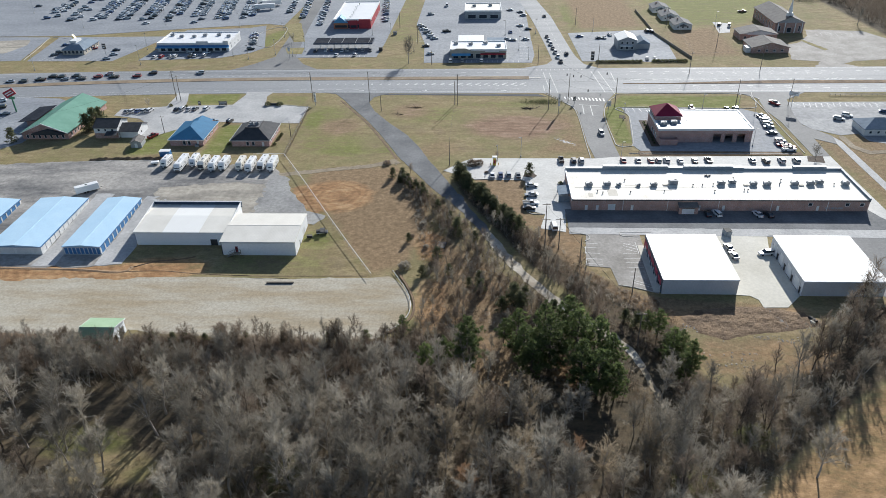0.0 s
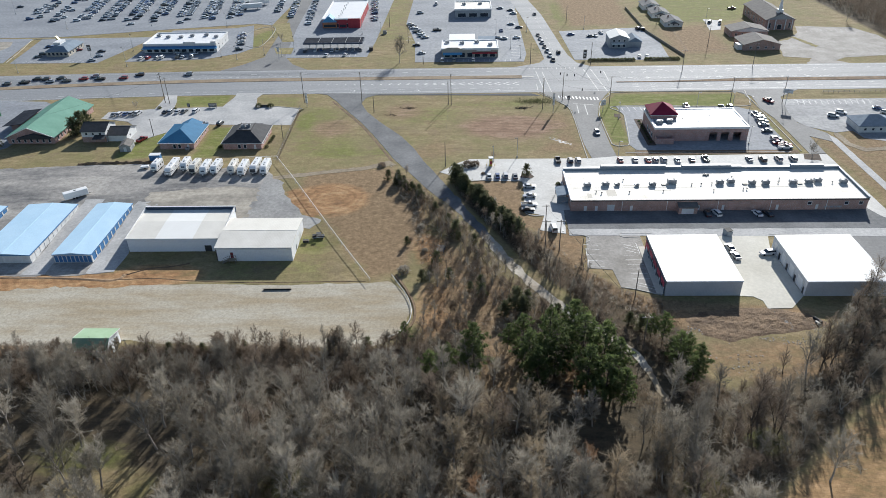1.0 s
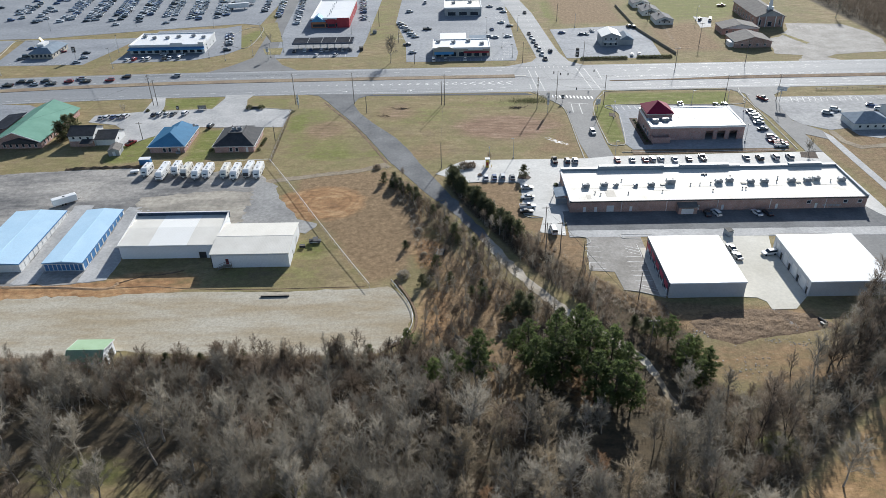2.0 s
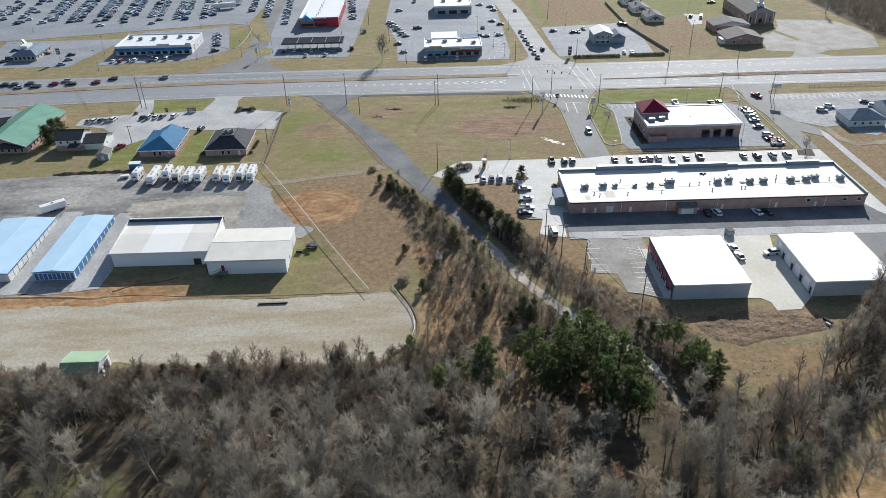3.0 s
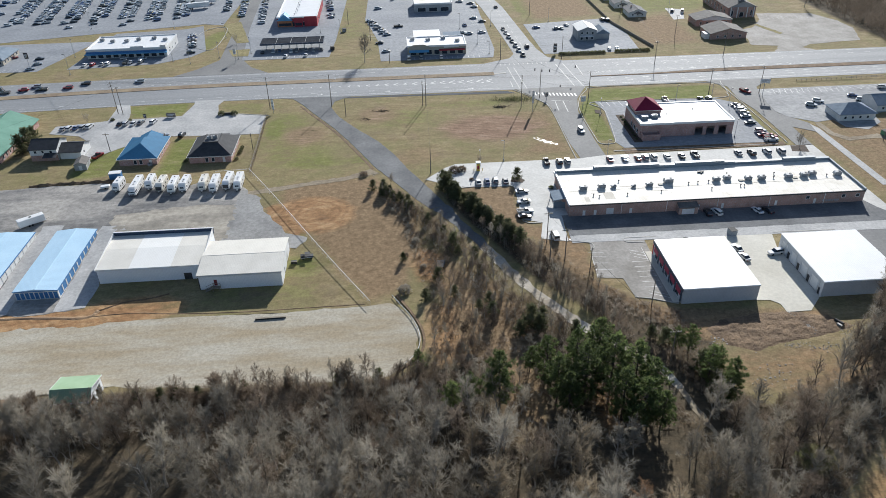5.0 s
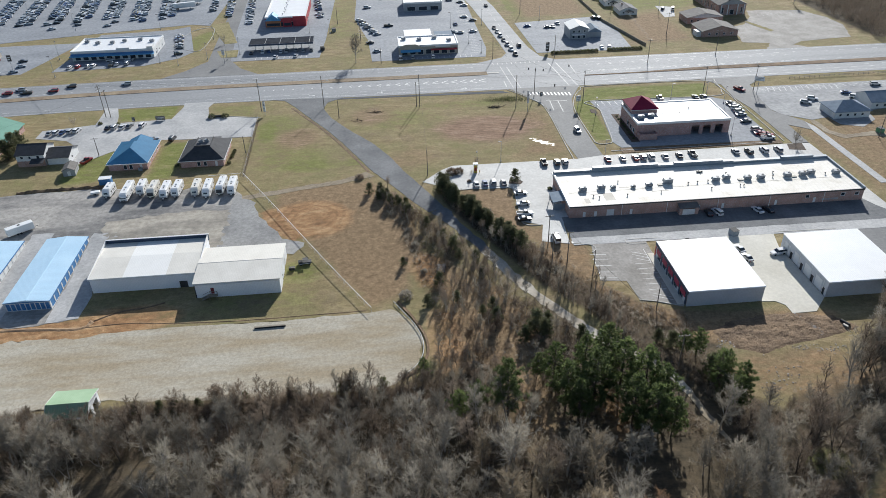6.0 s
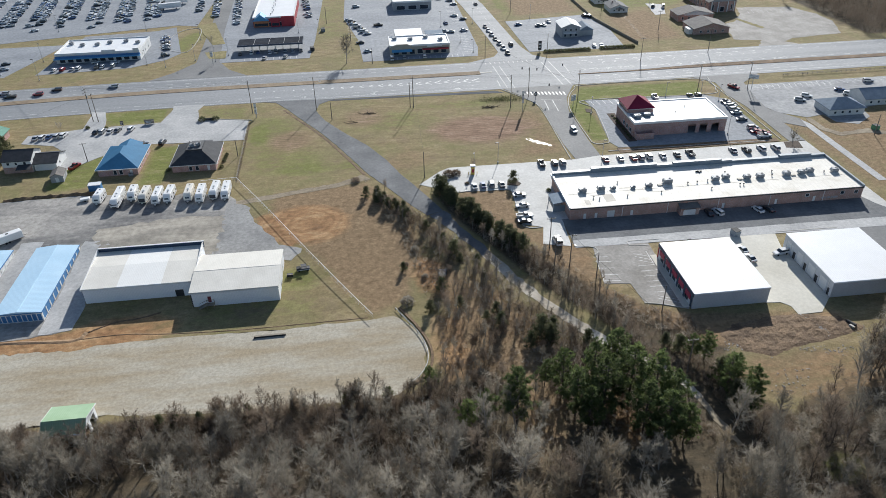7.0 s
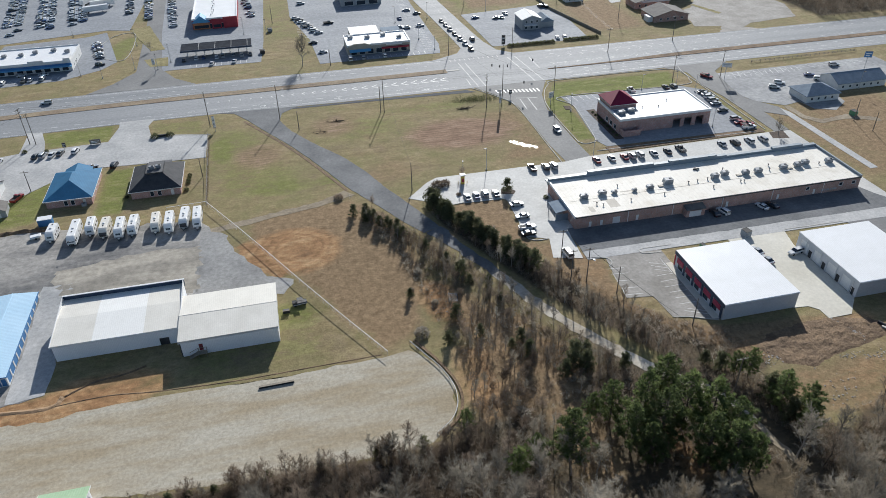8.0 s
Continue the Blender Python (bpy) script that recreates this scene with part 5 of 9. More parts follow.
def walls(parent, x0, x1, y0, y1, z1, material, holes, z0=-0.6, th=0.25):
    """Four walls with openings through them, and what fills the openings. holes: side, start, end, bottom, top, kind."""
    for side in "SNWE":
        bm = bmesh.new()
        mine = [h[1:] for h in holes if h[0] == side]
        along_x = side in "SN"
        c0, c1 = {"S": (y0, y0 + th), "N": (y1 - th, y1), "W": (x0, x0 + th), "E": (x1 - th, x1)}[side]

        def at(q, z, k):
            return (q, (c0, c1)[k], z) if along_x else ((c0, c1)[k], q, z)
        s0, s1 = (x0, x1) if along_x else (y0 + th, y1 - th)
        wall_mesh(bm, s0, s1, z0, z1, mine, at)
        part("wall", bm, material, parent)
        mid = (c0 + c1) / 2
        for a, b, lo, hi, kind in mine:
            name, mt = FILL[kind]
            if not mt:
                continue
            if kind in ("window", "shop"):
                fr = bmesh.new()
                for q in ((a, a + 0.09, lo, hi), (b - 0.09, b, lo, hi), (a + 0.09, b - 0.09, lo, lo + 0.09), (a + 0.09, b - 0.09, hi - 0.09, hi)):
                    box(fr, *((q[0], q[1], c0 - 0.02, c1) if along_x else (c0 - 0.02, c1, q[0], q[1])), q[2], q[3])
                f = part("window", fr, "trim_white", parent)
                pb = boxes((a + 0.09, b - 0.09, mid - 0.02, mid + 0.02, lo + 0.09, hi - 0.09) if along_x else (mid - 0.02, mid + 0.02, a + 0.09, b - 0.09, lo + 0.09, hi - 0.09))
                part("pane", pb, mt, f)
            elif "roll" in kind:
                n = max(3, int((hi - lo) / 0.5))
                edge = []
                for i in range(n):
                    za, zb = lo + (hi - lo) * i / n, lo + (hi - lo) * (i + 1) / n
                    edge += [(mid - 0.02, za), (mid - 0.05, za + 0.04), (mid - 0.05, zb - 0.04)]
                edge += [(mid - 0.02, hi), (mid + 0.04, hi), (mid + 0.04, lo)]
                pb = prism(bmesh.new(), edge, "x" if along_x else "y", a + 0.05, b - 0.05)
                part(name, pb, mt, parent)
            else:
                pb = boxes((a + 0.04, b - 0.04, mid - 0.04, mid + 0.04, lo, hi - 0.04) if along_x else (mid - 0.04, mid + 0.04, a + 0.04, b - 0.04, lo, hi - 0.04))
                part(name, pb, mt, parent)


def flat_roof(parent, x0, x1, y0, y1, z, material, lip=0.15, rise=0.0):
    """A roof slab; rise lifts a ridge along x in its middle."""
    bm = bmesh.new()
    if rise:
        ym = (y0 + y1) / 2
        prism(bm, [(y0 - lip, z), (ym, z + rise), (y1 + lip, z), (y1 + lip, z - 0.25), (y0 - lip, z - 0.25)], "x", x0 - lip, x1 + lip)
    else:
        box(bm, x0 - lip, x1 + lip, y0 - lip, y1 + lip, z - 0.2, z)
    return part("roof", bm, material, parent)


def parapet(parent, sides, x0, x1, y0, y1, z0, z1, material, th=0.3):
    for s in sides:
        r = {"S": (x0 - 0.16, x1 + 0.16, y0 - 0.16, y0 + th), "N": (x0 - 0.16, x1 + 0.16, y1 - th, y1 + 0.16), "W": (x0 - 0.16, x0 + th, y0 + th, y1 - th), "E": (x1 - th, x1 + 0.16, y0 + th, y1 - th)}[s]
        part("parapet", boxes((*r, z0, z1)), material, parent)


def gable_roof(parent, x0, x1, y0, y1, z, rise, axis, material, lip=0.5, wall_mat=None, th=0.18):
    """Two roof slopes with the ridge along axis, and the gable walls under them."""
    a0, a1, b0, b1 = (x0, x1, y0, y1) if axis == "x" else (y0, y1, x0, x1)
    m = (b0 + b1) / 2
    k = rise / (m - b0)
    for lo, hi in ((b0 - lip, m), (b1 + lip, m)):
        zl = z - k * lip
        bm = prism(bmesh.new(), [(lo, zl), (hi, z + rise), (hi, z + rise + th), (lo, zl + th)], axis, a0 - lip, a1 + lip)
        part("roof", bm, material, parent)
    if wall_mat:
        for a, b in ((a0, a0 + 0.2), (a1 - 0.2, a1)):
            part("gable", prism(bmesh.new(), [(b0, z), (b1, z), (m, z + rise)], axis, a, b), wall_mat, parent)
    part("ridge", prism(bmesh.new(), [(m - 0.2, z + rise + th - 0.05), (m, z + rise + th + 0.06), (m + 0.2, z + rise + th - 0.05)], axis, a0 - lip, a1 + lip), material, parent)


def hip_roof(parent, x0, x1, y0, y1, z, rise, material, lip=0.5, flat=0.0):
    """A hipped roof; flat leaves a level top that wide in its shorter way."""
    x0, x1, y0, y1 = x0 - lip, x1 + lip, y0 - lip, y1 + lip
    h = (min(x1 - x0, y1 - y0) - flat) / 2
    bm = bmesh.new()
    v = [bm.verts.new(p) for p in ((x0, y0, z), (x1, y0, z), (x1, y1, z), (x0, y1, z), (x0 + h, y0 + h, z + rise), (x1 - h, y0 + h, z + rise), (x1 - h, y1 - h, z + rise), (x0 + h, y1 - h, z + rise))]
    w = [bm.verts.new((q.co.x, q.co.y, z - 0.2)) for q in v[:4]]
    for i in range(4):
        j = (i + 1) % 4
        bm.faces.new((v[i], v[j], v[4 + j], v[4 + i]))
        bm.faces.new((w[i], w[j], v[j], v[i]))
    bm.faces.new(v[4:])
    bm.faces.new(w[::-1])
    bmesh.ops.remove_doubles(bm, verts=bm.verts, dist=0.01)
    bmesh.ops.recalc_face_normals(bm, faces=bm.faces)
    return part("roof", bm, material, parent)


def rooftop_unit(x, y, z, sx=1.9, sy=1.4, h=1.15, name="rooftop_unit"):
    """An air handler: cabinet on a curb, with a fan grille on top and louvres at its side."""
    e = root(name, x, y, z, 0, "grey sheet metal air conditioning unit on the roof", "air conditioner", "rooftop units")
    part("cabinet", boxes((-sx / 2, sx / 2, -sy / 2, sy / 2, 0.18, h), bevel=0.05), "hvac_metal", e)
    part("curb", boxes((-sx / 2 + 0.1, sx / 2 - 0.1, -sy / 2 + 0.1, sy / 2 - 0.1, -0.03, 0.18)), "galvanised", e)
    bm = bmesh.new()
    rod(bm, (sx * 0.2, 0, h), (sx * 0.2, 0, h + 0.14), 0.42, 0.42, 12)
    part("fan", bm, "trim_dark", e)
    part("hood", prism(bmesh.new(), [(-sx / 2 - 0.45, 0.5), (-sx / 2, 0.45), (-sx / 2, h - 0.1), (-sx / 2 - 0.12, h - 0.1)], "y", -sy / 2 + 0.15, sy / 2 - 0.15), "galvanised", e)
    return e


def vent(x, y, z, h=0.8):
    e = root("roof_vent", x, y, z, 0, "small dark metal vent pipe on the roof", "vent", "roof vents")
    part("pipe", rod(bmesh.new(), (0, 0, -0.03), (0, 0, h), 0.16, 0.16, 8), "galvanised", e)
    part("cap", rod(bmesh.new(), (0, 0, h), (0, 0, h + 0.22), 0.32, 0.2, 8), "trim_dark", e)
    return e


def row(side, s0, s1, n, width, lo, hi, kind):
    step = (s1 - s0) / n
    return [(side, s0 + step * (i + 0.5) - width / 2, s0 + step * (i + 0.5) + width / 2, lo, hi, kind) for i in range(n)]


# steel unit with the red shopfront
def unit_west():
    x0, x1, y0, y1, h = 53.9, 75.4, 174.6, 200.2, 5.15
    e = root("steel_unit", x0, y0, 0, 0, "white-roofed steel unit with a red shopfront", "building")
    w, d = x1 - x0, y1 - y0
    walls(e, 0, w, 0, d, h - 0.2, "wall_grey_sheet", row("W", 2, d - 1, 5, 2.6, 0.2, 2.6, "shop") + [("E", 4, 5, 0, 2.1, "white_door"), ("E", 14, 15, 0, 2.1, "white_door")])
    flat_roof(e, 0, w, 0, d, h, "roof_white", 0.12, 0.06)
    part("fascia", boxes((-0.26, -0.13, -0.1, d + 0.1, 3.98, h + 0.05)), "metal_navy", e, "dark blue fascia band")
    for i in range(5):
        y = 1.2 + i * 4.8
        part("red_panel", boxes((-0.3, -0.14, y + 0.25, y + 3.65, 2.1, 3.8), bevel=0.02), "crimson", e, "flat crimson panel")
        part("pier", boxes((-0.2, -0.12, y - 0.75, y + 0.1, 0, 3.9)), "metal_navy", e)
    part("red_end", boxes((-0.12, 0.5, d - 0.4, d + 0.14, 0.0, 3.6)), "paint_red", e)
    part("gutter", boxes((0, w, -0.32, -0.13, h - 0.3, h - 0.1)), "trim_white", e)


def unit_east():
    x0, x1, y0, y1, h = 93.4, 116.6, 174.2, 199.8, 5.15
    e = root("steel_unit", x0, y0, 0, 0, "white-roofed grey steel unit with white roller doors", "building")
    w, d = x1 - x0, y1 - y0
    hs = []
    for i in range(4):
        y = 2.9 + i * 5.95
        hs += [("W", y, y + 3.4, 0, 3.7, "big_roll"), ("W", y - 1.9, y - 0.5, 0, 2.3, "door")]
    walls(e, 0, w, 0, d, h - 0.2, "wall_grey_sheet", hs)
    flat_roof(e, 0, w, 0, d, h, "roof_white", 0.12, 0.06)
    part("gutter", boxes((0, w, -0.32, -0.13, h - 0.3, h - 0.1)), "trim_white", e)
    for i in range(4):
        part("downpipe", boxes((-0.14, -0.02, 1.9 + i * 6.6, 2.02 + i * 6.6, 0, h - 0.2)), "trim_white", e)


# long brick row of shops
def shop_row():
    x0, x1, y0, y1, h = 33.4, 134.9, 225.2, 249.5, 4.3
    e = root("shop_row", x0, y0, 0, 0, "long brown brick row of shops with a white membrane roof", "building")
    w, d = x1 - x0, y1 - y0
    hs = [("S", s, s + 1.0, 0, 2.15, "white_door") for s in (4.6, 8.4, 20.5, 43.6, 52, 70.5, 84)] + [("S", 12.6, 15.2, 0, 2.6, "roll")] + [("S", s, s + 1.5, 2.0, 3.3, "window") for s in (81, 93.5, 98.4)]
    hs += row("N", 2, w - 2, 22, 3.3, 0.4, 2.9, "shop") + [("W", 15, 16, 0, 2.1, "door")]
    walls(e, 0, w, 0, d, h - 0.2, "brick_brown", hs, th=0.35)
    flat_roof(e, 0, w, 0, d, h, "roof_membrane", 0.05)
    # stepped metal parapet along the front and the east end
    for a, b, up in ((0, 14, 0.9), (14, 38, 1.7), (38, 44, 1.2), (44, 62, 1.7), (62, 66, 1.2), (66, 84, 0.9), (84, 96, 1.5), (96, w, 0.9)):
        part("parapet", boxes((a, b, d - 0.5, d + 0.9, h - 1.9, h + up)), "metal_slate", e, "blue-grey metal parapet")
    part("parapet", boxes((w - 0.3, w + 0.25, 0.0, d - 0.5, h - 0.6, h + 0.75)), "metal_slate", e, "blue-grey metal parapet")
    part("parapet", boxes((-0.2, 0.3, 0.0, d - 0.5, h - 0.5, h + 0.35)), "trim_white", e)
    part("fascia", boxes((-0.1, w, -0.1, 0.12, h - 0.35, h + 0.12)), "trim_dark", e)
    part("front_canopy", boxes((0, w, d + 0.9, d + 3.0, 2.9, 3.4)), "metal_slate", e)
    for i in range(26):
        bm = rod(bmesh.new(), (2 + i * 3.9, d + 2.8, 0), (2 + i * 3.9, d + 2.8, 2.95), 0.12, 0.12, 6)
        part("column", bm, "trim_white", e)
    for s in (17.6, 33, 50.5, 68.5, 87.5):
        part("downpipe", boxes((s, s + 0.14, -0.16, -0.01, 0, h - 0.3)), "trim_white", e)
    # roof seam and patches of old coating
    part("roof_seam", boxes((2, w - 2, 9.4, 9.6, h, h + 0.03)), "siding_tan", e)
    for sx, sy, lx, ly in ((13, 3, 3.4, 5), (9, 7.5, 4, 0.5), (20, 11, 5, 0.6), (6, 2, 1.6, 3), (30, 7, 6, 0.5)):
        part("roof_patch", boxes((sx, sx + lx, sy, sy + ly, h, h + 0.012)), "siding_tan", e)
    # lean-to shelter at the west end
    part("lean_to_roof", prism(bmesh.new(), [(-4.2, 3.0), (0.0, 3.6), (0.0, 3.75), (-4.2, 3.15)], "y", 6, 13), "shingle_blue", e, "blue-grey lean-to roof")
    for yy in (6.3, 12.6):
        part("lean_to_post", boxes((-4.0, -3.8, yy, yy + 0.2, -0.1, 3.05)), "trim_white", e)
    part("lean_to_wall", boxes((-4.0, -0.01, 6.0, 6.15, 0, 2.4)), "metal_slate", e)
    # loading shed at the back
    part("shed_roof", prism(bmesh.new(), [(-2.9, 2.7), (-0.01, 3.3), (-0.01, 3.45), (-2.9, 2.85)], "x", 36.4, 43.2), "shingle_brown", e)
    part("shed_wall", boxes((36.6, 37.0, -2.6, -0.01, -0.1, 2.75), (42.6, 43.0, -2.6, -0.01, -0.1, 2.75), (37.0, 37.6, -2.6, -2.4, -0.1, 2.7), (41.8, 42.6, -2.6, -2.4, -0.1, 2.7)), "brick_brown", e)
    part("shed_door", boxes((37.6, 41.8, -2.55, -2.45, 0, 2.2)), "siding_white", e)
    # faded painted writing, as bars
    for s, l in ((87.0, 0.9), (88.2, 0.5), (89.0, 1.1), (90.4, 0.6), (91.2, 1.2), (92.5, 0.4)):
        part("wall_writing", boxes((s, s + l, -0.03, 0.02, 0.9, 1.6)), "siding_grey", e)
    for s in (34.4, 63.0, 82.4):
        part("roof_hatch", boxes((s - 0.8, s + 0.8, 10.8, 12.0, h, h + 0.3), bevel=0.04), "siding_tan", e, "flat tan roof hatch")
    part("cross_vent", boxes((50.3, 52.5, 18.75, 19.05, h, h + 0.5), (51.25, 51.55, 18.0, 19.8, h, h + 0.46)), "trim_dark", e, "dark metal cross-shaped vent")
    z = h
    for s, yy, sc in ((7.2, 10.8, 1), (13.8, 11.4, 1), (17.9, 11.2, 0.7), (24.8, 10.8, 0.6), (30.4, 11.0, 0.9), (37.6, 12.6, 1.25), (54.6, 12.2, 1.0), (58.7, 13, 1.0), (65.8, 11.8, 0.95), (70.6, 11.8, 1.0), (80.3, 12.0, 1.0), (86.0, 12.2, 1), (89.4, 13, 1), (98.0, 12.0, 1)):
        rooftop_unit(x0 + s, y0 + yy, z, 2.2 * sc, 1.7 * sc, 1.45 * sc)
    for s, yy in ((9.5, 6), (11.2, 4.8), (33, 6.2), (44.2, 11.0), (47.6, 11.2), (50.6, 6.2), (51.5, 11.6), (60, 16.5), (61.2, 7.4), (62.4, 7.2), (75, 12), (76.5, 15), (94, 11.8), (20.6, 15), (21, 5.4)):
        vent(x0 + s, y0 + yy, z, 0.55)


# brick building with a burgundy tower roof
def brick_bank():
    x0, x1, y0, y1, h = 75.6, 114.2, 285.2, 306.5, 5.9
    e = root("brick_building", x0, y0, 0, 0, "red brick commercial building with a burgundy hipped tower", "building")
    w, d = x1 - x0, y1 - y0
    hs = [("S", s, s + 3.2, 0, 3.8, "bay") for s in (22.8, 27.6, 32.6)] + row("W", 2, d - 8, 3, 2.2, 0.6, 2.6, "window") + row("N", 12, w - 2, 6, 2.4, 0.5, 2.6, "shop")
    walls(e, 0, w, 0, d, h - 0.2, "brick_red", hs, th=0.4)
    flat_roof(e, 0, w, 0, d, h, "roof_white", 0.0)
    parapet(e, "SNWE", 0, w, 0, d, h - 0.6, h + 0.35, "trim_white", 0.35)
    part("band", boxes((-0.05, w + 0.05, -0.06, 0.01, 3.9, 4.2)), "brick_brown", e)
    part("inner_wall", boxes((21, w - 1, 6.5, 6.8, 0, 5.4), (21, 21.3, 0.5, 6.5, 0, 5.4)), "brick_brown", e)
    part("annex_wall", boxes((0.3, 7.6, -3.2, -2.9, -0.1, 2.6), (7.3, 7.6, -2.9, -0.01, -0.1, 2.6), (0.3, 0.6, -2.9, -0.01, -0.1, 2.6)), "brick_red", e)
    # tower at the front corner
    t = (0.6, 11.4, 10.2, 21.5)
    part("tower_wall", boxes((t[0], t[1], t[2], t[2] + 0.3, h, 7.9), (t[0], t[1], t[3] - 0.3, t[3], h, 7.9), (t[0], t[0] + 0.3, t[2] + 0.3, t[3] - 0.3, h, 7.9), (t[1] - 0.3, t[1], t[2] + 0.3, t[3] - 0.3, h, 7.9)), "brick_red", e)
    hip_roof(e, *t, 7.9, 3.6, "roof_burgundy", 0.5)["label"] = "burgundy hipped metal roof"
    part("tower_trim", boxes((t[0] - 0.4, t[1] + 0.4, t[2] - 0.4, t[3] + 0.4, 7.45, 7.72)), "trim_white", e)
    part("roof_well", boxes((1.2, 10.5, 2.0, 9.5, h, h + 0.06)), "metal_slate", e)
    for s, yy in ((3.2, 5.6), (7.6, 6.6)):
        rooftop_unit(x0 + s, y0 + yy, h + 0.06, 2.4, 1.8, 1.2)
    for s, yy in ((13.5, 9), (20, 8), (26, 13)):
        vent(x0 + s, y0 + yy, h, 0.5)
    paving("bank_walk", [(72.5, 281), (76, 281), (76, 310), (72.5, 310)], "mulch", 0.14, "dark planted bed along the brick wall")
    for i in range(9):
        shrub(74.2, 284 + i * 2.9, 0.65, "shrub_leaf", "low clipped shrub beside the brick wall")


# white sheet-metal warehouses
def warehouses():
    zb = -2.05
    x0, x1, y0, y1, h = -114.2, -83.4, 203.6, 222.6, 5.0
    e = root("warehouse", x0, y0, zb, 0, "white sheet metal warehouse with a patched roof", "building")
    w, d = x1 - x0, y1 - y0
    walls(e, 0, w, 0, d, h - 0.3, "wall_white_sheet", [("S", 25.2, 27.6, 0, 2.3, "door"), ("N", 4, 8, 0, 3.6, "roll"), ("N", 18, 22, 0, 3.6, "roll")])
    for a, b, mt in ((0, 9.6, "roof_grey_sheet"), (9.6, 22, "roof_white_sheet"), (22, w, "roof_grey_sheet")):
        bm = prism(bmesh.new(), [(-0.25, h + 0.1), (d * 0.55, h + 0.6), (d, h + 0.35), (d, h), (d * 0.55, h + 0.3), (-0.25, h - 0.25)], "x", a - (0.25 if a == 0 else 0), b)
        part("roof", bm, mt, e, "weathered grey sheet" if "grey" in mt else "newer white sheet")
    part("parapet", boxes((-0.3, w + 0.3, d - 0.1, d + 0.25, h - 0.6, h + 1.5)), "metal_navy", e, "dark parapet along the front")
    part("parapet_cap", boxes((-0.4, w + 0.4, d - 0.2, d + 0.35, h + 1.5, h + 1.62)), "trim_white", e)
    for xx in (-0.42, w):
        part("barge_board", prism(bmesh.new(), [(-0.4, h - 0.35), (-0.4, h + 0.15), (d, h + 1.55), (d, h)], "x", xx - 0.02, xx + 0.16), "trim_white", e)
    part("gutter", boxes((-0.3, w, -0.45, -0.27, h - 0.3, h - 0.08)), "trim_white", e)
    x0, x1, y0, y1, h = -83.2, -58.8, 197.7, 216.4, 5.0
    e = root("warehouse", x0, y0, zb, 0, "white sheet metal warehouse with a low gabled roof", "building")
    w, d = x1 - x0, y1 - y0
    walls(e, 0, w, 0, d, h - 0.2, "wall_white_sheet", [("S", 4.4, 5.4, 1.1, 3.2, "red_door"), ("E", 6, 7, 0, 2.1, "door"), ("E", 11, 14, 0, 3, "roll")])
    gable_roof(e, 0, w, 0, d, h - 0.05, 0.7, "x", "roof_grey_sheet", 0.3, "wall_white_sheet")
    part("gutter", boxes((-0.3, w + 0.3, -0.5, -0.32, h - 0.45, h - 0.25)), "trim_white", e)
    part("corner_board", boxes((-0.06, 0.2, -0.06, 0.2, -0.4, h - 0.3)), "trim_dark", e)
    # timber landing and stair to the red door
    s = root("landing_stair", x0 + 3.0, y0 - 1.5, zb, 0, "weathered timber landing and stair below the red door", "stair")
    part("platform", boxes((1.0, 3.2, 0, 1.45, 0.95, 1.08)), "weathered_wood", s)
    for px in (1.05, 3.05):
        for py in (0.05, 1.3):
            part("post", boxes((px, px + 0.12, py, py + 0.12, -0.2, 2.0)), "weathered_wood", s)
    for i in range(6):
        part("tread", boxes((-1.1 + 0.34 * i, -0.76 + 0.34 * i, 0.05, 1.35, 0.1 + 0.155 * i, 0.15 + 0.155 * i)), "weathered_wood", s)
    for py in (0.0, 1.36):
        part("stringer", prism(bmesh.new(), [(-1.3, -0.1), (-1.0, -0.1), (1.05, 0.85), (1.05, 1.1)], "y", py, py + 0.06), "weathered_wood", s)
        part("handrail", prism(bmesh.new(), [(-1.2, 0.85), (-1.2, 0.95), (1.1, 2.05), (3.2, 2.05), (3.2, 1.95), (1.1, 1.95)], "y", py, py + 0.07), "weathered_wood", s)


def storage_block(x0, x1, y0, y1, front_n, label):
    zb = gz((x0 + x1) / 2, (y0 + y1) / 2) - 0.35
    h = 3.0
    e = root("storage_block", x0, y0, zb, 0, label, "building", "storage blocks")
    w, d = x1 - x0, y1 - y0
    n = int(d / 3.1)
    side = "blue_roll" if front_n else "pale_roll"
    walls(e, 0, w, 0, d, h - 0.1, "siding_white", row("S", 0.2, w - 0.2, max(front_n, 3), 1.15 if front_n else 0.9, 0.0, 2.3, "blue_roll" if front_n else "white_door") + row("E", 0.4, d - 0.4, n, 2.5, 0, 2.4, side))
    bm = prism(bmesh.new(), [(-0.2, h - 0.05), (w / 2, h + 0.55), (w + 0.2, h - 0.05), (w + 0.2, h - 0.2), (-0.2, h - 0.2)], "y", -0.2, d + 0.2)
    part("roof", bm, "roof_blue_pale", e, "pale blue ribbed metal roof")
    part("trim", boxes((-0.2, w + 0.2, -0.3, -0.2, h - 0.25, h + 0.02), (w + 0.2, w + 0.3, -0.3, d + 0.2, h - 0.25, h + 0.02)), "paint_blue", e)
    part("ridge", boxes((w / 2 - 0.2, w / 2 + 0.2, -0.2, d + 0.2, h + 0.5, h + 0.6)), "roof_blue_pale", e)


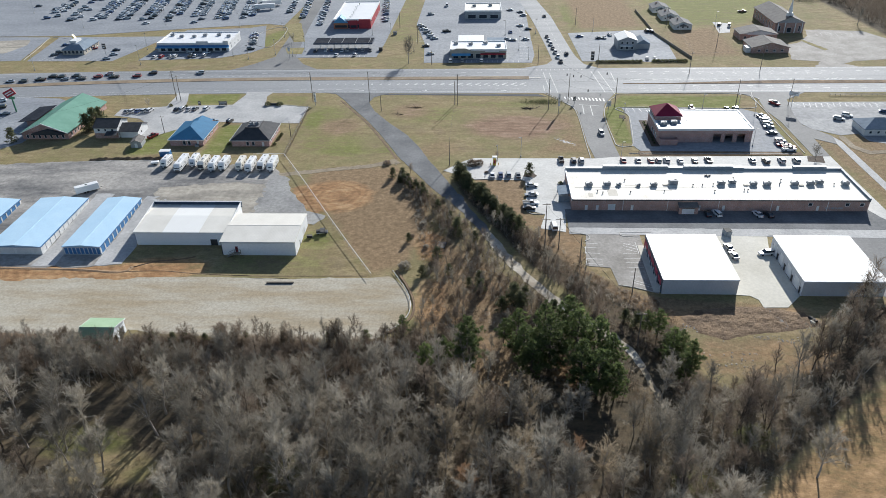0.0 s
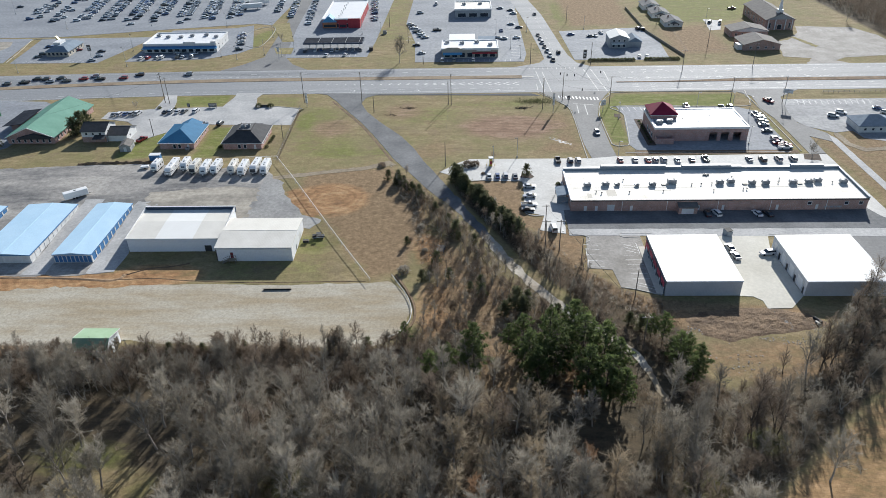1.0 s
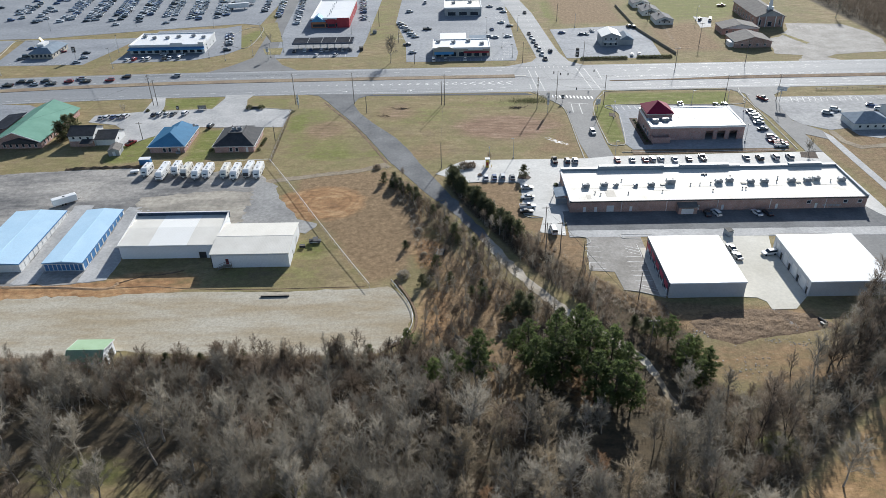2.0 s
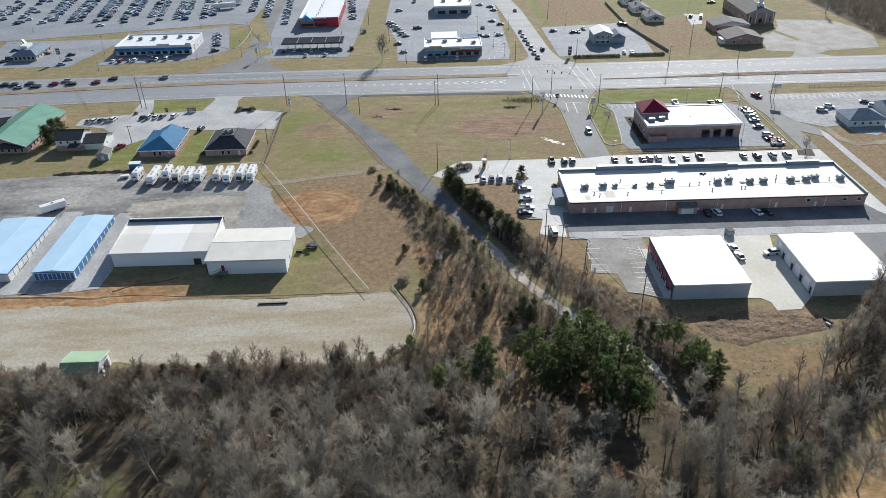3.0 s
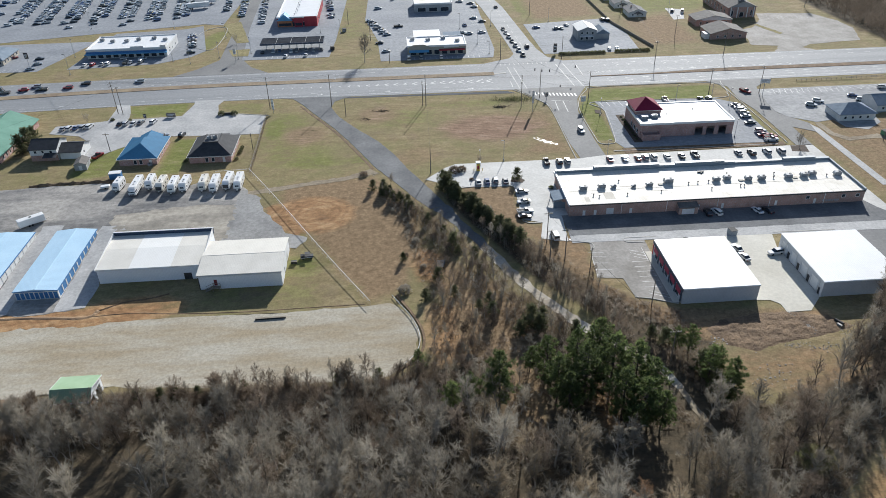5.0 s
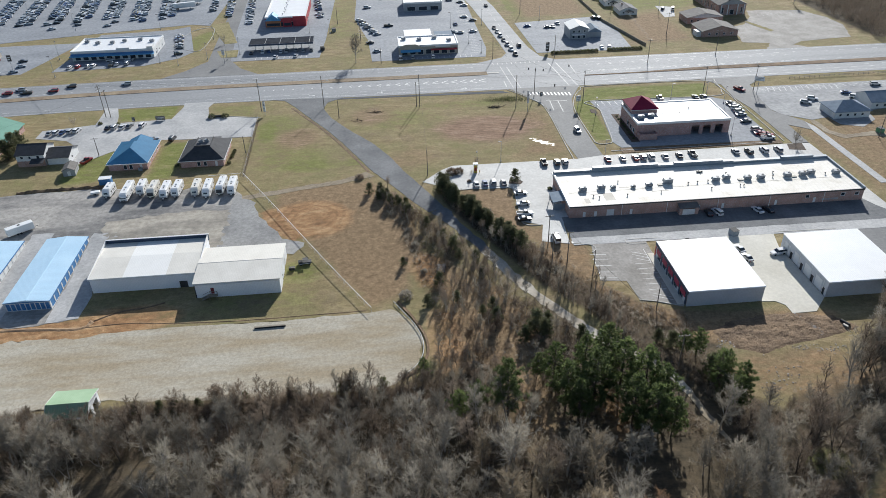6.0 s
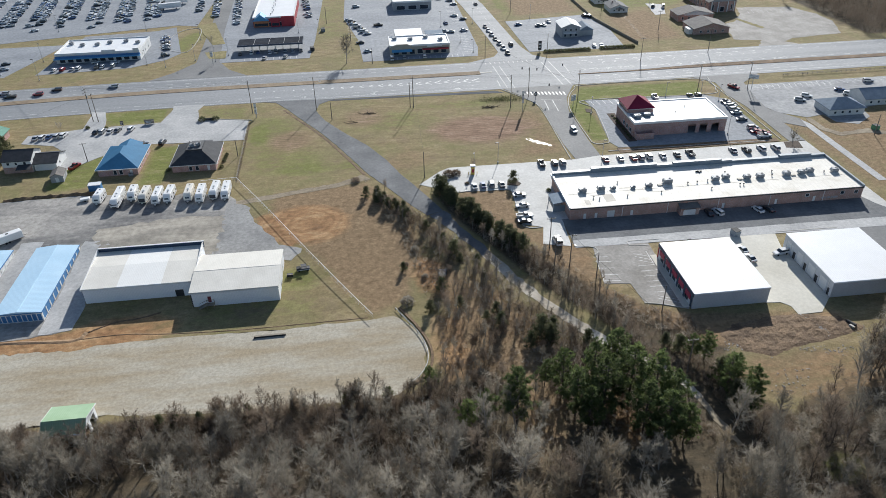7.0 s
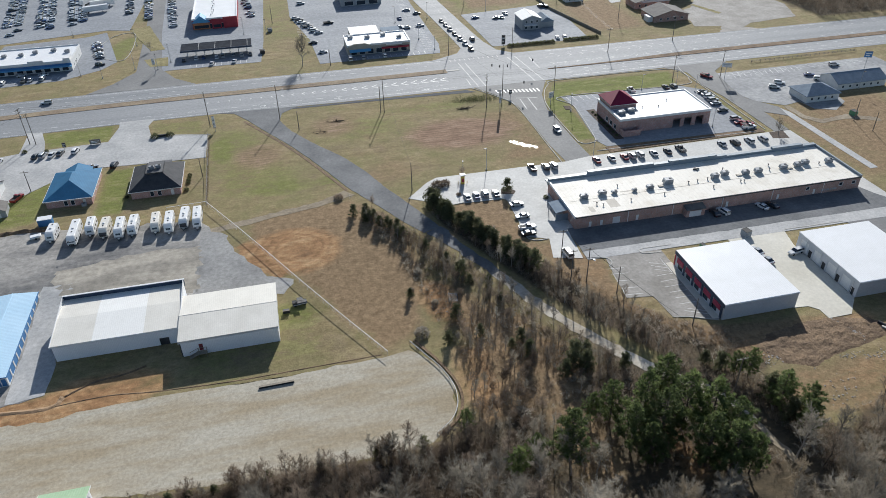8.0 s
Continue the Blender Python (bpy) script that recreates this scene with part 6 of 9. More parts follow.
def hip_house(x0, x1, y0, y1, roof, wall, rise, flat, label, lip=0.6):
    zb = gz((x0 + x1) / 2, (y0 + y1) / 2)
    e = root("office_house", x0, y0, zb, 0, label, "house")
    w, d = x1 - x0, y1 - y0
    walls(e, 0, w, 0, d, 2.8, wall, [("S", w * 0.38, w * 0.38 + 1.3, 0.3, 2.2, "window"), ("S", w * 0.53, w * 0.53 + 1.3, 0.3, 2.2, "window"), ("S", w * 0.8, w * 0.8 + 1, 0, 2.1, "white_door")] + row("E", 2, d - 2, 4, 1.2, 0.8, 2.1, "window") + row("N", 1, w - 1, 3, 1.4, 0.6, 2.2, "window"))
    hip_roof(e, 0, w, 0, d, 2.9, rise, roof, lip, flat)
    part("gutter", boxes((-lip - 0.1, w + lip + 0.1, -lip - 0.12, -lip, 2.7, 2.9), (w + lip, w + lip + 0.12, -lip, d + lip, 2.7, 2.9), (-lip - 0.12, -lip, -lip, d + lip, 2.7, 2.9)), "trim_white", e)
    return e, w, d


def offices():
    e, w, d = hip_house(-131.4, -117.0, 282.0, 302.4, "roof_blue", "brick_red", 3.3, 0.0, "brick office with a bright blue metal hipped roof")
    part("porch_roof", prism(bmesh.new(), [(2.6, 2.9), (w / 2, 5.0), (w - 2.6, 2.9)], "y", d - 5, d + 2.4), "roof_blue", e)
    part("porch_post", boxes((3, 3.25, d + 1.9, d + 2.15, 0, 2.9)), "trim_white", e)
    part("porch_post", boxes((w - 3.25, w - 3, d + 1.9, d + 2.15, 0, 2.9)), "trim_white", e)
    rooftop = root("air_conditioner", -119.5, 281.0, None, 0, "grey air conditioner behind the brick office", "air conditioner")
    part("cabinet", boxes((-0.8, 0.8, -0.5, 0.5, 0, 1.1), bevel=0.06), "hvac_metal", rooftop)
    part("fan", rod(bmesh.new(), (0, 0, 1.1), (0, 0, 1.18), 0.4, 0.4, 10), "trim_dark", rooftop)
    e, w, d = hip_house(-104.3, -88.2, 281.2, 299.8, "shingle_dark", "brick_red", 3.2, 6.0, "brick office with a dark shingled roof and sunken top")
    part("roof_well", boxes((5.2, w - 5.2, 5.5, d - 5.0, 6.05, 6.16)), "shingle_grey", e)
    part("well_rim", boxes((5.0, w - 5.0, 5.2, 5.4, 6.0, 6.6), (5.0, 5.2, 5.4, d - 5, 6.0, 6.5), (w - 5.2, w - 5.0, 5.4, d - 5, 6.0, 6.5)), "shingle_dark", e)
    part("porch", boxes((4, w - 4, d + 0.6, d + 3.2, 2.6, 2.9)), "shingle_grey", e)
    for s, yy in ((7.0, 9.2), (9.2, 9.6)):
        rooftop_unit(-104.3 + s, 281.2 + yy, 6.16, 1.6, 1.3, 1.1)
    # gabled hall with a green roof
    zb = 0
    e = root("green_roofed_hall", -200.4, 289.2, zb, 0, "red brick restaurant with a long green metal gabled roof", "building")
    w, d = 20.6, 38.0
    walls(e, 0, w, 0, d, 3.1, "brick_red", row("S", 1, w - 1, 7, 1.2, 0.5, 2.1, "window") + row("E", 2, 20, 6, 1.3, 0.5, 2.3, "window"))
    gable_roof(e, 0, w, 0, d, 3.2, 4.2, "y", "roof_green", 0.7, "brick_red")
    part("barge_board", prism(bmesh.new(), [(-0.7, 2.75), (w / 2, 7.25), (w + 0.7, 2.75), (w + 0.7, 3.1), (w / 2, 7.62), (-0.7, 3.1)], "y", -0.85, -0.7), "trim_white", e)
    part("low_gable", prism(bmesh.new(), [(5.0, 2.6), (w - 1.0, 2.6), (w - 1, 3.0), ((w + 4) / 2, 4.9), (5, 3.0)], "y", -1.6, -0.02), "shingle_dark", e)
    part("side_wing", boxes((-7, 0.0, 16, 30, -0.3, 2.8)), "brick_red", e)
    part("wing_roof", prism(bmesh.new(), [(-8.6, 3.0), (0, 3.9), (0, 4.1), (-8.6, 3.2)], "y", 12.4, 31.6), "deck_dark", e, "flat dark roof of the side wing")
    # two-storey white house with its garage
    e = root("white_house", -168.0, 290.2, 0, 0, "white two-storey house with a black shingled roof", "house")
    walls(e, 0, 10.4, 0, 10.8, 4.9, "siding_white", [("S", 1.5, 2.7, 3.2, 4.4, "window"), ("S", 4.5, 5.5, 3.2, 4.4, "window"), ("S", 7.5, 8.7, 3.2, 4.4, "window"), ("S", 2, 3, 0.8, 2, "window"), ("S", 5, 6, 0, 2.1, "door")] + row("E", 1, 9, 2, 1.1, 3.2, 4.4, "window"))
    gable_roof(e, 0, 10.4, 0, 10.8, 4.9, 2.3, "x", "shingle_dark", 0.4, "siding_white")
    part("porch_roof", prism(bmesh.new(), [(-3.2, 2.5), (0, 3.2), (0, 3.35), (-3.2, 2.62)], "x", 5.6, 10.8), "shingle_dark", e)
    part("stone_base", boxes((-0.06, 10.46, -0.06, -0.005, -0.3, 2.4)), "brick_brown", e)
    e = root("garage", -157.2, 291.0, 0, 0, "white garage with a black shingled roof", "garage")
    walls(e, 0, 8.2, 0, 10.4, 2.9, "siding_white", [("N", 1, 4, 0, 2.4, "roll"), ("E", 3, 4.2, 1, 2.1, "window")])
    gable_roof(e, 0, 8.2, 0, 10.4, 2.9, 1.9, "x", "shingle_dark", 0.4, "siding_white")
    e = root("garden_shed", -147.6, 279.4, None, 8, "grey timber garden shed with a shingled roof", "shed")
    walls(e, 0, 4.4, 0, 6.4, 2.3, "siding_grey", [("S", 1.6, 2.8, 0, 2.0, "white_door")], -0.2, 0.12)
    gable_roof(e, 0, 4.4, 0, 6.4, 2.3, 1.1, "y", "shingle_brown", 0.25, "siding_grey")
    # open shed with a pale green roof at the wood's edge
    e = root("green_shed", -107.4, 148.6, gz(-104, 150), 0, "tall open shed with a pale green metal roof", "shed")
    walls(e, 0, 9.0, 0, 8.6, 3.6, "wall_white_sheet", [("E", 1, 3.8, 0, 3.0, "bay"), ("E", 4.8, 7.6, 0, 3.0, "bay"), ("S", 2.5, 6.3, 0, 3, "bay")])
    # long shallow slope to the yard, short steep slope to the wood
    part("roof", prism(bmesh.new(), [(9.1, 4.0), (3.0, 5.5), (3.0, 5.66), (9.1, 4.16)], "x", -0.4, 9.4), "roof_green_pale", e, "sunlit pale green sheet")
    part("roof", prism(bmesh.new(), [(-0.5, 2.6), (2.99, 5.5), (2.99, 5.66), (-0.5, 2.76)], "x", -0.4, 9.4), "roof_green_pale", e)
    for xx in (0.0, 8.8):
        part("gable", prism(bmesh.new(), [(0.0, 3.0), (8.6, 3.6), (8.6, 4.1), (3.0, 5.48)], "x", xx, xx + 0.2), "wall_white_sheet", e)
        part("barge_board", prism(bmesh.new(), [(9.1, 3.9), (3.0, 5.4), (-0.5, 2.5), (-0.5, 2.8), (3.0, 5.7), (9.1, 4.2)], "x", xx - 0.45 if xx == 0 else xx + 0.61, xx - 0.41 if xx == 0 else xx + 0.65), "trim_white", e)


# far shops, church and houses
def far_buildings():
    def shop(name, label, x0, x1, y0, y1, h, wall, n, roof="roof_membrane", fascia=None, units=4):
        e = root(name, x0, y0, 0, 0, label, "building")
        w, d = x1 - x0, y1 - y0
        walls(e, 0, w, 0, d, h - 0.2, wall, row("S", 1, w - 1, n, (w - 2) / n * 0.72, 0.3, 2.9, "shop") + row("E", 2, d - 2, 3, 1.2, 0.8, 2.2, "window"), th=0.3)
        flat_roof(e, 0, w, 0, d, h, roof, 0.0)
        parapet(e, "SNWE", 0, w, 0, d, h - 0.5, h + 0.5, "trim_white", 0.3)
        if fascia:
            part("fascia", boxes((-0.3, w + 0.3, -0.6, -0.17, 3.0, 3.9)), fascia, e)
        rnd = random.Random(int(x0 * 7 + y0))
        for i in range(units):
            rooftop_unit(x0 + w * (i + 0.5) / units + rnd.uniform(-1, 1), y0 + d * rnd.uniform(0.35, 0.75), h, 2.2, 1.8, 1.3)
        return e, w, d
    e, w, d = shop("shop_block", "white-roofed shop block with a blue canopy", -190.5, -147.5, 421.5, 446, 4.8, "siding_white", 10, "roof_white", "paint_blue", 6)
    part("canopy", boxes((-0.5, w + 0.5, -2.8, -0.6, 2.8, 3.1)), "awning_blue", e)
    part("raised_parapet", boxes((24, 31, -0.4, 0.2, 4.5, 6.2)), "siding_white", e)
    part("raised_parapet", boxes((w - 3, w, -0.4, 5, 4.5, 6.4)), "siding_white", e)
    e, w, d = shop("pharmacy", "tan shop building with a white roof and blue corner", -15.4, 16.2, 404.2, 421, 4.9, "siding_tan", 7, "roof_white", None, 4)
    part("corner_gable", prism(bmesh.new(), [(0.5, 3.0), (0.5, 4.9), (3.5, 6.0), (9, 6.0), (11.8, 4.9), (11.8, 3.0)], "y", -0.9, -0.18), "siding_tan", e)
    part("blue_awning", prism(bmesh.new(), [(-2.2, 2.3), (-0.95, 3.3), (-0.95, 2.9), (-2.2, 2.2)], "x", 0.8, 11.5), "awning_blue", e)
    part("sign_bars", boxes((19.5, 27.5, -0.5, -0.18, 3.9, 4.6)), "trim_white", e)
    part("red_awning", boxes((17, 31, -1.6, -0.2, 2.6, 3.2)), "paint_red", e)
    part("back_wing", boxes((4, 19, 16.95, 32, -0.3, 4.4)), "siding_tan", e)
    part("back_roof", boxes((3.9, 19.1, 17.2, 32.1, 4.4, 4.6)), "roof_white", e)
    part("back_shelter", boxes((21, 31, 24, 31, 3.0, 3.4)), "shingle_blue", e)
    for px, py in ((21.3, 24.3), (30.5, 24.3), (21.3, 30.5), (30.5, 30.5)):
        part("shelter_post", boxes((px, px + 0.25, py, py + 0.25, 0, 3.0)), "trim_white", e)
    shop("store", "grey block-walled store with a pale roof", -8.6, 15.6, 492.5, 514, 5.2, "siding_grey", 3, "roof_membrane", None, 2)
    e, w, d = shop("red_cafe", "white-roofed red restaurant with a blue gabled porch", -93.2, -69, 470.5, 520, 5.6, "paint_red", 4, "roof_white", None, 0)
    part("porch_gable", prism(bmesh.new(), [(0.0, 4.2), (9.5, 4.2), (4.75, 8.0)], "y", -2.0, 5.0), "awning_blue", e, "bright blue gable")
    part("orange_panel", boxes((0.3, 9.2, -0.4, -0.2, 0.3, 4.2)), "paint_orange", e)
    part("front_window", boxes((0.9, 8.6, -0.45, -0.4, 0.8, 2.4), (11, 15, -0.65, -0.6, 0.8, 2.4)), "glass_dark", e)
    part("red_panel", boxes((10.5, 15.5, -0.6, -0.2, 0.0, 5.4), (16.6, w, -0.5, -0.2, 0, 6.1)), "paint_red", e)
    for i in range(9):
        vent(-83 + (i % 3) * 0.6, 476 + i * 4.4, 5.6, 0.9)
    # long canopy with pumps
    e = root("fuel_canopy", -95, 423.5, 0, 0, "long dark canopy on posts over parked cars", "canopy")
    part("deck", boxes((-1.5, 33, -1.5, 9.5, 3.7, 4.3)), "deck_dark", e, "dark tarred deck")
    part("rim", boxes((-1.7, 33.2, -1.7, -1.52, 3.5, 4.4), (-1.7, 33.2, 9.52, 9.7, 3.5, 4.4), (-1.7, -1.52, -1.5, 9.5, 3.5, 4.4), (33.02, 33.2, -1.5, 9.5, 3.5, 4.4)), "metal_navy", e)
    for i in range(8):
        part("post", boxes((0.8 + i * 4.2, 1.2 + i * 4.2, 3.8, 4.2, 0, 3.75)), "trim_white", e)
    for i in range(4):
        part("deck_beam", boxes((7 + i * 8.0, 7.16 + i * 8.0, -1.5, 9.5, 4.3, 4.42)), "siding_grey", e)
    # diner with a steep roof
    e = root("diner", -246.2, 416.0, 0, 0, "small diner with dark roof and white rooftop box", "building")
    walls(e, 0, 13, 0, 20, 3.0, "siding_tan", row("S", 0.5, 12.5, 5, 1.7, 0.7, 2.6, "shop") + row("E", 1, 19, 5, 1.7, 0.7, 2.4, "window"))
    hip_roof(e, 0, 13, 0, 20, 3.0, 2.4, "shingle_blue", 0.6, 6.0)
    part("roof_box", boxes((2.5, 6.5, 6, 13, 5.3, 6.7)), "trim_white", e)
    part("roof_peak", prism(bmesh.new(), [(1.2, 5.3), (3.2, 5.3), (1.0, 8.4)], "y", 13, 15), "paint_yellow", e)
    # two-storey grey house
    e = root("grey_house", 80.6, 418.4, 0, 0, "grey two-storey house with a white metal roof", "house")
    walls(e, 0, 10.5, 0, 13, 5.8, "siding_grey", row("S", 0.8, 9.8, 3, 1.3, 3.6, 5.0, "window") + row("S", 0.8, 9.8, 3, 1.5, 0.5, 2.4, "window"))
    gable_roof(e, 0, 10.5, 0, 13, 5.8, 1.9, "y", "roof_white_sheet", 0.5, "siding_grey")
    part("east_wing", boxes((10.55, 18.6, 2.0, 12, -0.3, 3.2)), "siding_grey", e)
    part("wing_roof", prism(bmesh.new(), [(10.3, 3.1), (14.6, 5.6), (19, 3.1)], "y", 1.6, 12.4), "shingle_blue", e)
    part("porch", boxes((1, 8, -2.2, -0.02, 2.7, 3.0)), "siding_white", e)
    # church, hall and annex
    e = root("church", 180.8, 452.5, 0, 0, "brown brick church with a grey roof and white steeple", "church")
    walls(e, 0, 17, 0, 40, 6.2, "brick_brown", [("S", 7.2, 9.8, 0.3, 3.2, "shop"), ("S", 2, 3.2, 1, 4.4, "window"), ("S", 13.8, 15, 1, 4.4, "window")] + row("W", 3, 38, 7, 1.3, 1.2, 4.6, "window"))
    gable_roof(e, 0, 17, 0, 40, 6.2, 3.6, "y", "shingle_brown", 0.7, "siding_grey")
    for px in (1.2, 5.4, 11.4, 15.5):
        part("column", boxes((px, px + 0.45, -0.6, -0.15, 0, 6.2)), "trim_white", e)
    part("steeple_base", boxes((7, 10, 2.2, 5.2, 8.6, 11.4)), "trim_white", e)
    part("steeple_lantern", boxes((7.6, 9.4, 2.8, 4.6, 11.4, 13.4)), "trim_white", e)
    part("spire", rod(bmesh.new(), (8.5, 3.7, 13.4), (8.5, 3.7, 20), 1.1, 0.03, 8), "trim_white", e, "white spire")
    e = root("church_hall", 155.5, 437.5, 0, 0, "brown brick hall with a grey gabled roof", "building")
    walls(e, 0, 21.5, 0, 12.5, 3.6, "brick_brown", row("S", 1, 20, 5, 1.3, 0.9, 2.4, "window"))
    gable_roof(e, 0, 21.5, 0, 12.5, 3.6, 2.3, "y", "shingle_brown", 0.5, "siding_white")
    part("white_gable", prism(bmesh.new(), [(3, 3.4), (21.9, 3.4), (12, 5.2)], "y", -0.62, -0.5), "siding_white", e)
    e = root("church_annex", 154.0, 411.0, 0, 0, "brown brick annex with a grey gabled roof", "building")
    walls(e, 0, 20.5, 0, 15.5, 3.3, "brick_brown", row("S", 2, 19, 4, 1.3, 0.9, 2.2, "window"))
    gable_roof(e, 0, 20.5, 0, 15.5, 3.3, 2.7, "y", "shingle_brown", 0.6, "brick_brown")
    part("bay", boxes((-2.6, -0.02, 1.5, 7, -0.2, 2.8)), "siding_white", e)
    # three small homes beyond the field
    for i, (hx, hy) in enumerate(((122.5, 462), (119.5, 484), (118, 505))):
        e = root("cottage", hx, hy, 0, 0, "small pale cottage with a grey roof", "house", "cottages beyond the field")
        walls(e, 0, 11, 0, 13, 2.9, "siding_white", row("S", 1, 10, 3, 1.1, 0.9, 2.1, "window"))
        gable_roof(e, 0, 11, 0, 13, 2.9, 1.9, "y", "shingle_grey", 0.5, "siding_white")
        part("chimney", boxes((3.2, 4.0, 8, 8.8, 3.6, 5.4)), "brick_brown", e)
        part("porch_roof", prism(bmesh.new(), [(3, 2.5), (8, 2.5), (5.5, 3.6)], "y", -2.2, -0.3), "shingle_grey", e)
    # grey offices to the east
    e = root("grey_office", 163.2, 292.2, 0, 0, "white office with a slate-blue hipped roof", "building")
    walls(e, 0, 15.5, 0, 11.5, 3.1, "siding_white", row("S", 1, 14, 4, 1.2, 0.9, 2.1, "window") + [("E", 4, 5, 0, 2.1, "door")])
    hip_roof(e, 0, 15.5, 0, 11.5, 3.1, 2.9, "shingle_blue", 0.6)
    e = root("grey_office", 184.5, 300.5, 0, 0, "white office with a slate-blue gabled roof", "building")
    walls(e, 0, 24, 0, 12, 3.1, "siding_white", row("S", 1, 22, 6, 1.2, 0.9, 2.1, "window"))
    gable_roof(e, 0, 24, 0, 12, 3.1, 2.6, "x", "shingle_blue", 0.5, "siding_white")


# ---- vehicles ----
CARS = {}


def hull(bm, rows):
    """A closed body through cross rows of (x, half width low, z low, half width mid, z mid, half width high, z high)."""
    rings = []
    for x, a, za, b, zb, c, zc in rows:
        rings.append([bm.verts.new((x, y, z)) for y, z in ((-a, za), (-b, zb), (-c, zc), (c, zc), (b, zb), (a, za))])
    for p, q in zip(rings, rings[1:]):
        for i in range(6):
            j = (i + 1) % 6
            bm.faces.new((p[i], p[j], q[j], q[i]))
    bm.faces.new(rings[0][::-1])
    bm.faces.new(rings[-1])
    bmesh.ops.recalc_face_normals(bm, faces=bm.faces)
    return bm


def cabin(bm, x0, x1, t0, t1, w0, w1, z0, z1):
    v = [bm.verts.new(p) for p in ((x0, -w0, z0), (x1, -w0, z0), (x1, w0, z0), (x0, w0, z0), (t0, -w1, z1), (t1, -w1, z1), (t1, w1, z1), (t0, w1, z1))]
    for f in ((0, 1, 5, 4), (1, 2, 6, 5), (2, 3, 7, 6), (3, 0, 4, 7), (4, 5, 6, 7), (3, 2, 1, 0)):
        bm.faces.new([v[i] for i in f])
    return bm


CAR_SIZES = {"sedan": (4.75, 0.91, 0.92, 1.45), "suv": (4.8, 0.95, 1.08, 1.74), "pickup": (5.7, 0.98, 1.1, 1.85), "van": (5.3, 1.0, 1.15, 2.1)}
CAR_WORDS = {"sedan": "saloon car", "suv": "sport utility car", "pickup": "pickup truck", "van": "van"}


def car(kind, colour, fine):
    """A parked car: body, cabin of dark glass, roof, four wheels, and lamps on those near by."""
    key = (kind, colour, fine)
    if key in CARS:
        return CARS[key]
    L, W, zb, zt = CAR_SIZES[kind]
    e = tagged(new("pickup_truck" if kind == "pickup" else "van" if kind == "van" else "car"), colour + " " + CAR_WORDS[kind] + " standing on the pavement", "truck" if kind == "pickup" else "car", "cars")
    h, paint = L / 2, "car_" + colour
    hood = zb - (0.1 if kind != "van" else 0.02)
    bm = hull(bmesh.new(), [(-h, W * 0.82, 0.35, W * 0.9, 0.6, W * 0.8, zb - 0.06), (-h + 0.25, W * 0.96, 0.28, W, 0.6, W * 0.9, zb), (-h * 0.2, W * 0.97, 0.25, W, 0.62, W * 0.92, zb), (h * 0.35, W * 0.97, 0.25, W, 0.62, W * 0.9, zb), (h * 0.45, W * 0.96, 0.27, W, 0.6, W * 0.86, hood), (h - 0.3, W * 0.94, 0.3, W * 0.96, 0.55, W * 0.8, hood - 0.06), (h, W * 0.78, 0.36, W * 0.84, 0.52, W * 0.7, hood - 0.16)])
    part("body", bm, paint, e)
    if kind == "sedan":
        c = (-h * 0.78, h * 0.42, -h * 0.42, h * 0.08)
    elif kind == "suv":
        c = (-h * 0.97, h * 0.42, -h * 0.86, h * 0.14)
    elif kind == "pickup":
        c = (-h * 0.12, h * 0.46, -h * 0.06, h * 0.24)
    else:
        c = (-h * 0.98, h * 0.72, -h * 0.95, h * 0.42)
    part("glasshouse", cabin(bmesh.new(), *c, W * 0.9, W * 0.74, zb - 0.02, zt - 0.05), "glass_dark", e, "dark window glass")
    part("roof", cabin(bmesh.new(), c[2] - 0.08, c[3] + 0.05, c[2] + 0.05, c[3] - 0.08, W * 0.77, W * 0.68, zt - 0.07, zt), paint, e)
    if kind == "pickup":
        part("bed", boxes((-h + 0.12, -h * 0.16, -W * 0.78, W * 0.78, zb - 0.01, zb + 0.02)), "rubber_black", e, "dark load bed")
        part("bed_rail", boxes((-h + 0.05, -h * 0.13, W * 0.8, W * 0.92, zb - 0.05, zb + 0.12), (-h + 0.05, -h * 0.13, -W * 0.92, -W * 0.8, zb - 0.05, zb + 0.12), (-h + 0.03, -h + 0.12, -W * 0.8, W * 0.8, zb - 0.05, zb + 0.12)), paint, e)
    wheel = None
    for sx in (-h * 0.6, h * 0.62):
        for sy in (-W + 0.1, W - 0.1):
            if wheel is None:
                wheel = part("wheel", rod(bmesh.new(), (0, -0.12, 0), (0, 0.12, 0), 0.34, 0.34, 12), "tyre", e)
                wheel.matrix_basis = pose(sx, sy, 0.33)
            else:
                twin(wheel, e, pose(sx, sy, 0.33))
    if fine:
        for sy in (-1, 1):
            y0, y1 = sorted((sy * W * 0.5, sy * W * 0.76))
            part("headlight", boxes((h - 0.2, h - 0.03, y0, y1, hood - 0.34, hood - 0.2)), "lamp_clear", e)
            part("taillight", boxes((-h - 0.02, -h + 0.1, y0, y1, zb - 0.36, zb - 0.16)), "lamp_red", e)
            part("mirror", boxes((h * 0.3, h * 0.36, *sorted((sy * W * 0.95, sy * (W + 0.14))), zb - 0.02, zb + 0.12)), paint, e)
    CARS[key] = e
    return e


def pave_lift(x, y):
    """How far the paving under a place stands above the ground."""
    up = max([lift for pts, lift in PAVED if in_poly(x, y, pts)] or [0.0])
    return max(up, 0.06) if south(x) < y < north(x) else up


def cars(rows, lift=0.1, fine=True):
    for x, y, turn, kind, colour in rows:
        put_thing(car(kind, colour, fine), USED, x, y, 1.0, turn, gz(x, y) + pave_lift(x, y))


FAR = []


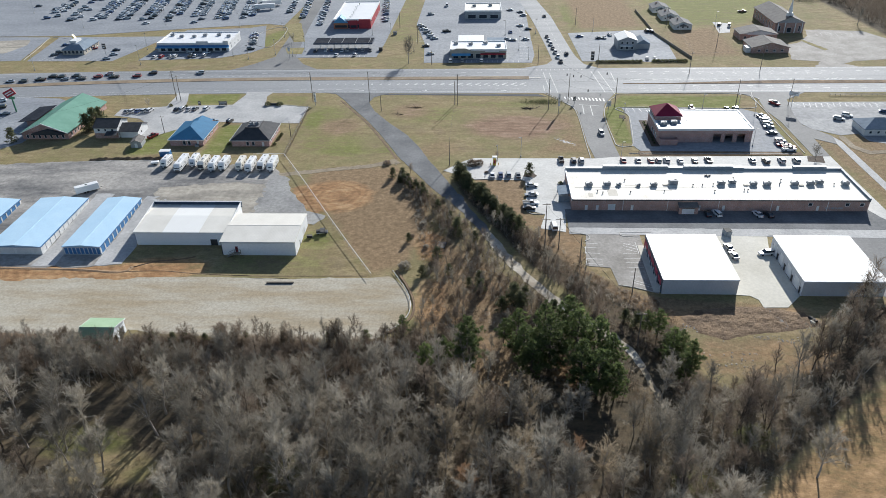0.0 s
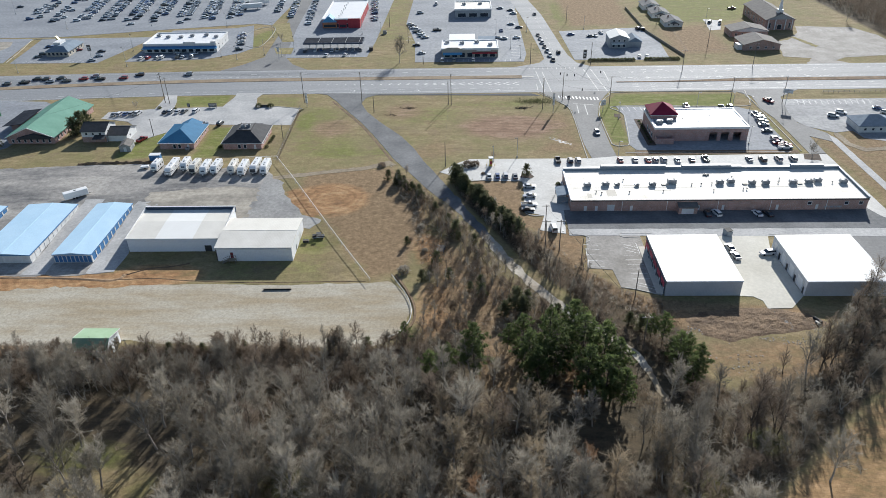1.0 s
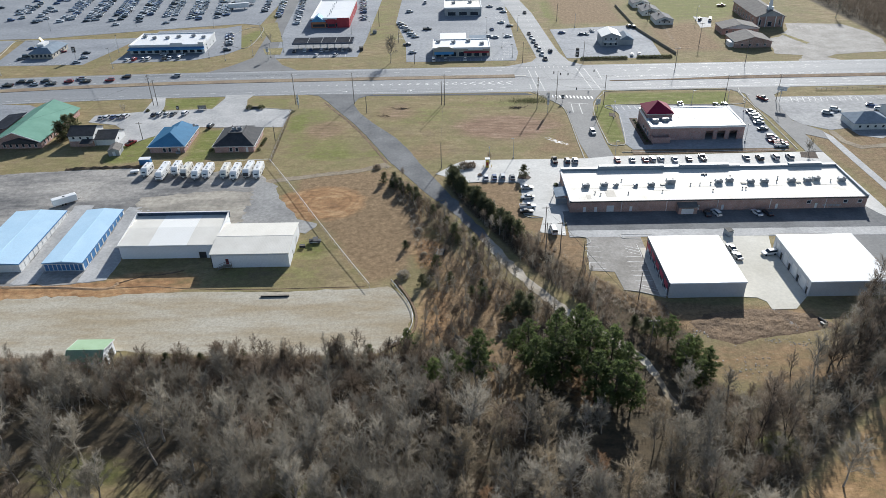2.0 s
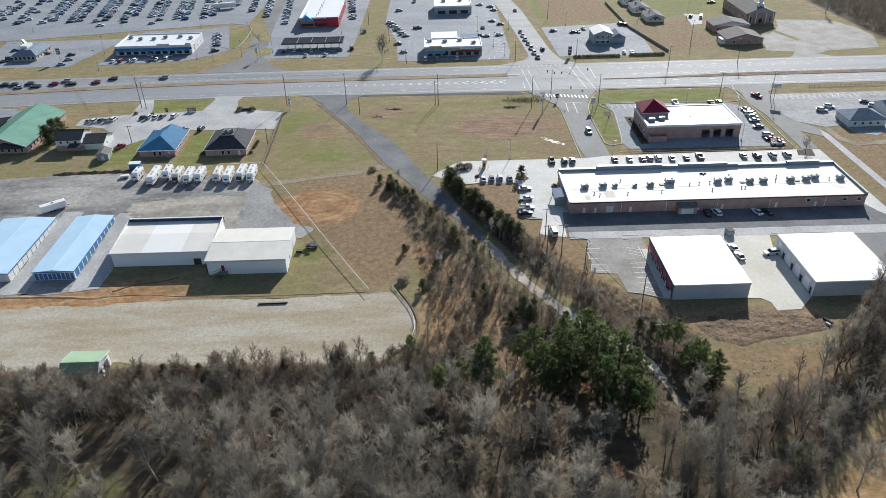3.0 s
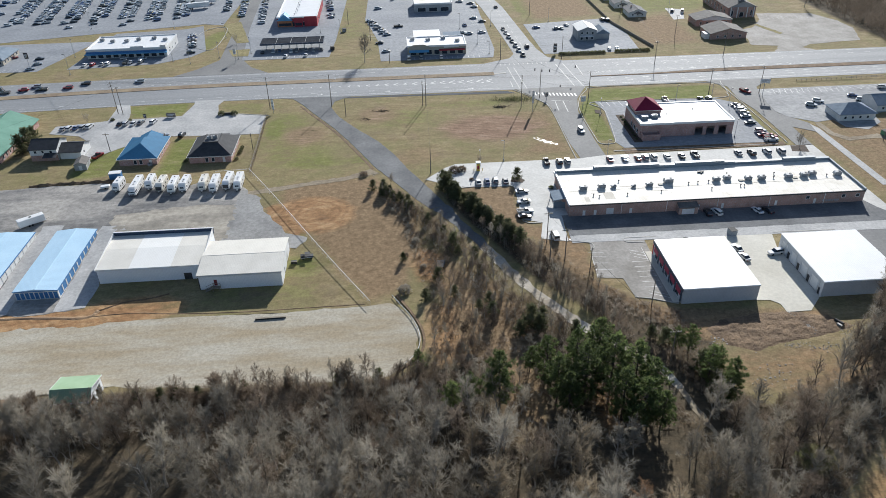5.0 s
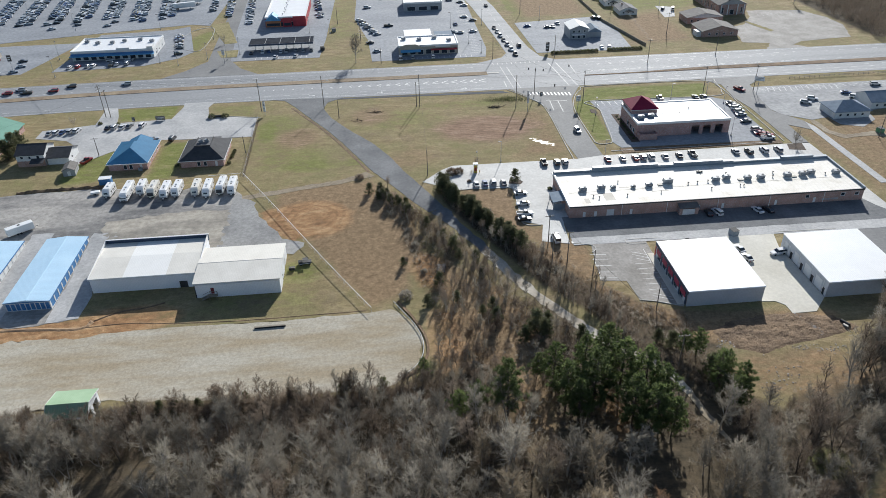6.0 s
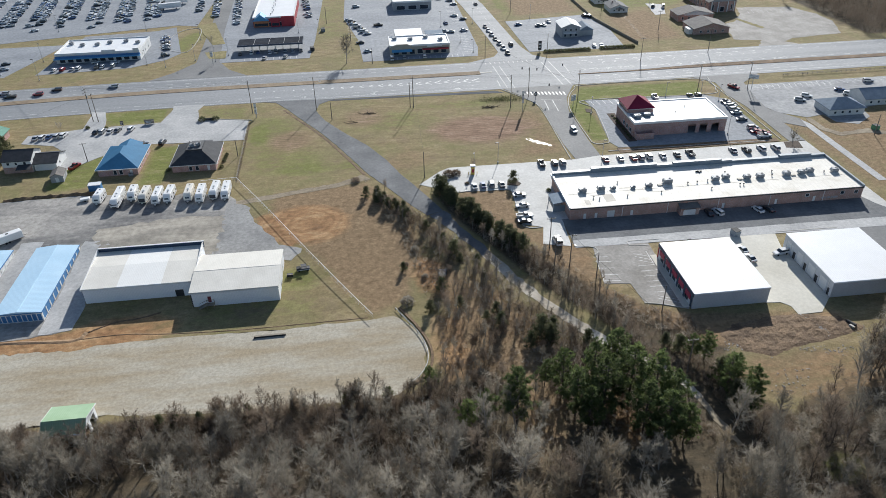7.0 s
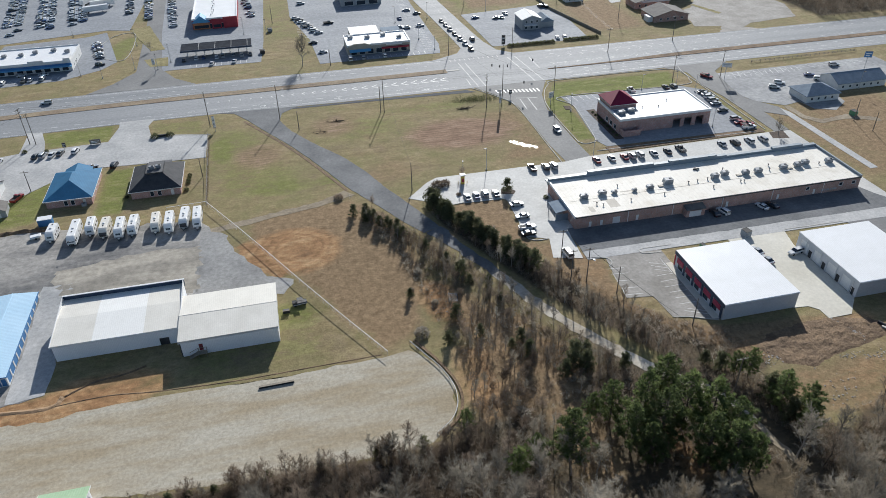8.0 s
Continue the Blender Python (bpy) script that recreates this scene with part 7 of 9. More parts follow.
def far_car_mesh():
    """The cars of the great lot, past counting: body, glass and wheels of each, joined."""
    V, F, S = [], [], []
    for x, y, turn, kind, colour in FAR:
        e = car(kind, colour, False)
        m = pose(x, y, pave_lift(x, y), 0, 0, turn)
        for ob in e.children:
            base = len(V)
            k = m @ ob.matrix_basis
            V += [tuple(k @ v.co) for v in ob.data.vertices]
            name = ob.data.materials[0].name
            for f in ob.data.polygons:
                F.append(tuple(base + i for i in f.vertices))
                S.append(name)
    ob = raw("parked_cars", V, F, "glass_dark")
    names = ["glass_dark"] + sorted(set(S) - {"glass_dark"})
    for q in names[1:]:
        ob.data.materials.append(M(q))
    ob.data.polygons.foreach_set("material_index", [names.index(q) for q in S])
    tagged(ob, "rows of parked cars in the great lot", "cars", "", "stuff")


KINDS = ("sedan", "suv", "sedan", "suv", "pickup", "sedan", "suv")
COLOURS = ("white", "silver", "grey", "black", "white", "silver", "white", "blue", "silver", "silver")


def park():
    cars([(33.7, 266.6, 92, "pickup", "black"), (38.6, 266, 91, "suv", "black"), (41.7, 266.1, 91, "suv", "silver"), (58.3, 266.2, 92, "sedan", "red"), (64.1, 266.2, 90, "sedan", "silver"), (69.1, 266, 92, "sedan", "red"), (72, 266, 90, "suv", "silver"), (75.3, 266.2, 91, "suv", "white"), (80.6, 265.8, 90, "sedan", "white"), (86.3, 266, 88, "sedan", "black"), (91.7, 266.4, 93, "pickup", "grey"), (108.7, 266.2, 92, "sedan", "silver"), (113.8, 265.6, 94, "suv", "black"), (120, 266, 93, "suv", "white"), (125.6, 265.8, 92, "suv", "silver")], 0.1)
    cars([(6, 252.4, 91, "sedan", "white"), (9.2, 252.8, 90, "sedan", "blue"), (12.3, 253.2, 90, "suv", "silver"), (15.9, 252.4, 92, "sedan", "grey"), (20.5, 243.8, 2, "sedan", "silver"), (19.9, 236.2, 183, "sedan", "silver"), (19.3, 229.4, 2, "pickup", "white"), (18.6, 226.0, 1, "sedan", "black"), (26.1, 212.6, 95, "van", "white"), (53.6, 294, -84, "suv", "silver")], 0.1)
    cars([(79.8, 222.2, 88, "sedan", "black"), (82.9, 222.4, 104, "suv", "white"), (96.6, 222.0, 106, "sedan", "white"), (100.2, 221.8, 105, "sedan", "black")], 0.13)
    cars([(80.4, 200.0, 100, "sedan", "silver"), (80.6, 195.2, 100, "sedan", "silver"), (91.0, 196.6, 190, "suv", "white")], 0.1)
    cars([(128.2, 314.2, 3, "sedan", "black"), (128.4, 311.4, 2, "sedan", "silver"), (128.0, 308.3, 4, "suv", "white"), (127.6, 304.6, 3, "suv", "silver"), (126.9, 301.2, 2, "sedan", "silver"), (125.9, 294.3, 3, "sedan", "grey"), (126.2, 285.3, 2, "suv", "silver"), (125.9, 281.6, 4, "sedan", "red"), (127.6, 279.2, 2, "pickup", "red"), (126.9, 276.8, 3, "pickup", "white"), (139.2, 330.2, -62, "pickup", "red"), (115.4, 323.4, 92, "sedan", "black"), (99.3, 324.2, 90, "pickup", "white"), (119, 323, 90, "suv", "grey")], 0.1)
    cars([(160.6, 310.4, -30, "suv", "silver"), (165.8, 314.4, -30, "suv", "white"), (184.5, 319.4, -14, "sedan", "blue"), (185.4, 313.6, -25, "suv", "white"), (203.4, 327.4, -10, "suv", "silver")], 0.08)
    cars([(-167.3, 321.6, 78, "sedan", "silver"), (-164.6, 321.8, 80, "suv", "white"), (-162, 322, 78, "sedan", "blue"), (-159, 322.4, 79, "suv", "silver"), (-156.6, 323, 80, "suv", "white"), (-143.9, 324.2, 78, "sedan", "black"), (-141.3, 324.4, 80, "suv", "silver"), (-138, 324.2, 78, "sedan", "white"), (-135.2, 324.8, 79, "sedan", "grey"), (-129.8, 325.2, 80, "suv", "white"), (-113.6, 308.9, 80, "suv", "black"), (-121.6, 309.6, 20, "sedan", "silver"), (-142.9, 291.6, 70, "pickup", "red"), (-127, 306.6, 20, "sedan", "white")], 0.08)
    cars([(-250.5, 366.8, 183, "sedan", "silver"), (-243.5, 367.2, 183, "suv", "grey"), (-235.3, 369.4, 183, "pickup", "black"), (-231, 374.6, 183, "suv", "black"), (-226.0, 374.2, 183, "suv", "black"), (-222.0, 370.4, 183, "sedan", "silver"), (-218.4, 375.2, 183, "suv", "black"), (-213.6, 371.2, 183, "pickup", "grey"), (-205.6, 374.0, 183, "suv", "red"), (-201.0, 378.2, 183, "suv", "silver"), (-196.6, 373.6, 183, "pickup", "black"), (-184.4, 374.8, 182, "suv", "red"), (-177.4, 379.8, 182, "suv", "black"), (-151, 379.6, 182, "suv", "silver")], 0.06)
    cars([(-256, 352, 180, "sedan", "silver"), (-238, 337, 200, "sedan", "white"), (-233, 328, 195, "suv", "black"), (-226, 319, 185, "sedan", "grey")], 0.07, False)
    cars([(42.3, 446.2, -88, "sedan", "black"), (42.8, 438.2, -88, "sedan", "silver"), (43.3, 430.0, -86, "suv", "silver"), (43.9, 421.6, -86, "sedan", "black"), (50.6, 411, 92, "suv", "black"), (44.6, 413.2, -86, "suv", "silver"), (45.2, 404.6, -86, "suv", "white"), (46.0, 396.0, -86, "suv", "black"), (44.6, 497, 95, "sedan", "black")], 0.1, False)
    cars([(17.9, 442, 10, "sedan", "silver"), (21.1, 440, 175, "sedan", "silver"), (29.1, 441.6, 5, "sedan", "white"), (27.2, 473, 170, "sedan", "silver"), (32.0, 465, 5, "sedan", "grey"), (20.5, 458, 100, "sedan", "blue"), (22.2, 515, 170, "sedan", "silver"), (28.9, 509, 175, "sedan", "grey"), (30.5, 500, 170, "sedan", "silver"), (-14.9, 397.9, 90, "van", "white"), (-8.5, 398.4, 90, "suv", "silver"), (2.2, 398.4, 90, "suv", "white"), (-27.1, 412.6, 8, "sedan", "silver"), (-30.8, 428.7, 175, "sedan", "black"), (-19.5, 461, 5, "pickup", "black"), (-32, 505, 5, "suv", "silver"), (-22, 530, 90, "van", "white")], 0.08, False)
    for i in range(8):
        cars([(-37.2 + i * 1.45 + (0.6 if i % 2 else 0), 475.5 - i * 4.4, 8, KINDS[i % 7], COLOURS[(i * 3) % 10])], 0.08, False)
    for i, x in enumerate((-95.4, -89.4, -86, -79.5, -76.5, -71.4, -67.2, -63)):
        cars([(x, 419.5 + (i % 3), 92, KINDS[i % 7], COLOURS[(i * 7 + 3) % 10])], 0.08, False)
    cars([(-81.6, 411.0, 80, "sedan", "white"), (-70.8, 411.4, 80, "sedan", "white")], 0.08, False)
    for k, (x, y0, y1, n) in enumerate(((-104.5, 481, 560, 20), (-118, 500, 570, 14), (-129, 505, 575, 14), (-61, 488, 560, 12))):
        rnd = random.Random(k)
        for i in range(n):
            if rnd.random() < 0.86:
                y = y0 + (y1 - y0) * i / n
                FAR.append((x - (y - 480) * 0.09, y, 4 if rnd.random() < 0.5 else 184, rnd.choice(KINDS), rnd.choice(COLOURS)))
    cars([(x, 409.8 + 0.07 * (x + 188), 86, KINDS[i % 7], ("white", "red", "silver", "white", "grey", "white", "silver")[i]) for i, x in enumerate((-188.4, -184.2, -179.4, -176.4, -167.3, -164.6, -159.4))], 0.07, False)
    for i in range(8):
        cars([(-142.4 + i * 0.75, 460 - i * 3.4, 176, KINDS[(i + 2) % 7], COLOURS[(i * 3 + 1) % 10])], 0.07, False)
    cars([(-170, 419, 20, "suv", "silver"), (-160, 417.5, 182, "sedan", "white"), (-135.5, 425, 10, "suv", "black"), (-251, 415, 30, "sedan", "grey"), (-250.2, 420, 28, "suv", "black"), (-254.5, 436, 30, "sedan", "blue"), (-215.6, 407, 12, "sedan", "silver"), (-215, 415.5, 12, "sedan", "silver"), (-217.4, 424.5, 12, "sedan", "black"), (-233, 428, 30, "sedan", "red"), (62.2, 447, 8, "sedan", "blue"), (73.6, 443, 5, "sedan", "grey"), (76.6, 443.8, 100, "sedan", "silver"), (80.9, 450, 100, "sedan", "white"), (94.1, 400.9, 80, "sedan", "white"), (98.2, 400.9, 80, "sedan", "white"), (104.9, 458, 100, "suv", "black"), (107.4, 456.5, 100, "suv", "black"), (153, 471, 60, "suv", "black"), (158.6, 469, 70, "van", "white"), (177.5, 505, 5, "pickup", "black")], 0.09, False)
    # the great lot: double rows, thinning out towards the road
    rnd = random.Random(42)
    for r in range(9):
        x = -158 - r * 17.5
        for side in (-2.7, 2.7):
            for i in range(24):
                y = 498 + i * 2.9
                fill = 0.2 if y < 506 else 0.68
                if rnd.random() < fill * (1.0 if r < 7 else 0.5):
                    FAR.append((x + side - (y - 498) * 0.16, y + rnd.uniform(-0.15, 0.15), (14 if side < 0 else 194) + rnd.uniform(-2, 2), rnd.choice(KINDS), rnd.choice(COLOURS)))
    for x, y, c in ((-224.2, 487, "white"), (-226, 500.5, "black"), (-211.2, 494, "grey"), (-191.7, 489, "silver"), (-189.5, 497.5, "grey"), (-282, 497, "black"), (-281, 501, "silver"), (-247.5, 522, "silver"), (-263, 503.5, "white"), (-309, 530, "grey"), (-174.8, 503.5, "silver"), (-327, 540, "black")):
        FAR.append((x, y, 14, "sedan", c))
    far_car_mesh()


def caravan(x, y, turn, L, label, n_vents=2, nose="window", shade="caravan_white"):
    """A travel trailer: rounded box on wheels with a sloped nose, windows, door, roof fittings and hitch."""
    W, h = 1.28, 3.4
    L, y = L * 1.28, y + L * 0.14
    e = root("caravan", x, y, gz(x, y) + 0.05, turn, label, "caravan", "caravans in the storage yard")
    slope = [(L / 2 - 1.5, h), (L / 2 - 0.75, h - 0.3), (L / 2 - 0.22, h - 0.95), (L / 2, 1.75), (L / 2 - 0.1, 1.1), (L / 2 - 0.4, 0.6)]
    bm = prism(bmesh.new(), [(-L / 2 + 0.1, 0.6), (-L / 2, 1.4), (-L / 2, h - 0.5), (-L / 2 + 0.18, h - 0.14), (-L / 2 + 0.6, h)] + slope, "y", -W, W)
    ends = [q for q in bm.edges if abs(q.verts[0].co.y) > W - 0.01 and q.verts[0].co.y * q.verts[1].co.y > 0 and max(v.co.z for v in q.verts) > 1.0]
    bmesh.ops.bevel(bm, geom=ends, offset=0.16, segments=2, affect="EDGES")
    part("body", bm, shade, e)
    if nose == "dark":
        part("front_cap", prism(bmesh.new(), [(L / 2 - 0.6, h - 0.52), (L / 2 - 0.2, h - 1.0), (L / 2 + 0.03, 1.75), (L / 2 - 0.07, 1.05), (L / 2 - 0.2, 1.1), (L / 2 - 0.15, 1.7)], "y", -W * 0.82, W * 0.82), "trim_dark", e, "dark front cap")
    elif nose == "windscreen":
        part("windscreen", prism(bmesh.new(), [(L / 2 - 0.3, h - 0.85), (L / 2 + 0.02, 1.8), (L / 2 - 0.14, 1.75), (L / 2 - 0.4, h - 0.95)], "y", -W * 0.86, W * 0.86), "glass_dark", e, "wide dark windscreen")
        part("grille", boxes((L / 2 - 0.2, L / 2 + 0.0, -W * 0.6, W * 0.6, 0.85, 1.2)), "trim_dark", e)
    else:
        part("front_window", prism(bmesh.new(), [(L / 2 - 0.2, h - 1.0), (L / 2 + 0.0, 1.85), (L / 2 - 0.14, 1.8), (L / 2 - 0.3, h - 1.05)], "y", -W * 0.55, W * 0.55), "glass_dark", e)
        part("stone_guard", boxes((L / 2 - 0.3, L / 2 - 0.04, -W * 0.85, W * 0.85, 0.8, 1.15)), "hvac_metal", e)
    part("stripe", boxes((-L / 2 + 0.3, L / 2 - 0.6, -W - 0.012, -W + 0.02, 1.1, 1.3), (-L / 2 + 0.3, L / 2 - 0.6, W - 0.02, W + 0.012, 1.1, 1.3)), "siding_grey", e)
    for i in range(3):
        xx = -L / 2 + 0.8 + i * (L - 3.4) / 2
        for sy in (-1, 1):
            part("window", boxes((xx, xx + 0.9, *sorted((sy * (W - 0.02), sy * (W + 0.015))), 1.6, 2.2)), "glass_dark", e)
    part("door", boxes((0.6, 1.3, -W - 0.02, -W + 0.02, 0.7, 2.5)), "trim_white", e)
    part("rear_window", boxes((-L / 2 - 0.012, -L / 2 + 0.02, -0.6, 0.6, 1.5, 2.2)), "glass_dark", e)
    part("underbody", boxes((-L / 2 + 0.3, L / 2 - 0.6, -W + 0.15, W - 0.15, 0.3, 0.6)), "trim_dark", e)
    part("air_conditioner", boxes((-0.42, 0.42, -0.36, 0.36, h, h + 0.26), bevel=0.08), "siding_white", e)
    for i in range(n_vents):
        xx = (-0.32 + 0.5 * i) * L
        part("roof_hatch", boxes((xx - 0.24, xx + 0.24, -0.24, 0.24, h, h + 0.13), bevel=0.03), "trim_dark", e)
    wheel = None
    for sx in (-0.9, 0.0):
        for sy in (-W + 0.1, W - 0.1):
            if wheel is None:
                wheel = part("wheel", rod(bmesh.new(), (0, -0.11, 0), (0, 0.11, 0), 0.36, 0.36, 12), "tyre", e)
                wheel.matrix_basis = pose(sx, sy, 0.36)
            else:
                twin(wheel, e, pose(sx, sy, 0.36))
    if nose == "windscreen":
        for sy in (-W + 0.1, W - 0.1):
            twin(wheel, e, pose(L / 2 - 1.6, sy, 0.36))
        for sy in (-1, 1):
            part("mirror", boxes((L / 2 - 0.7, L / 2 - 0.5, *sorted((sy * W, sy * (W + 0.3))), 1.9, 2.4)), "trim_dark", e)
        return
    bm = bmesh.new()
    rod(bm, (L / 2 - 0.3, -0.6, 0.5), (L / 2 + 1.1, 0, 0.5), 0.06)
    rod(bm, (L / 2 - 0.3, 0.6, 0.5), (L / 2 + 1.1, 0, 0.5), 0.06)
    rod(bm, (L / 2 + 0.9, 0, 0.0), (L / 2 + 0.9, 0, 0.75), 0.05)
    part("hitch", bm, "trim_dark", e)
    part("gas_bottles", boxes((L / 2 + 0.05, L / 2 + 0.4, -0.32, 0.32, 0.55, 1.05), bevel=0.1), "siding_white", e)


def caravans():
    for x, y, L, words in ((-125.6, 261.8, 5.6, "small white travel trailer in the storage yard"), (-118.8, 259.6, 9.4, "long white motor home in the storage yard"), (-114.3, 262.6, 6.2, "white travel trailer in the storage yard"), (-109.8, 260.6, 6.8, "cream travel trailer with a dark front"), (-105.2, 259.2, 7.4, "white travel trailer with a rounded front"), (-101.2, 259.8, 7.0, "white travel trailer in the storage yard"), (-94.4, 259.6, 7.0, "cream travel trailer in the storage yard"), (-90.2, 258.6, 7.8, "white travel trailer with its hitch forward"), (-85.6, 260.2, 7.6, "white travel trailer with a dark front"), (-81.6, 259.4, 7.8, "white travel trailer beside the fence")):
        caravan(x, y, -90 + (x * 7 % 5) - 3.5, L, words, 3 if L > 9 else 2 if L > 6 else 1, "dark" if "dark" in words else "windscreen" if "motor" in words else "window", "caravan_cream" if "cream" in words else "caravan_white")
    # flat trailer and a blue-sided box trailer
    e = root("cargo_trailer", -148.0, 239.6, gz(-148, 239.6) + 0.05, 38, "white enclosed cargo trailer in the yard", "trailer")
    part("body", boxes((-4.2, 4.2, -1.25, 1.25, 0.5, 2.9), bevel=0.12), "caravan_white", e)
    part("roof_hatch", boxes((-0.4, 0.4, -0.3, 0.3, 2.9, 3.02)), "trim_dark", e)
    for sx in (-1.2, -0.2):
        for sy in (-1.2, 1.2):
            part("wheel", rod(bmesh.new(), (sx, sy - 0.11, 0.36), (sx, sy + 0.11, 0.36), 0.36, 0.36, 10), "tyre", e)
    part("hitch", boxes((4.2, 5.4, -0.08, 0.08, 0.45, 0.58)), "trim_dark", e)
    e = root("blue_container", -129.6, 271.6, None, 4, "blue storage box with a white roof", "container")
    part("body", boxes((-2.1, 2.1, -1.2, 1.2, 0, 2.3)), "paint_blue", e)
    part("lid", boxes((-2.2, 2.2, -1.3, 1.3, 2.3, 2.5)), "caravan_white", e)
    e = root("flat_trailer", -131.0, 263.4, gz(-131, 263.4) + 0.05, 15, "small white covered trailer", "trailer")
    part("body", boxes((-1.6, 1.6, -0.9, 0.9, 0.4, 1.1), bevel=0.1), "caravan_white", e)
    for sy in (-0.9, 0.9):
        part("wheel", rod(bmesh.new(), (0, sy - 0.1, 0.3), (0, sy + 0.1, 0.3), 0.3, 0.3, 10), "tyre", e)
    for x, y, turn in ((-152, 524, 14), (-150, 536, 14), (-160, 545, 70)):
        e = root("semi_trailer", x, y, 0.09, turn, "long white semi trailer in the great lot", "trailer")
        part("body", boxes((-7, 7, -1.25, 1.25, 1.1, 4.0), bevel=0.05), "caravan_white", e)
        part("landing_gear", boxes((3.6, 3.8, -0.9, 0.9, 0.0, 1.1)), "trim_dark", e)
        for sx in (-5.6, -4.4):
            for sy in (-1.1, 1.1):
                part("wheel", rod(bmesh.new(), (sx, sy - 0.15, 0.5), (sx, sy + 0.15, 0.5), 0.5, 0.5, 10), "tyre", e)
    e = root("box_trailer", -206.0, 268.6, None, 10, "white box trailer beside the lot", "trailer")
    part("body", boxes((-2.4, 2.4, -1.1, 1.1, 0.4, 2.5), bevel=0.1), "caravan_white", e)
    for sy in (-1.05, 1.05):
        part("wheel", rod(bmesh.new(), (0, sy - 0.1, 0.34), (0, sy + 0.1, 0.34), 0.34, 0.34, 10), "tyre", e)


# ---- markings, kerbs, poles and small things ----
def bar(bm, x0, y0, x1, y1, w, z):
    d = Vector((x1 - x0, y1 - y0)).normalized()
    o = Vector((-d.y, d.x)) * w / 2
    v = [bm.verts.new((x, y, gz(x, y) + z)) for x, y in ((x0 - o.x, y0 - o.y), (x1 - o.x, y1 - o.y), (x1 + o.x, y1 + o.y), (x0 + o.x, y0 + o.y))]
    f = bm.faces.new(v)
    f.normal_update()
    if f.normal.z < 0:
        f.normal_flip()
    return bm


def road_marking(name, bars, w, z, material="marking", parent=None):
    for x0, y0, x1, y1 in bars:
        part(name, bar(bmesh.new(), x0, y0, x1, y1, w, z), material, parent)


def markings():
    z = 0.066
    bm = bmesh.new()
    for i in range(-45, 60):
        x = i * 9.0
        if x > 26 and x < 74:
            continue
        for y in (379.4 + 0.45 * bend(x), 353.0 + bend(x) * 0.9):
            bar(bm, x, y, x + 3.0, y, 0.16, z)
        for y in (384.2 + 0.4 * bend(x), 349.3 + bend(x) * 0.8):
            bar(bm, x, y, x + 9.0, y, 0.14, z)
        if x > 74:
            bar(bm, x, 366.5, x + 3, 366.5, 0.16, z)
            bar(bm, x, 356.5, x + 3, 356.5, 0.16, z)
    for x in range(-240, -90, 4):
        bar(bm, x, 375.2 + bend(x), x + 1.6, 375.2 + bend(x), 0.22, z)
    tagged(part("lane_line", bm, "marking", highway, "white lane dashes and edge lines"), "", "", "", "stuff")
    # hatching of the turn lane
    for i in range(24):
        x = -82 + i * 4.6
        s = 0.35 + 2.1 * soft((x + 82) / 112)
        y = 361.2 - 0.012 * (x + 82)
        bm = bmesh.new()
        bar(bm, x - s * 0.9, y, x + s * 0.5, y + s, 0.32, z)
        bar(bm, x - s * 0.9, y, x + s * 0.5, y - s, 0.32, z)
        part("chevron", bm, "marking", highway)
    for i in range(18):
        x = 78 + i * 6.2
        bm = bmesh.new()
        for yy in (366.6, 376.0):
            bar(bm, x + 1.8, yy, x, yy + 1.5, 0.32, z)
            bar(bm, x + 1.8, yy, x, yy - 1.5, 0.32, z)
        part("chevron", bm, "marking_worn", highway)
    road_marking("stall_line", [(153.0 + 2.75 * i, 331.6, 151.6 + 2.75 * i, 326.0) for i in range(13)], 0.16, 0.092, "marking", highway)
    road_marking("crosswalk_line", [(36.8, 341, 35.0, 379), (40.2, 341, 38.2, 378), (63.6, 342, 60.4, 381), (67.4, 345, 64.2, 381)], 0.4, z, "marking_worn", highway)
    for i in range(12):
        x = 42.6 + i * 1.65
        road_marking("crosswalk_bar", [(x, 341.2 - i * 0.26, x + 0.15, 337.7 - i * 0.27)], 0.6, 0.088 if i < 99 else z, "marking", highway)
    for i in range(11):
        x = 32 + i * 2.4
        road_marking("crosswalk_bar", [(x, 382.2, x, 384.8)], 0.4, 0.1, "marking_worn", highway)
    road_marking("stop_line", [(48.4, 330.2, 57.5, 328.4), (49.8, 329, 49.2, 318), (53.4, 328.6, 53.0, 316), (70.5, 362, 70.5, 378), (33.5, 350, 33.5, 358)], 0.4, 0.088, "marking_worn", highway)
    for x, y in ((-28, 351.2), (12, 350.6), (-60, 351.5)):
        bm = bmesh.new()
        bar(bm, x, y, x + 2.6, y, 0.25, z)
        bar(bm, x + 2.6, y, x + 1.7, y + 0.7, 0.25, z)
        bar(bm, x + 2.6, y, x + 1.7, y - 0.7, 0.25, z)
        part("turn_arrow", bm, "marking", highway)
    road_marking("centre_line", [(48.9 - 0.053 * 12 * i, 402 + i * 12, 48.6 - 0.053 * 12 * i, 408 + i * 12) for i in range(10)], 0.2, 0.112, "marking_worn", highway)
    # stalls
    zl = 0.1
    road_marking("stall_line", [(46.5, y, 51.6, y) for y in (183.3, 186.0, 188.6, 191.2, 193.8, 196.5)], 0.13, zl)
    road_marking("stall_line", [(34.6, y, 39.3, y - 0.5) for y in (190.6, 193.6, 197.0, 200.4, 203)], 0.13, zl)
    road_marking("stall_line", [(34.2, 190, 34.9, 194), (34.8, 196, 35.2, 201), (47.5, 203, 51.5, 201), (47.3, 201.5, 51.4, 199.3), (47.5, 199.6, 51.4, 197.5), (51.6, 204, 51.6, 197), (46.5, 180.5, 52, 177.6), (47, 181.5, 52, 179)], 0.13, zl)
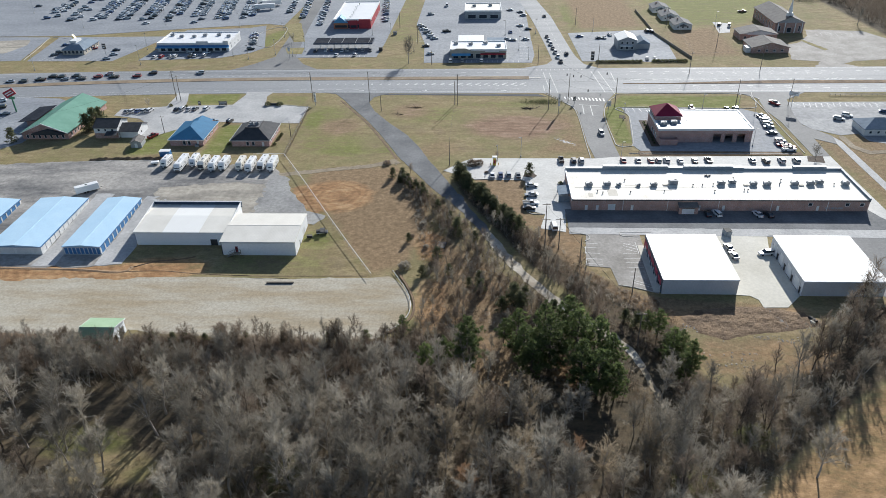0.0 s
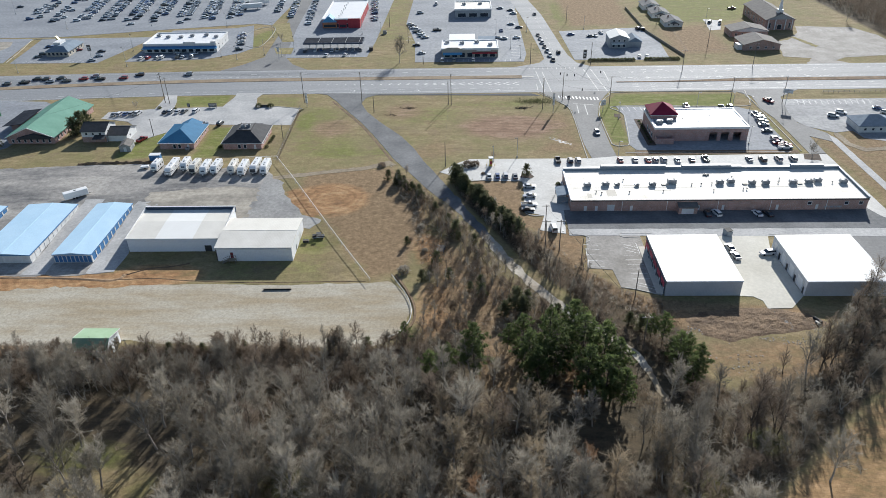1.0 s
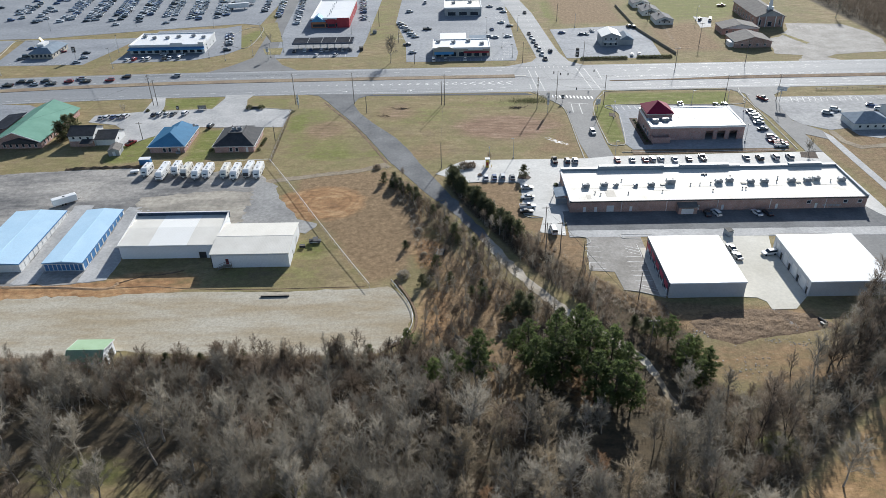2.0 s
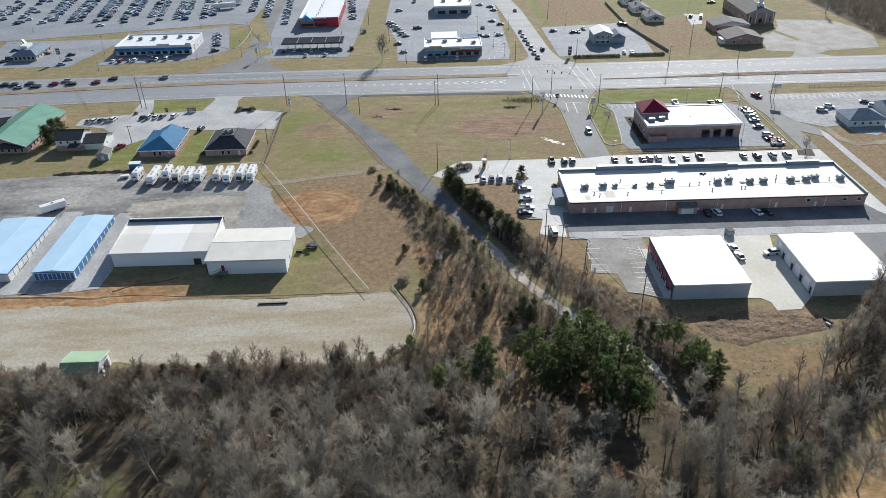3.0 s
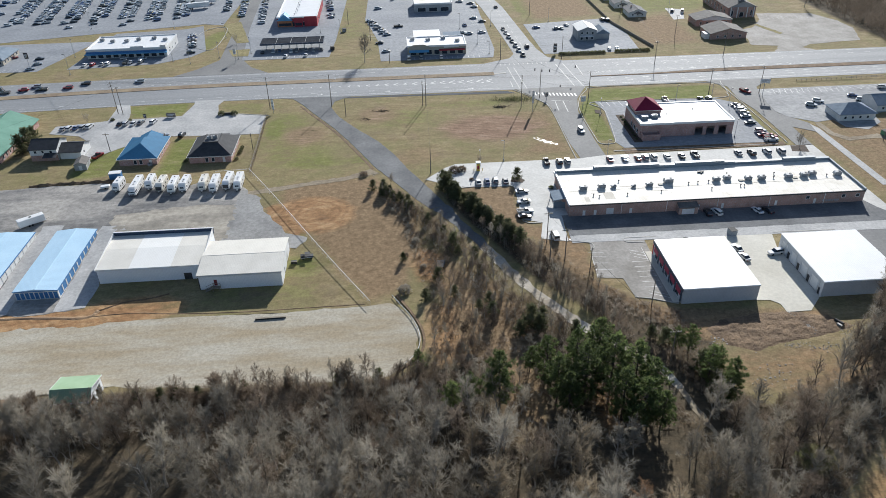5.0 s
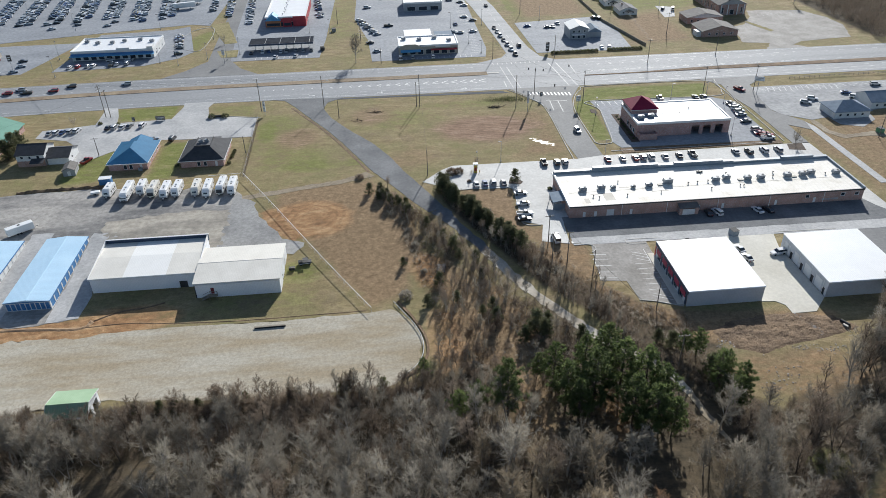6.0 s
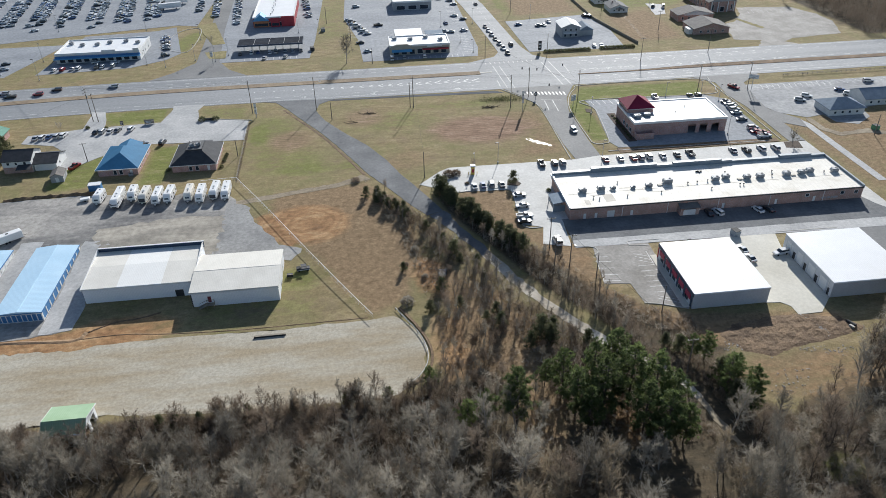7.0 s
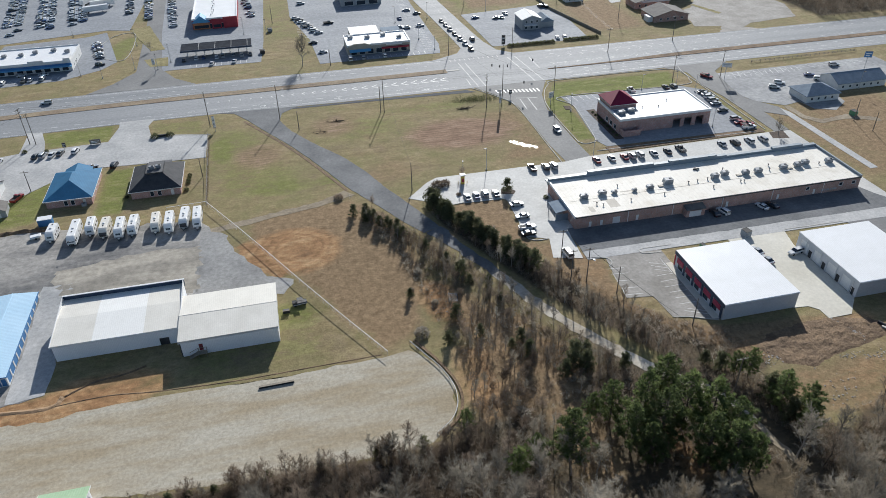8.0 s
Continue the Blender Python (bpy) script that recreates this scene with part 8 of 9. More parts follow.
    road_marking("stall_line", [(148.5 + i * 3.6, 332.4, 150.6 + i * 3.6, 327.6) for i in range(20)], 0.15, 0.09)
    road_marking("stall_line", [(69.5 + i * 2.9, 325.4, 70.0 + i * 2.9, 320.4) for i in range(5)], 0.13, 0.09)
    road_marking("stall_line", [(-255 + i * 3.1, 404.4, -253.8 + i * 3.1, 409) for i in range(12)], 0.14, 0.08)
    road_marking("stall_line", [(-12 + i * 2.9, 397.0, -12 + i * 2.9, 401) for i in range(13)], 0.14, 0.09)
    road_marking("stall_line", [(24 + i * 0.05, 404 + i * 2.9, 29.5, 404 + i * 2.9) for i in range(14)], 0.14, 0.09)
    road_marking("stall_line", [(2.6 + i * 3.1, 255.6, 2.6 + i * 3.1, 250.4) for i in range(6)], 0.12, 0.11)
    for x0, y0, n, dy in ((-37.5, 440, 12, 3.0), (24.5, 460, 13, 3.0)):
        road_marking("stall_line", [(x0, y0 + i * dy, x0 + 5.2, y0 + i * dy - 0.6) for i in range(n)], 0.16, 0.09)
    road_marking("stall_line", [(-92 + i * 3.0, 409.0, -92 + i * 3.0, 414) for i in range(10)], 0.16, 0.09)
    road_marking("stall_line", [(-190 + i * 3.1, 408.6 + i * 0.22, -189.4 + i * 3.1, 412.6 + i * 0.22) for i in range(13)], 0.16, 0.08)
    road_marking("stall_line", [(205 + i * 3.0, 452, 204 + i * 3.0, 446) for i in range(9)], 0.16, 0.06, "marking_worn")
    for ob in [o for o in scene.objects if o.name.startswith("stall_line") and not o.parent]:
        ob.parent = strip_lot
    # gutters of the great lot
    kerbs = (("kerb", [(45.9, 268.9), (45.9, 283), (45.9, 321), (42, 332.5), (33, 346.2)]), ("kerb", [(58, 283), (58.2, 315), (61.4, 330.5), (67, 341), (74, 345.2), (126, 344.6), (131.5, 338), (130.5, 330), (123, 324.6), (68.2, 326.4), (69.2, 315), (65.6, 285), (62.6, 281), (59.6, 281), (58, 283)]), ("kerb", [(62, 274), (128, 273.4)]), ("kerb", [(133.6, 346), (132.2, 338), (132.2, 320), (132.2, 274)]), ("kerb", [(30.9, 210), (33.5, 209.4), (36.6, 208.2), (37.2, 205.8), (35.6, 204.2)]), ("kerb", [(58, 209.9), (49, 210.1), (47.6, 209.2), (48.4, 207.6), (53.6, 207.2)]), ("kerb", [(42.2, 179), (46.4, 177.9), (53.3, 174.8)]), ("kerb", [(96, 208.7), (108, 208.5), (116, 208.3)]), ("kerb", [(-1, 249.6), (18.2, 248.6), (17.4, 225.4), (23.4, 222.2)]), ("kerb", [(-79.8, 327.6), (-103, 333.4)]), ("kerb", [(-265, 406), (-269, 430), (-273, 453), (-262, 452)]), ("kerb", [(-142, 441), (-136, 470), (-124, 472), (-125, 430), (-142, 441)]))
    for name, pts in kerbs:
        line = smooth_line(pts, 6) if len(pts) > 3 else pts
        tagged(part(name, ribbon(bmesh.new(), line, 0.28, -0.1, 0.2), "kerb"), "pale concrete kerb", "", "", "structure")


def utility_pole(x, y, h, arms=1, label="tall brown timber utility pole with a crossarm", turn=0.0, lamp=False):
    e = root("utility_pole", x, y, None, turn, label, "pole", "utility poles")
    part("shaft", rod(bmesh.new(), (0, 0, -0.3), (0, 0, h), 0.18, 0.11, 8), "pole_wood", e)
    for i in range(arms):
        zz = h - 0.6 - i * 1.3
        part("crossarm", boxes((-1.4, 1.4, 0.12, 0.26, zz - 0.08, zz + 0.08)), "weathered_wood", e)
        for sx in (-1.25, -0.6, 0.6, 1.25):
            part("insulator", rod(bmesh.new(), (sx, 0.19, zz + 0.08), (sx, 0.19, zz + 0.32), 0.07, 0.05, 6), "ceramic_white", e)
    if lamp:
        bm = bmesh.new()
        rod(bm, (0, 0, h - 3.0), (0.3, -2.4, h - 2.2), 0.05)
        part("lamp_arm", bm, "galvanised", e)
        part("lamp_head", boxes((0.1, 0.5, -3.1, -2.3, h - 2.35, h - 2.15)), "galvanised", e)
    if arms > 1:
        part("transformer", rod(bmesh.new(), (0.42, 0, h - 4.2), (0.42, 0, h - 3.1), 0.28, 0.28, 10), "galvanised", e)


def light_pole(x, y, h=8.5, arm=1.2, label="slim grey parking lot lamp on a pole"):
    e = root("light_pole", x, y, gz(x, y), (x * 31) % 360, label, "lamp post", "lot lamps")
    part("base", rod(bmesh.new(), (0, 0, -0.1), (0, 0, 0.7), 0.3, 0.3, 8), "kerb", e)
    part("shaft", rod(bmesh.new(), (0, 0, 0.6), (0, 0, h), 0.1, 0.07, 6), "galvanised", e)
    part("head", boxes((-0.1, arm, -0.2, 0.2, h - 0.12, h + 0.06)), "trim_dark", e)


def wire(name, a, b, sag, r=0.025, label="thin black overhead wire"):
    bm = bmesh.new()
    a, b = Vector(a), Vector(b)
    pts = [a.lerp(b, i / 10) - Vector((0, 0, sag * 4 * (i / 10) * (1 - i / 10))) for i in range(11)]
    V, F = [], []
    limb(V, F, pts, [r] * 11, 3)
    bm.free()
    tagged(raw(name, [tuple(v) for v in V], F, "wire_black"), label, "wire", "overhead wires")


def poles():
    line = [(-148.8, 337.5, 15.0), (-80.2, 335.4, 15.0), (-52.2, 334.6, 15.2), (-9.3, 330.4, 15.0), (33.2, 323.6, 15.0), (64.6, 327.4, 14.0), (120.1, 326.4, 13.5), (144.6, 327.7, 13.0)]
    for i, (x, y, h) in enumerate(line):
        utility_pole(x, y, h, 2 if i in (0, 1, 4) else 1, turn=90 if i else 70, lamp=i in (2,))
    utility_pole(-146.4, 336.6, 13.0, 1, turn=70)
    utility_pole(-10.7, 330.8, 11.5, 1, turn=90)
    utility_pole(-45.2, 322.6, 8.0, 0, "short timber pole beside the lane")
    utility_pole(43.6, 334.6, 14.0, 0, "tall grey signal pole at the crossing")
    for x, y, h, a, lamp in ((26.4, 199.0, 11.5, 1, True), (22.0, 199.8, 11, 1, False), (23.0, 210, 11, 1, False), (32.4, 192.0, 9, 0, False), (45.4, 174.4, 9, 0, False), (-10.9, 262.6, 10.5, 0, False), (110.3, 373.6, 12, 1, False), (149.0, 380.5, 13, 1, False), (33.1, 391.3, 11.5, 0, False), (65.3, 388.7, 12, 0, False), (-25.3, 393.3, 8, 0, False), (-36, 434.6, 10, 0, False), (-50.2, 471, 10, 0, False), (62.8, 474.7, 11, 0, False), (42.5, 150.5, 11, 1, False), (170.5, 272, 9, 0, False), (119.5, 470, 12, 1, False), (137, 420, 12, 1, False), (-81.5, 292, 7, 0, False), (-139.6, 296.4, 8, 1, False), (171, 262, 8, 0, False)):
        utility_pole(x, y, h, a, lamp=lamp)
    for p, q in zip(line, line[1:]):
        for o in (-0.9, 0.9):
            wire("overhead_wire", (p[0], p[1] + o, p[2] - 0.3), (q[0], q[1] + o, q[2] - 0.3), 0.9)
    for a, b in (((26.4, 199, 11.2), (42.5, 150.5, 10.6)), ((26.9, 199, 10.6), (43, 150.5, 10.2)), ((42.5, 150.5, 10.6), (66, 78, 10)), ((43, 150.5, 10.2), (67, 78, 10)), ((23, 210, 10.8), (26.4, 199, 11.2)), ((23, 210, 10.8), (33, 226, 5)), ((-148.8, 337.5, 14.6), (-190, 396, 11)), ((-147.8, 337.5, 14.6), (-189, 396, 11)), ((-148.8, 337.5, 13.8), (-191, 396, 10.4)), ((-148.8, 337.5, 12), (-200, 285, 9)), ((110.3, 373.6, 11.6), (119.5, 470, 11.6)), ((111.3, 373.6, 11.6), (120.5, 470, 11.6)), ((110.3, 373.6, 11.4), (149, 380.5, 12.6)), ((-10.9, 262.6, 10.3), (-9.3, 330.4, 13.4))):
        wire("overhead_wire", a, b, 0.8)
    for x, y, h in ((17.8, 270.4, 8.5), (8.1, 266.4, 7.0), (57.8, 268.4, 7.5), (65.9, 310.7, 8), (113.8, 281.6, 8), (125.4, 315.8, 8), (120.5, 323.6, 7), (104.4, 324.4, 7), (-157, 477, 9), (-142.2, 411.5, 8), (-131.6, 405.8, 8), (-117.9, 414, 9), (-121, 451, 9), (-107, 410.8, 8), (-101.6, 419.7, 9), (-263, 477.5, 10), (-248, 387, 9), (-191, 396, 11), (-199, 426, 10), (-209, 483, 10), (36, 455, 9), (17, 452, 9), (24, 420, 8), (-250, 520, 10), (-180, 520, 10), (-320, 520, 10), (28.5, 402, 7), (-220, 560, 10), (-66, 455, 9), (-54, 452, 8), (72, 460, 8), (150, 470, 9), (195, 300, 8)):
        light_pole(x, y, h)
    # signals over the crossing
    e = root("traffic_signals", 43.6, 334.9, None, 0, "span wires with traffic signals over the crossing", "traffic light")
    V, F = [], []
    for a, b in (((0, 0, 7.6), (-9.5, 56.4, 8.2)), ((0, 0, 7.6), (21, -7.5, 8.2)), ((21, -7.5, 8.2), (21.7, 53.8, 8.2)), ((-9.5, 56.4, 8.2), (21.7, 53.8, 8.2)), ((-9.5, 56.4, 8.2), (21, -7.5, 8.2))):
        a, b = Vector(a), Vector(b)
        limb(V, F, [a.lerp(b, i / 8) - Vector((0, 0, 1.2 * 4 * i / 8 * (1 - i / 8))) for i in range(9)], [0.03] * 9, 3)
    raw("span_wire", [tuple(v) for v in V], F, "wire_black", e)
    for x, y in ((1.2, 20.4), (4.2, 18.2), (7.8, 17.8), (8.6, -3.2), (21.3, 22)):
        part("signal", boxes((x - 0.2, x + 0.2, y - 0.2, y + 0.2, 5.9, 7.0), (x - 0.24, x + 0.24, y - 0.26, y - 0.2, 5.85, 7.05)), "trim_dark", e)


def sign(name, x, y, h, w, ph, colour, label, turn=0.0, posts=1, post_mat="galvanised"):
    e = root(name, x, y, None, turn, label, "sign")
    for i in range(posts):
        px = 0 if posts == 1 else (-w / 2 + 0.3 if i == 0 else w / 2 - 0.3)
        part("post", rod(bmesh.new(), (px, 0, -0.2), (px, 0, h), 0.12, 0.12, 8), post_mat, e)
    part("panel", boxes((-w / 2, w / 2, -0.2, 0.2, h - ph, h)), colour, e)
    part("border", boxes((-w / 2 - 0.08, w / 2 + 0.08, -0.14, 0.14, h, h + 0.1), (-w / 2 - 0.08, w / 2 + 0.08, -0.14, 0.14, h - ph - 0.1, h - ph)), "trim_dark", e)
    for i in range(2):
        zz = h - ph * (0.35 + 0.35 * i)
        part("lettering", boxes((-w * 0.38, w * (0.38 - 0.2 * i), -0.22, -0.2, zz - ph * 0.08, zz + ph * 0.08)), "siding_grey" if "white" in colour else "trim_white", e)


def signs():
    e = root("pylon_sign", -222.4, 322.6, None, 12, "tilted red and white sign on a thick green pole", "sign")
    part("post", rod(bmesh.new(), (0, 0, -0.2), (0, 0, 8.0), 0.4, 0.34, 10), "paint_green", e)
    board = part("panel", boxes((-2.6, 2.6, -0.3, 0.3, -1.6, 1.6), bevel=0.08), "paint_red", e)
    board.matrix_basis = pose(-0.4, 0, 9.4, 0, -24, 0)
    for zz, a, b in ((0.55, -2.0, 1.6), (-0.45, -1.6, 2.0)):
        part("lettering", boxes((a, b, -0.34, -0.3, zz - 0.25, zz + 0.25)), "trim_white", board)
    part("base_panel", boxes((-1.4, 1.4, -0.25, 0.25, 6.6, 7.6)), "paint_green", e)
    sign("pylon_sign", -78.0, 330.4, 6.4, 1.0, 4.6, "trim_white", "slim white and black sign beside the fence")
    sign("pylon_sign", 60.3, 319.6, 5.6, 2.2, 2.4, "trim_white", "white and green sign beside the drive", 20)
    sign("pylon_sign", 144.8, 324.6, 8.0, 4.2, 1.8, "trim_white", "wide white sign on a dark pole", -25)
    sign("pylon_sign", -218.4, 412.6, 7.5, 2.0, 3.0, "trim_dark", "dark sign on a white pole beside the lot")
    sign("pylon_sign", 63.3, 396.8, 5.8, 1.8, 4.6, "trim_dark", "tall dark sign at the corner")
    sign("pylon_sign", 37.5, 318.4, 9.5, 0.9, 5.5, "trim_white", "narrow white sign in the field")
    sign("pylon_sign", -107.5, 405.6, 7.0, 1.4, 2.4, "trim_white", "white sign at the entrance road")
    sign("pylon_sign", 212, 318, 9.0, 3.2, 2.6, "paint_blue", "blue sign on a pole beside the lot", -20)
    sign("yard_sign", -134.4, 329.2, 2.6, 1.2, 1.6, "trim_dark", "small dark sign in the lawn")
    sign("monument_sign", -123.4, 330.6, 2.0, 4.0, 1.6, "weathered_wood", "wide brown wooden sign in the lawn", 0, 2)
    sign("yard_sign", 46.2, 331.4, 3.6, 1.2, 1.8, "trim_dark", "dark sign beside the kerb", 15)
    # small drive-up kiosk
    e = root("kiosk", 7.0, 262.6, None, 0, "tall yellow and red kiosk on the lot", "kiosk")
    part("tower", boxes((-0.6, 0.6, -0.5, 0.5, 0, 3.4), bevel=0.05), "paint_yellow", e)
    part("cap", boxes((-0.9, 0.9, -0.8, 0.8, 3.4, 3.8)), "trim_white", e)
    part("panel", boxes((-0.4, 0.4, -0.53, -0.5, 1.0, 2.4)), "paint_red", e)
    for sx in (-1.6, 1.6):
        part("bollard", rod(bmesh.new(), (sx, 0, 0), (sx, 0, 1.1), 0.12, 0.12, 8), "paint_yellow", e)
    # brick gate wall between clipped shrubs
    e = root("low_wall", -98.4, 330.9, None, 0, "low dark wall between two clipped shrubs", "wall")
    part("panel", boxes((-2.0, 2.0, -0.2, 0.2, 0, 1.0)), "trim_dark", e)


def chain_fence(pts, h=1.9, gap=4.0, label="chain-link fence with a pale top rail", rail="trim_white"):
    e = root("fence", *pts[0], 0, 0, label, "fence")
    e.matrix_basis = Matrix.Identity(4)
    for (x0, y0), (x1, y1) in zip(pts, pts[1:]):
        L = math.hypot(x1 - x0, y1 - y0)
        n = max(1, int(L / gap))
        for i in range(n + 1):
            x, y = x0 + (x1 - x0) * i / n, y0 + (y1 - y0) * i / n
            g = gz(x, y)
            part("post", rod(bmesh.new(), (x, y, g - 0.2), (x, y, g + h), 0.03, 0.03, 5), "galvanised", e)
        line = [(x0 + (x1 - x0) * i / n, y0 + (y1 - y0) * i / n) for i in range(n + 1)]
        part("top_rail", ribbon(bmesh.new(), line, 0.12, h - 0.06, h + 0.05), rail, e, "slim top rail")
        for k in range(3):
            zz = 0.2 + k * 0.55
            part("mesh_wire", ribbon(bmesh.new(), line, 0.01, zz, zz + 0.012), "galvanised", e)


def yard_things():
    chain_fence([(-80.6, 326), (-80.0, 300), (-79.4, 270.4)], 1.7, 4.0, "weathered chain-link fence beside the grass", "pole_wood")
    edge = [(-80.4, 325 - i * 0.5) for i in range(110)]
    weeds = random.Random(21)
    V, F = [], []
    for x, y in edge:
        for k in range(7):
            p = Vector((x + (325 - y) * 0.02 + weeds.gauss(0, 0.25), y + weeds.uniform(-0.4, 0.4), gz(x, y) - 0.03))
            blade(V, F, p, sway(Vector((0, 0, 1)), weeds, 0.5), weeds.uniform(0.4, 1.1), 0.1, weeds)
    tagged(raw("fence_weeds", [tuple(v) for v in V], F, "twig_brown"), "dry brown weeds along the foot of the fence", "weeds", "", "stuff")
    chain_fence([(-92, 269.6), (-79.4, 270.4)], 1.7)
    chain_fence([(-79.4, 270.4), (-56, 227.6), (-32.6, 185.2)], 1.7)
    # low white rail, and a low dark strip outside it, round the end of the gravel yard
    edge = smooth_line([(-26.2, 188.6), (-23.7, 183.4), (-20.9, 177.4), (-19.2, 171), (-19.4, 165.2), (-21.8, 160.4), (-26, 157.4)], 6)
    e = root("yard_barrier", 0, 0, 0, 0, "low pale pipe barrier round the end of the gravel yard", "barrier")
    V, F = [], []
    limb(V, F, [Vector((x, y, gz(x, y) + 0.55)) for x, y in edge], [0.09] * len(edge), 5)
    raw("rail", [tuple(v) for v in V], F, "trim_white", e)
    for x, y in edge[::4]:
        part("post", boxes((x - 0.1, x + 0.1, y - 0.1, y + 0.1, gz(x, y) - 0.2, gz(x, y) + 0.4)), "weathered_wood", e)
    outer = [(x + 1.1, y + (0.4 if y > 180 else -0.2)) for x, y in edge]
    tagged(part("yard_bank", ribbon(bmesh.new(), outer, 0.7, -0.2, 0.3), "topsoil"), "low dark strip behind the barrier", "", "", "structure")
    rnd = random.Random(9)

    def berm(name, pts, w, h, material, label):
        """A ragged ridge of earth along pts."""
        line = smooth_line(pts, 10)
        bm = bmesh.new()
        rows = []
        for i, (x, y) in enumerate(line):
            ax, ay = line[max(0, i - 1)]
            cx, cy = line[min(len(line) - 1, i + 1)]
            d = Vector((cx - ax, cy - ay)).normalized()
            o = Vector((-d.y, d.x))
            k = rnd.uniform(0.5, 1.2)
            r = []
            for s, q in ((-1, -0.15), (-0.55, 0.45), (0, 1), (0.5, 0.55), (1, -0.15)):
                s2 = s * w / 2 * rnd.uniform(0.8, 1.2)
                r.append(bm.verts.new((x + o.x * s2, y + o.y * s2, gz(x, y) + h * q * k)))
            rows.append(r)
        for a, b in zip(rows, rows[1:]):
            for i in range(4):
                bm.faces.new((a[i], a[i + 1], b[i + 1], b[i]))
        bmesh.ops.recalc_face_normals(bm, faces=bm.faces)
        tagged(part(name, bm, material), label, "", "", "structure")
    berm("earth_edge", [(-200, 189.5), (-135, 188.6), (-114, 187.2), (-110.5, 190.4)], 1.6, 0.25, "clay_earth", "orange clay bank at the yard's edge")
    berm("earth_edge", [(-110, 190.2), (-104, 193.6), (-97, 194.8), (-92, 196.6)], 0.8, 0.25, "topsoil", "eroded earth step below the warehouse")
    berm("earth_edge", [(-112, 187.4), (-100, 188.0), (-88, 186.6), (-70, 185.6), (-50, 185.8), (-34, 186.0)], 0.5, 0.1, "topsoil", "dark ragged edge of the gravel yard")
    berm("earth_edge", [(-160, 267.4), (-148, 268.4), (-136, 268.6), (-126, 268.0)], 2.6, 0.9, "topsoil", "dark heap of soil along the yard")
    rough_patch("spoil_bank", [(57, 163), (62, 166.5), (72, 168), (82, 168.2), (91, 165.5), (95, 161), (86, 158.5), (76, 157), (66, 154), (60, 157)], 0.3, "topsoil", "rough bank of dark soil and clay below the units")
    # culvert with riprap
    e = root("culvert", 92.4, 162.6, -0.3, 25, "dark corrugated culvert pipe with a pale headwall", "culvert")
    bm = bmesh.new()
    rod(bm, (0, -1.3, 0.55), (0, 1.2, 0.55), 0.55, 0.55, 14)
    part("pipe", bm, "rubber_black", e)
    part("headwall", boxes((-1.1, 1.1, -1.5, -1.25, -0.1, 0.35), (-1.3, -0.7, -1.6, -0.2, -0.1, 0.9)), "kerb", e)
    rocks("rubble_chute", [(81.6 + 0.4 * i, 167.4 - 0.95 * i) for i in range(9)], 0.75, 190, "pale stones lining the drainage chute")
    rocks("stone_heap", [(62.6, 144.2), (64.2, 145.2), (66.0, 144.0), (68.4, 146.0), (70.2, 146.4), (66.8, 147.2), (72.5, 147.5), (61, 147)], 4.2, 46, "heap of broken pale stone")
    rocks("stone_heap", [(74.8, 154.3), (77.5, 154.8), (80.6, 153.6), (83.3, 153.2), (86, 154.4)], 1.3, 60, "pale broken stone at the foot of the bank")
    rocks("stone_heap", [(56.5, 157.6), (57.8, 159.6), (59.4, 158.4)], 1.3, 34, "few grey stones beside the bank")
    rocks("stone_heap", [(-34.5, 263), (-32.5, 263.6)], 0.9, 12, "few pale stones beside the lane")
    rocks("pale_litter", [(-16.5, 199), (-14, 198), (-2, 188), (1, 186)], 1.2, 16, "scattered pale litter in the brush")
    # log, pallets, machine, bins
    # log built as web and flanges, the upper one in a paler colour
    e = root("steel_beam", -60.4, 181.7, gz(-60.4, 181.7) + 0.06, 1, "long dark log with a paler top lying on the gravel", "beam")
    part("web", boxes((-4.2, 4.2, -0.08, 0.08, 0.0, 0.4)), "trim_dark", e)
    part("flange", boxes((-4.2, 4.2, -0.3, 0.3, 0.36, 0.44)), "weathered_wood", e, "paler brown top of the log")
    part("flange", boxes((-4.2, 4.2, -0.35, 0.35, -0.02, 0.06)), "trim_dark", e)
    e = root("stair_frame", -11.3, 202.4, None, 80, "dark metal stair frame lying in the brush", "stair")
    for i in range(7):
        part("tread", boxes((-1.8 + i * 0.55, -1.66 + i * 0.55, -1.1, 1.1, 0.55, 0.62)), "siding_grey", e)
    part("stringer", boxes((-2.0, 2.1, -1.25, -1.1, 0.0, 0.6)), "trim_dark", e)
    part("stringer", boxes((-2.0, 2.1, 1.1, 1.25, 0.0, 0.6)), "trim_dark", e)
    e = root("utility_vehicle", -52.8, 211.4, None, 8, "black open utility vehicle on the grass", "vehicle")
    part("body", boxes((-2.0, 2.0, -0.8, 0.8, 0.4, 0.95), bevel=0.12), "trim_dark", e)
    part("canopy", boxes((-0.6, 1.0, -0.75, 0.75, 1.75, 1.85)), "trim_dark", e)
    part("bumper", boxes((-1.9, 1.9, -0.95, -0.85, 0.55, 0.7)), "trim_white", e)
    part("cargo_bed", boxes((-1.95, -0.7, -0.7, 0.7, 0.95, 1.25)), "rubber_black", e)
    for px in (-0.55, 0.95):
        for py in (-0.7, 0.65):
            part("roll_bar", boxes((px, px + 0.07, py, py + 0.07, 0.9, 1.78)), "trim_dark", e)
    for sx in (-1.3, 1.3):
        for sy in (-0.8, 0.8):
            part("wheel", rod(bmesh.new(), (sx, sy - 0.13, 0.36), (sx, sy + 0.13, 0.36), 0.36, 0.36, 10), "tyre", e)
    e = root("scrap_rack", -56.6, 208.8, None, 0, "small dark rack beside the warehouse", "rack")
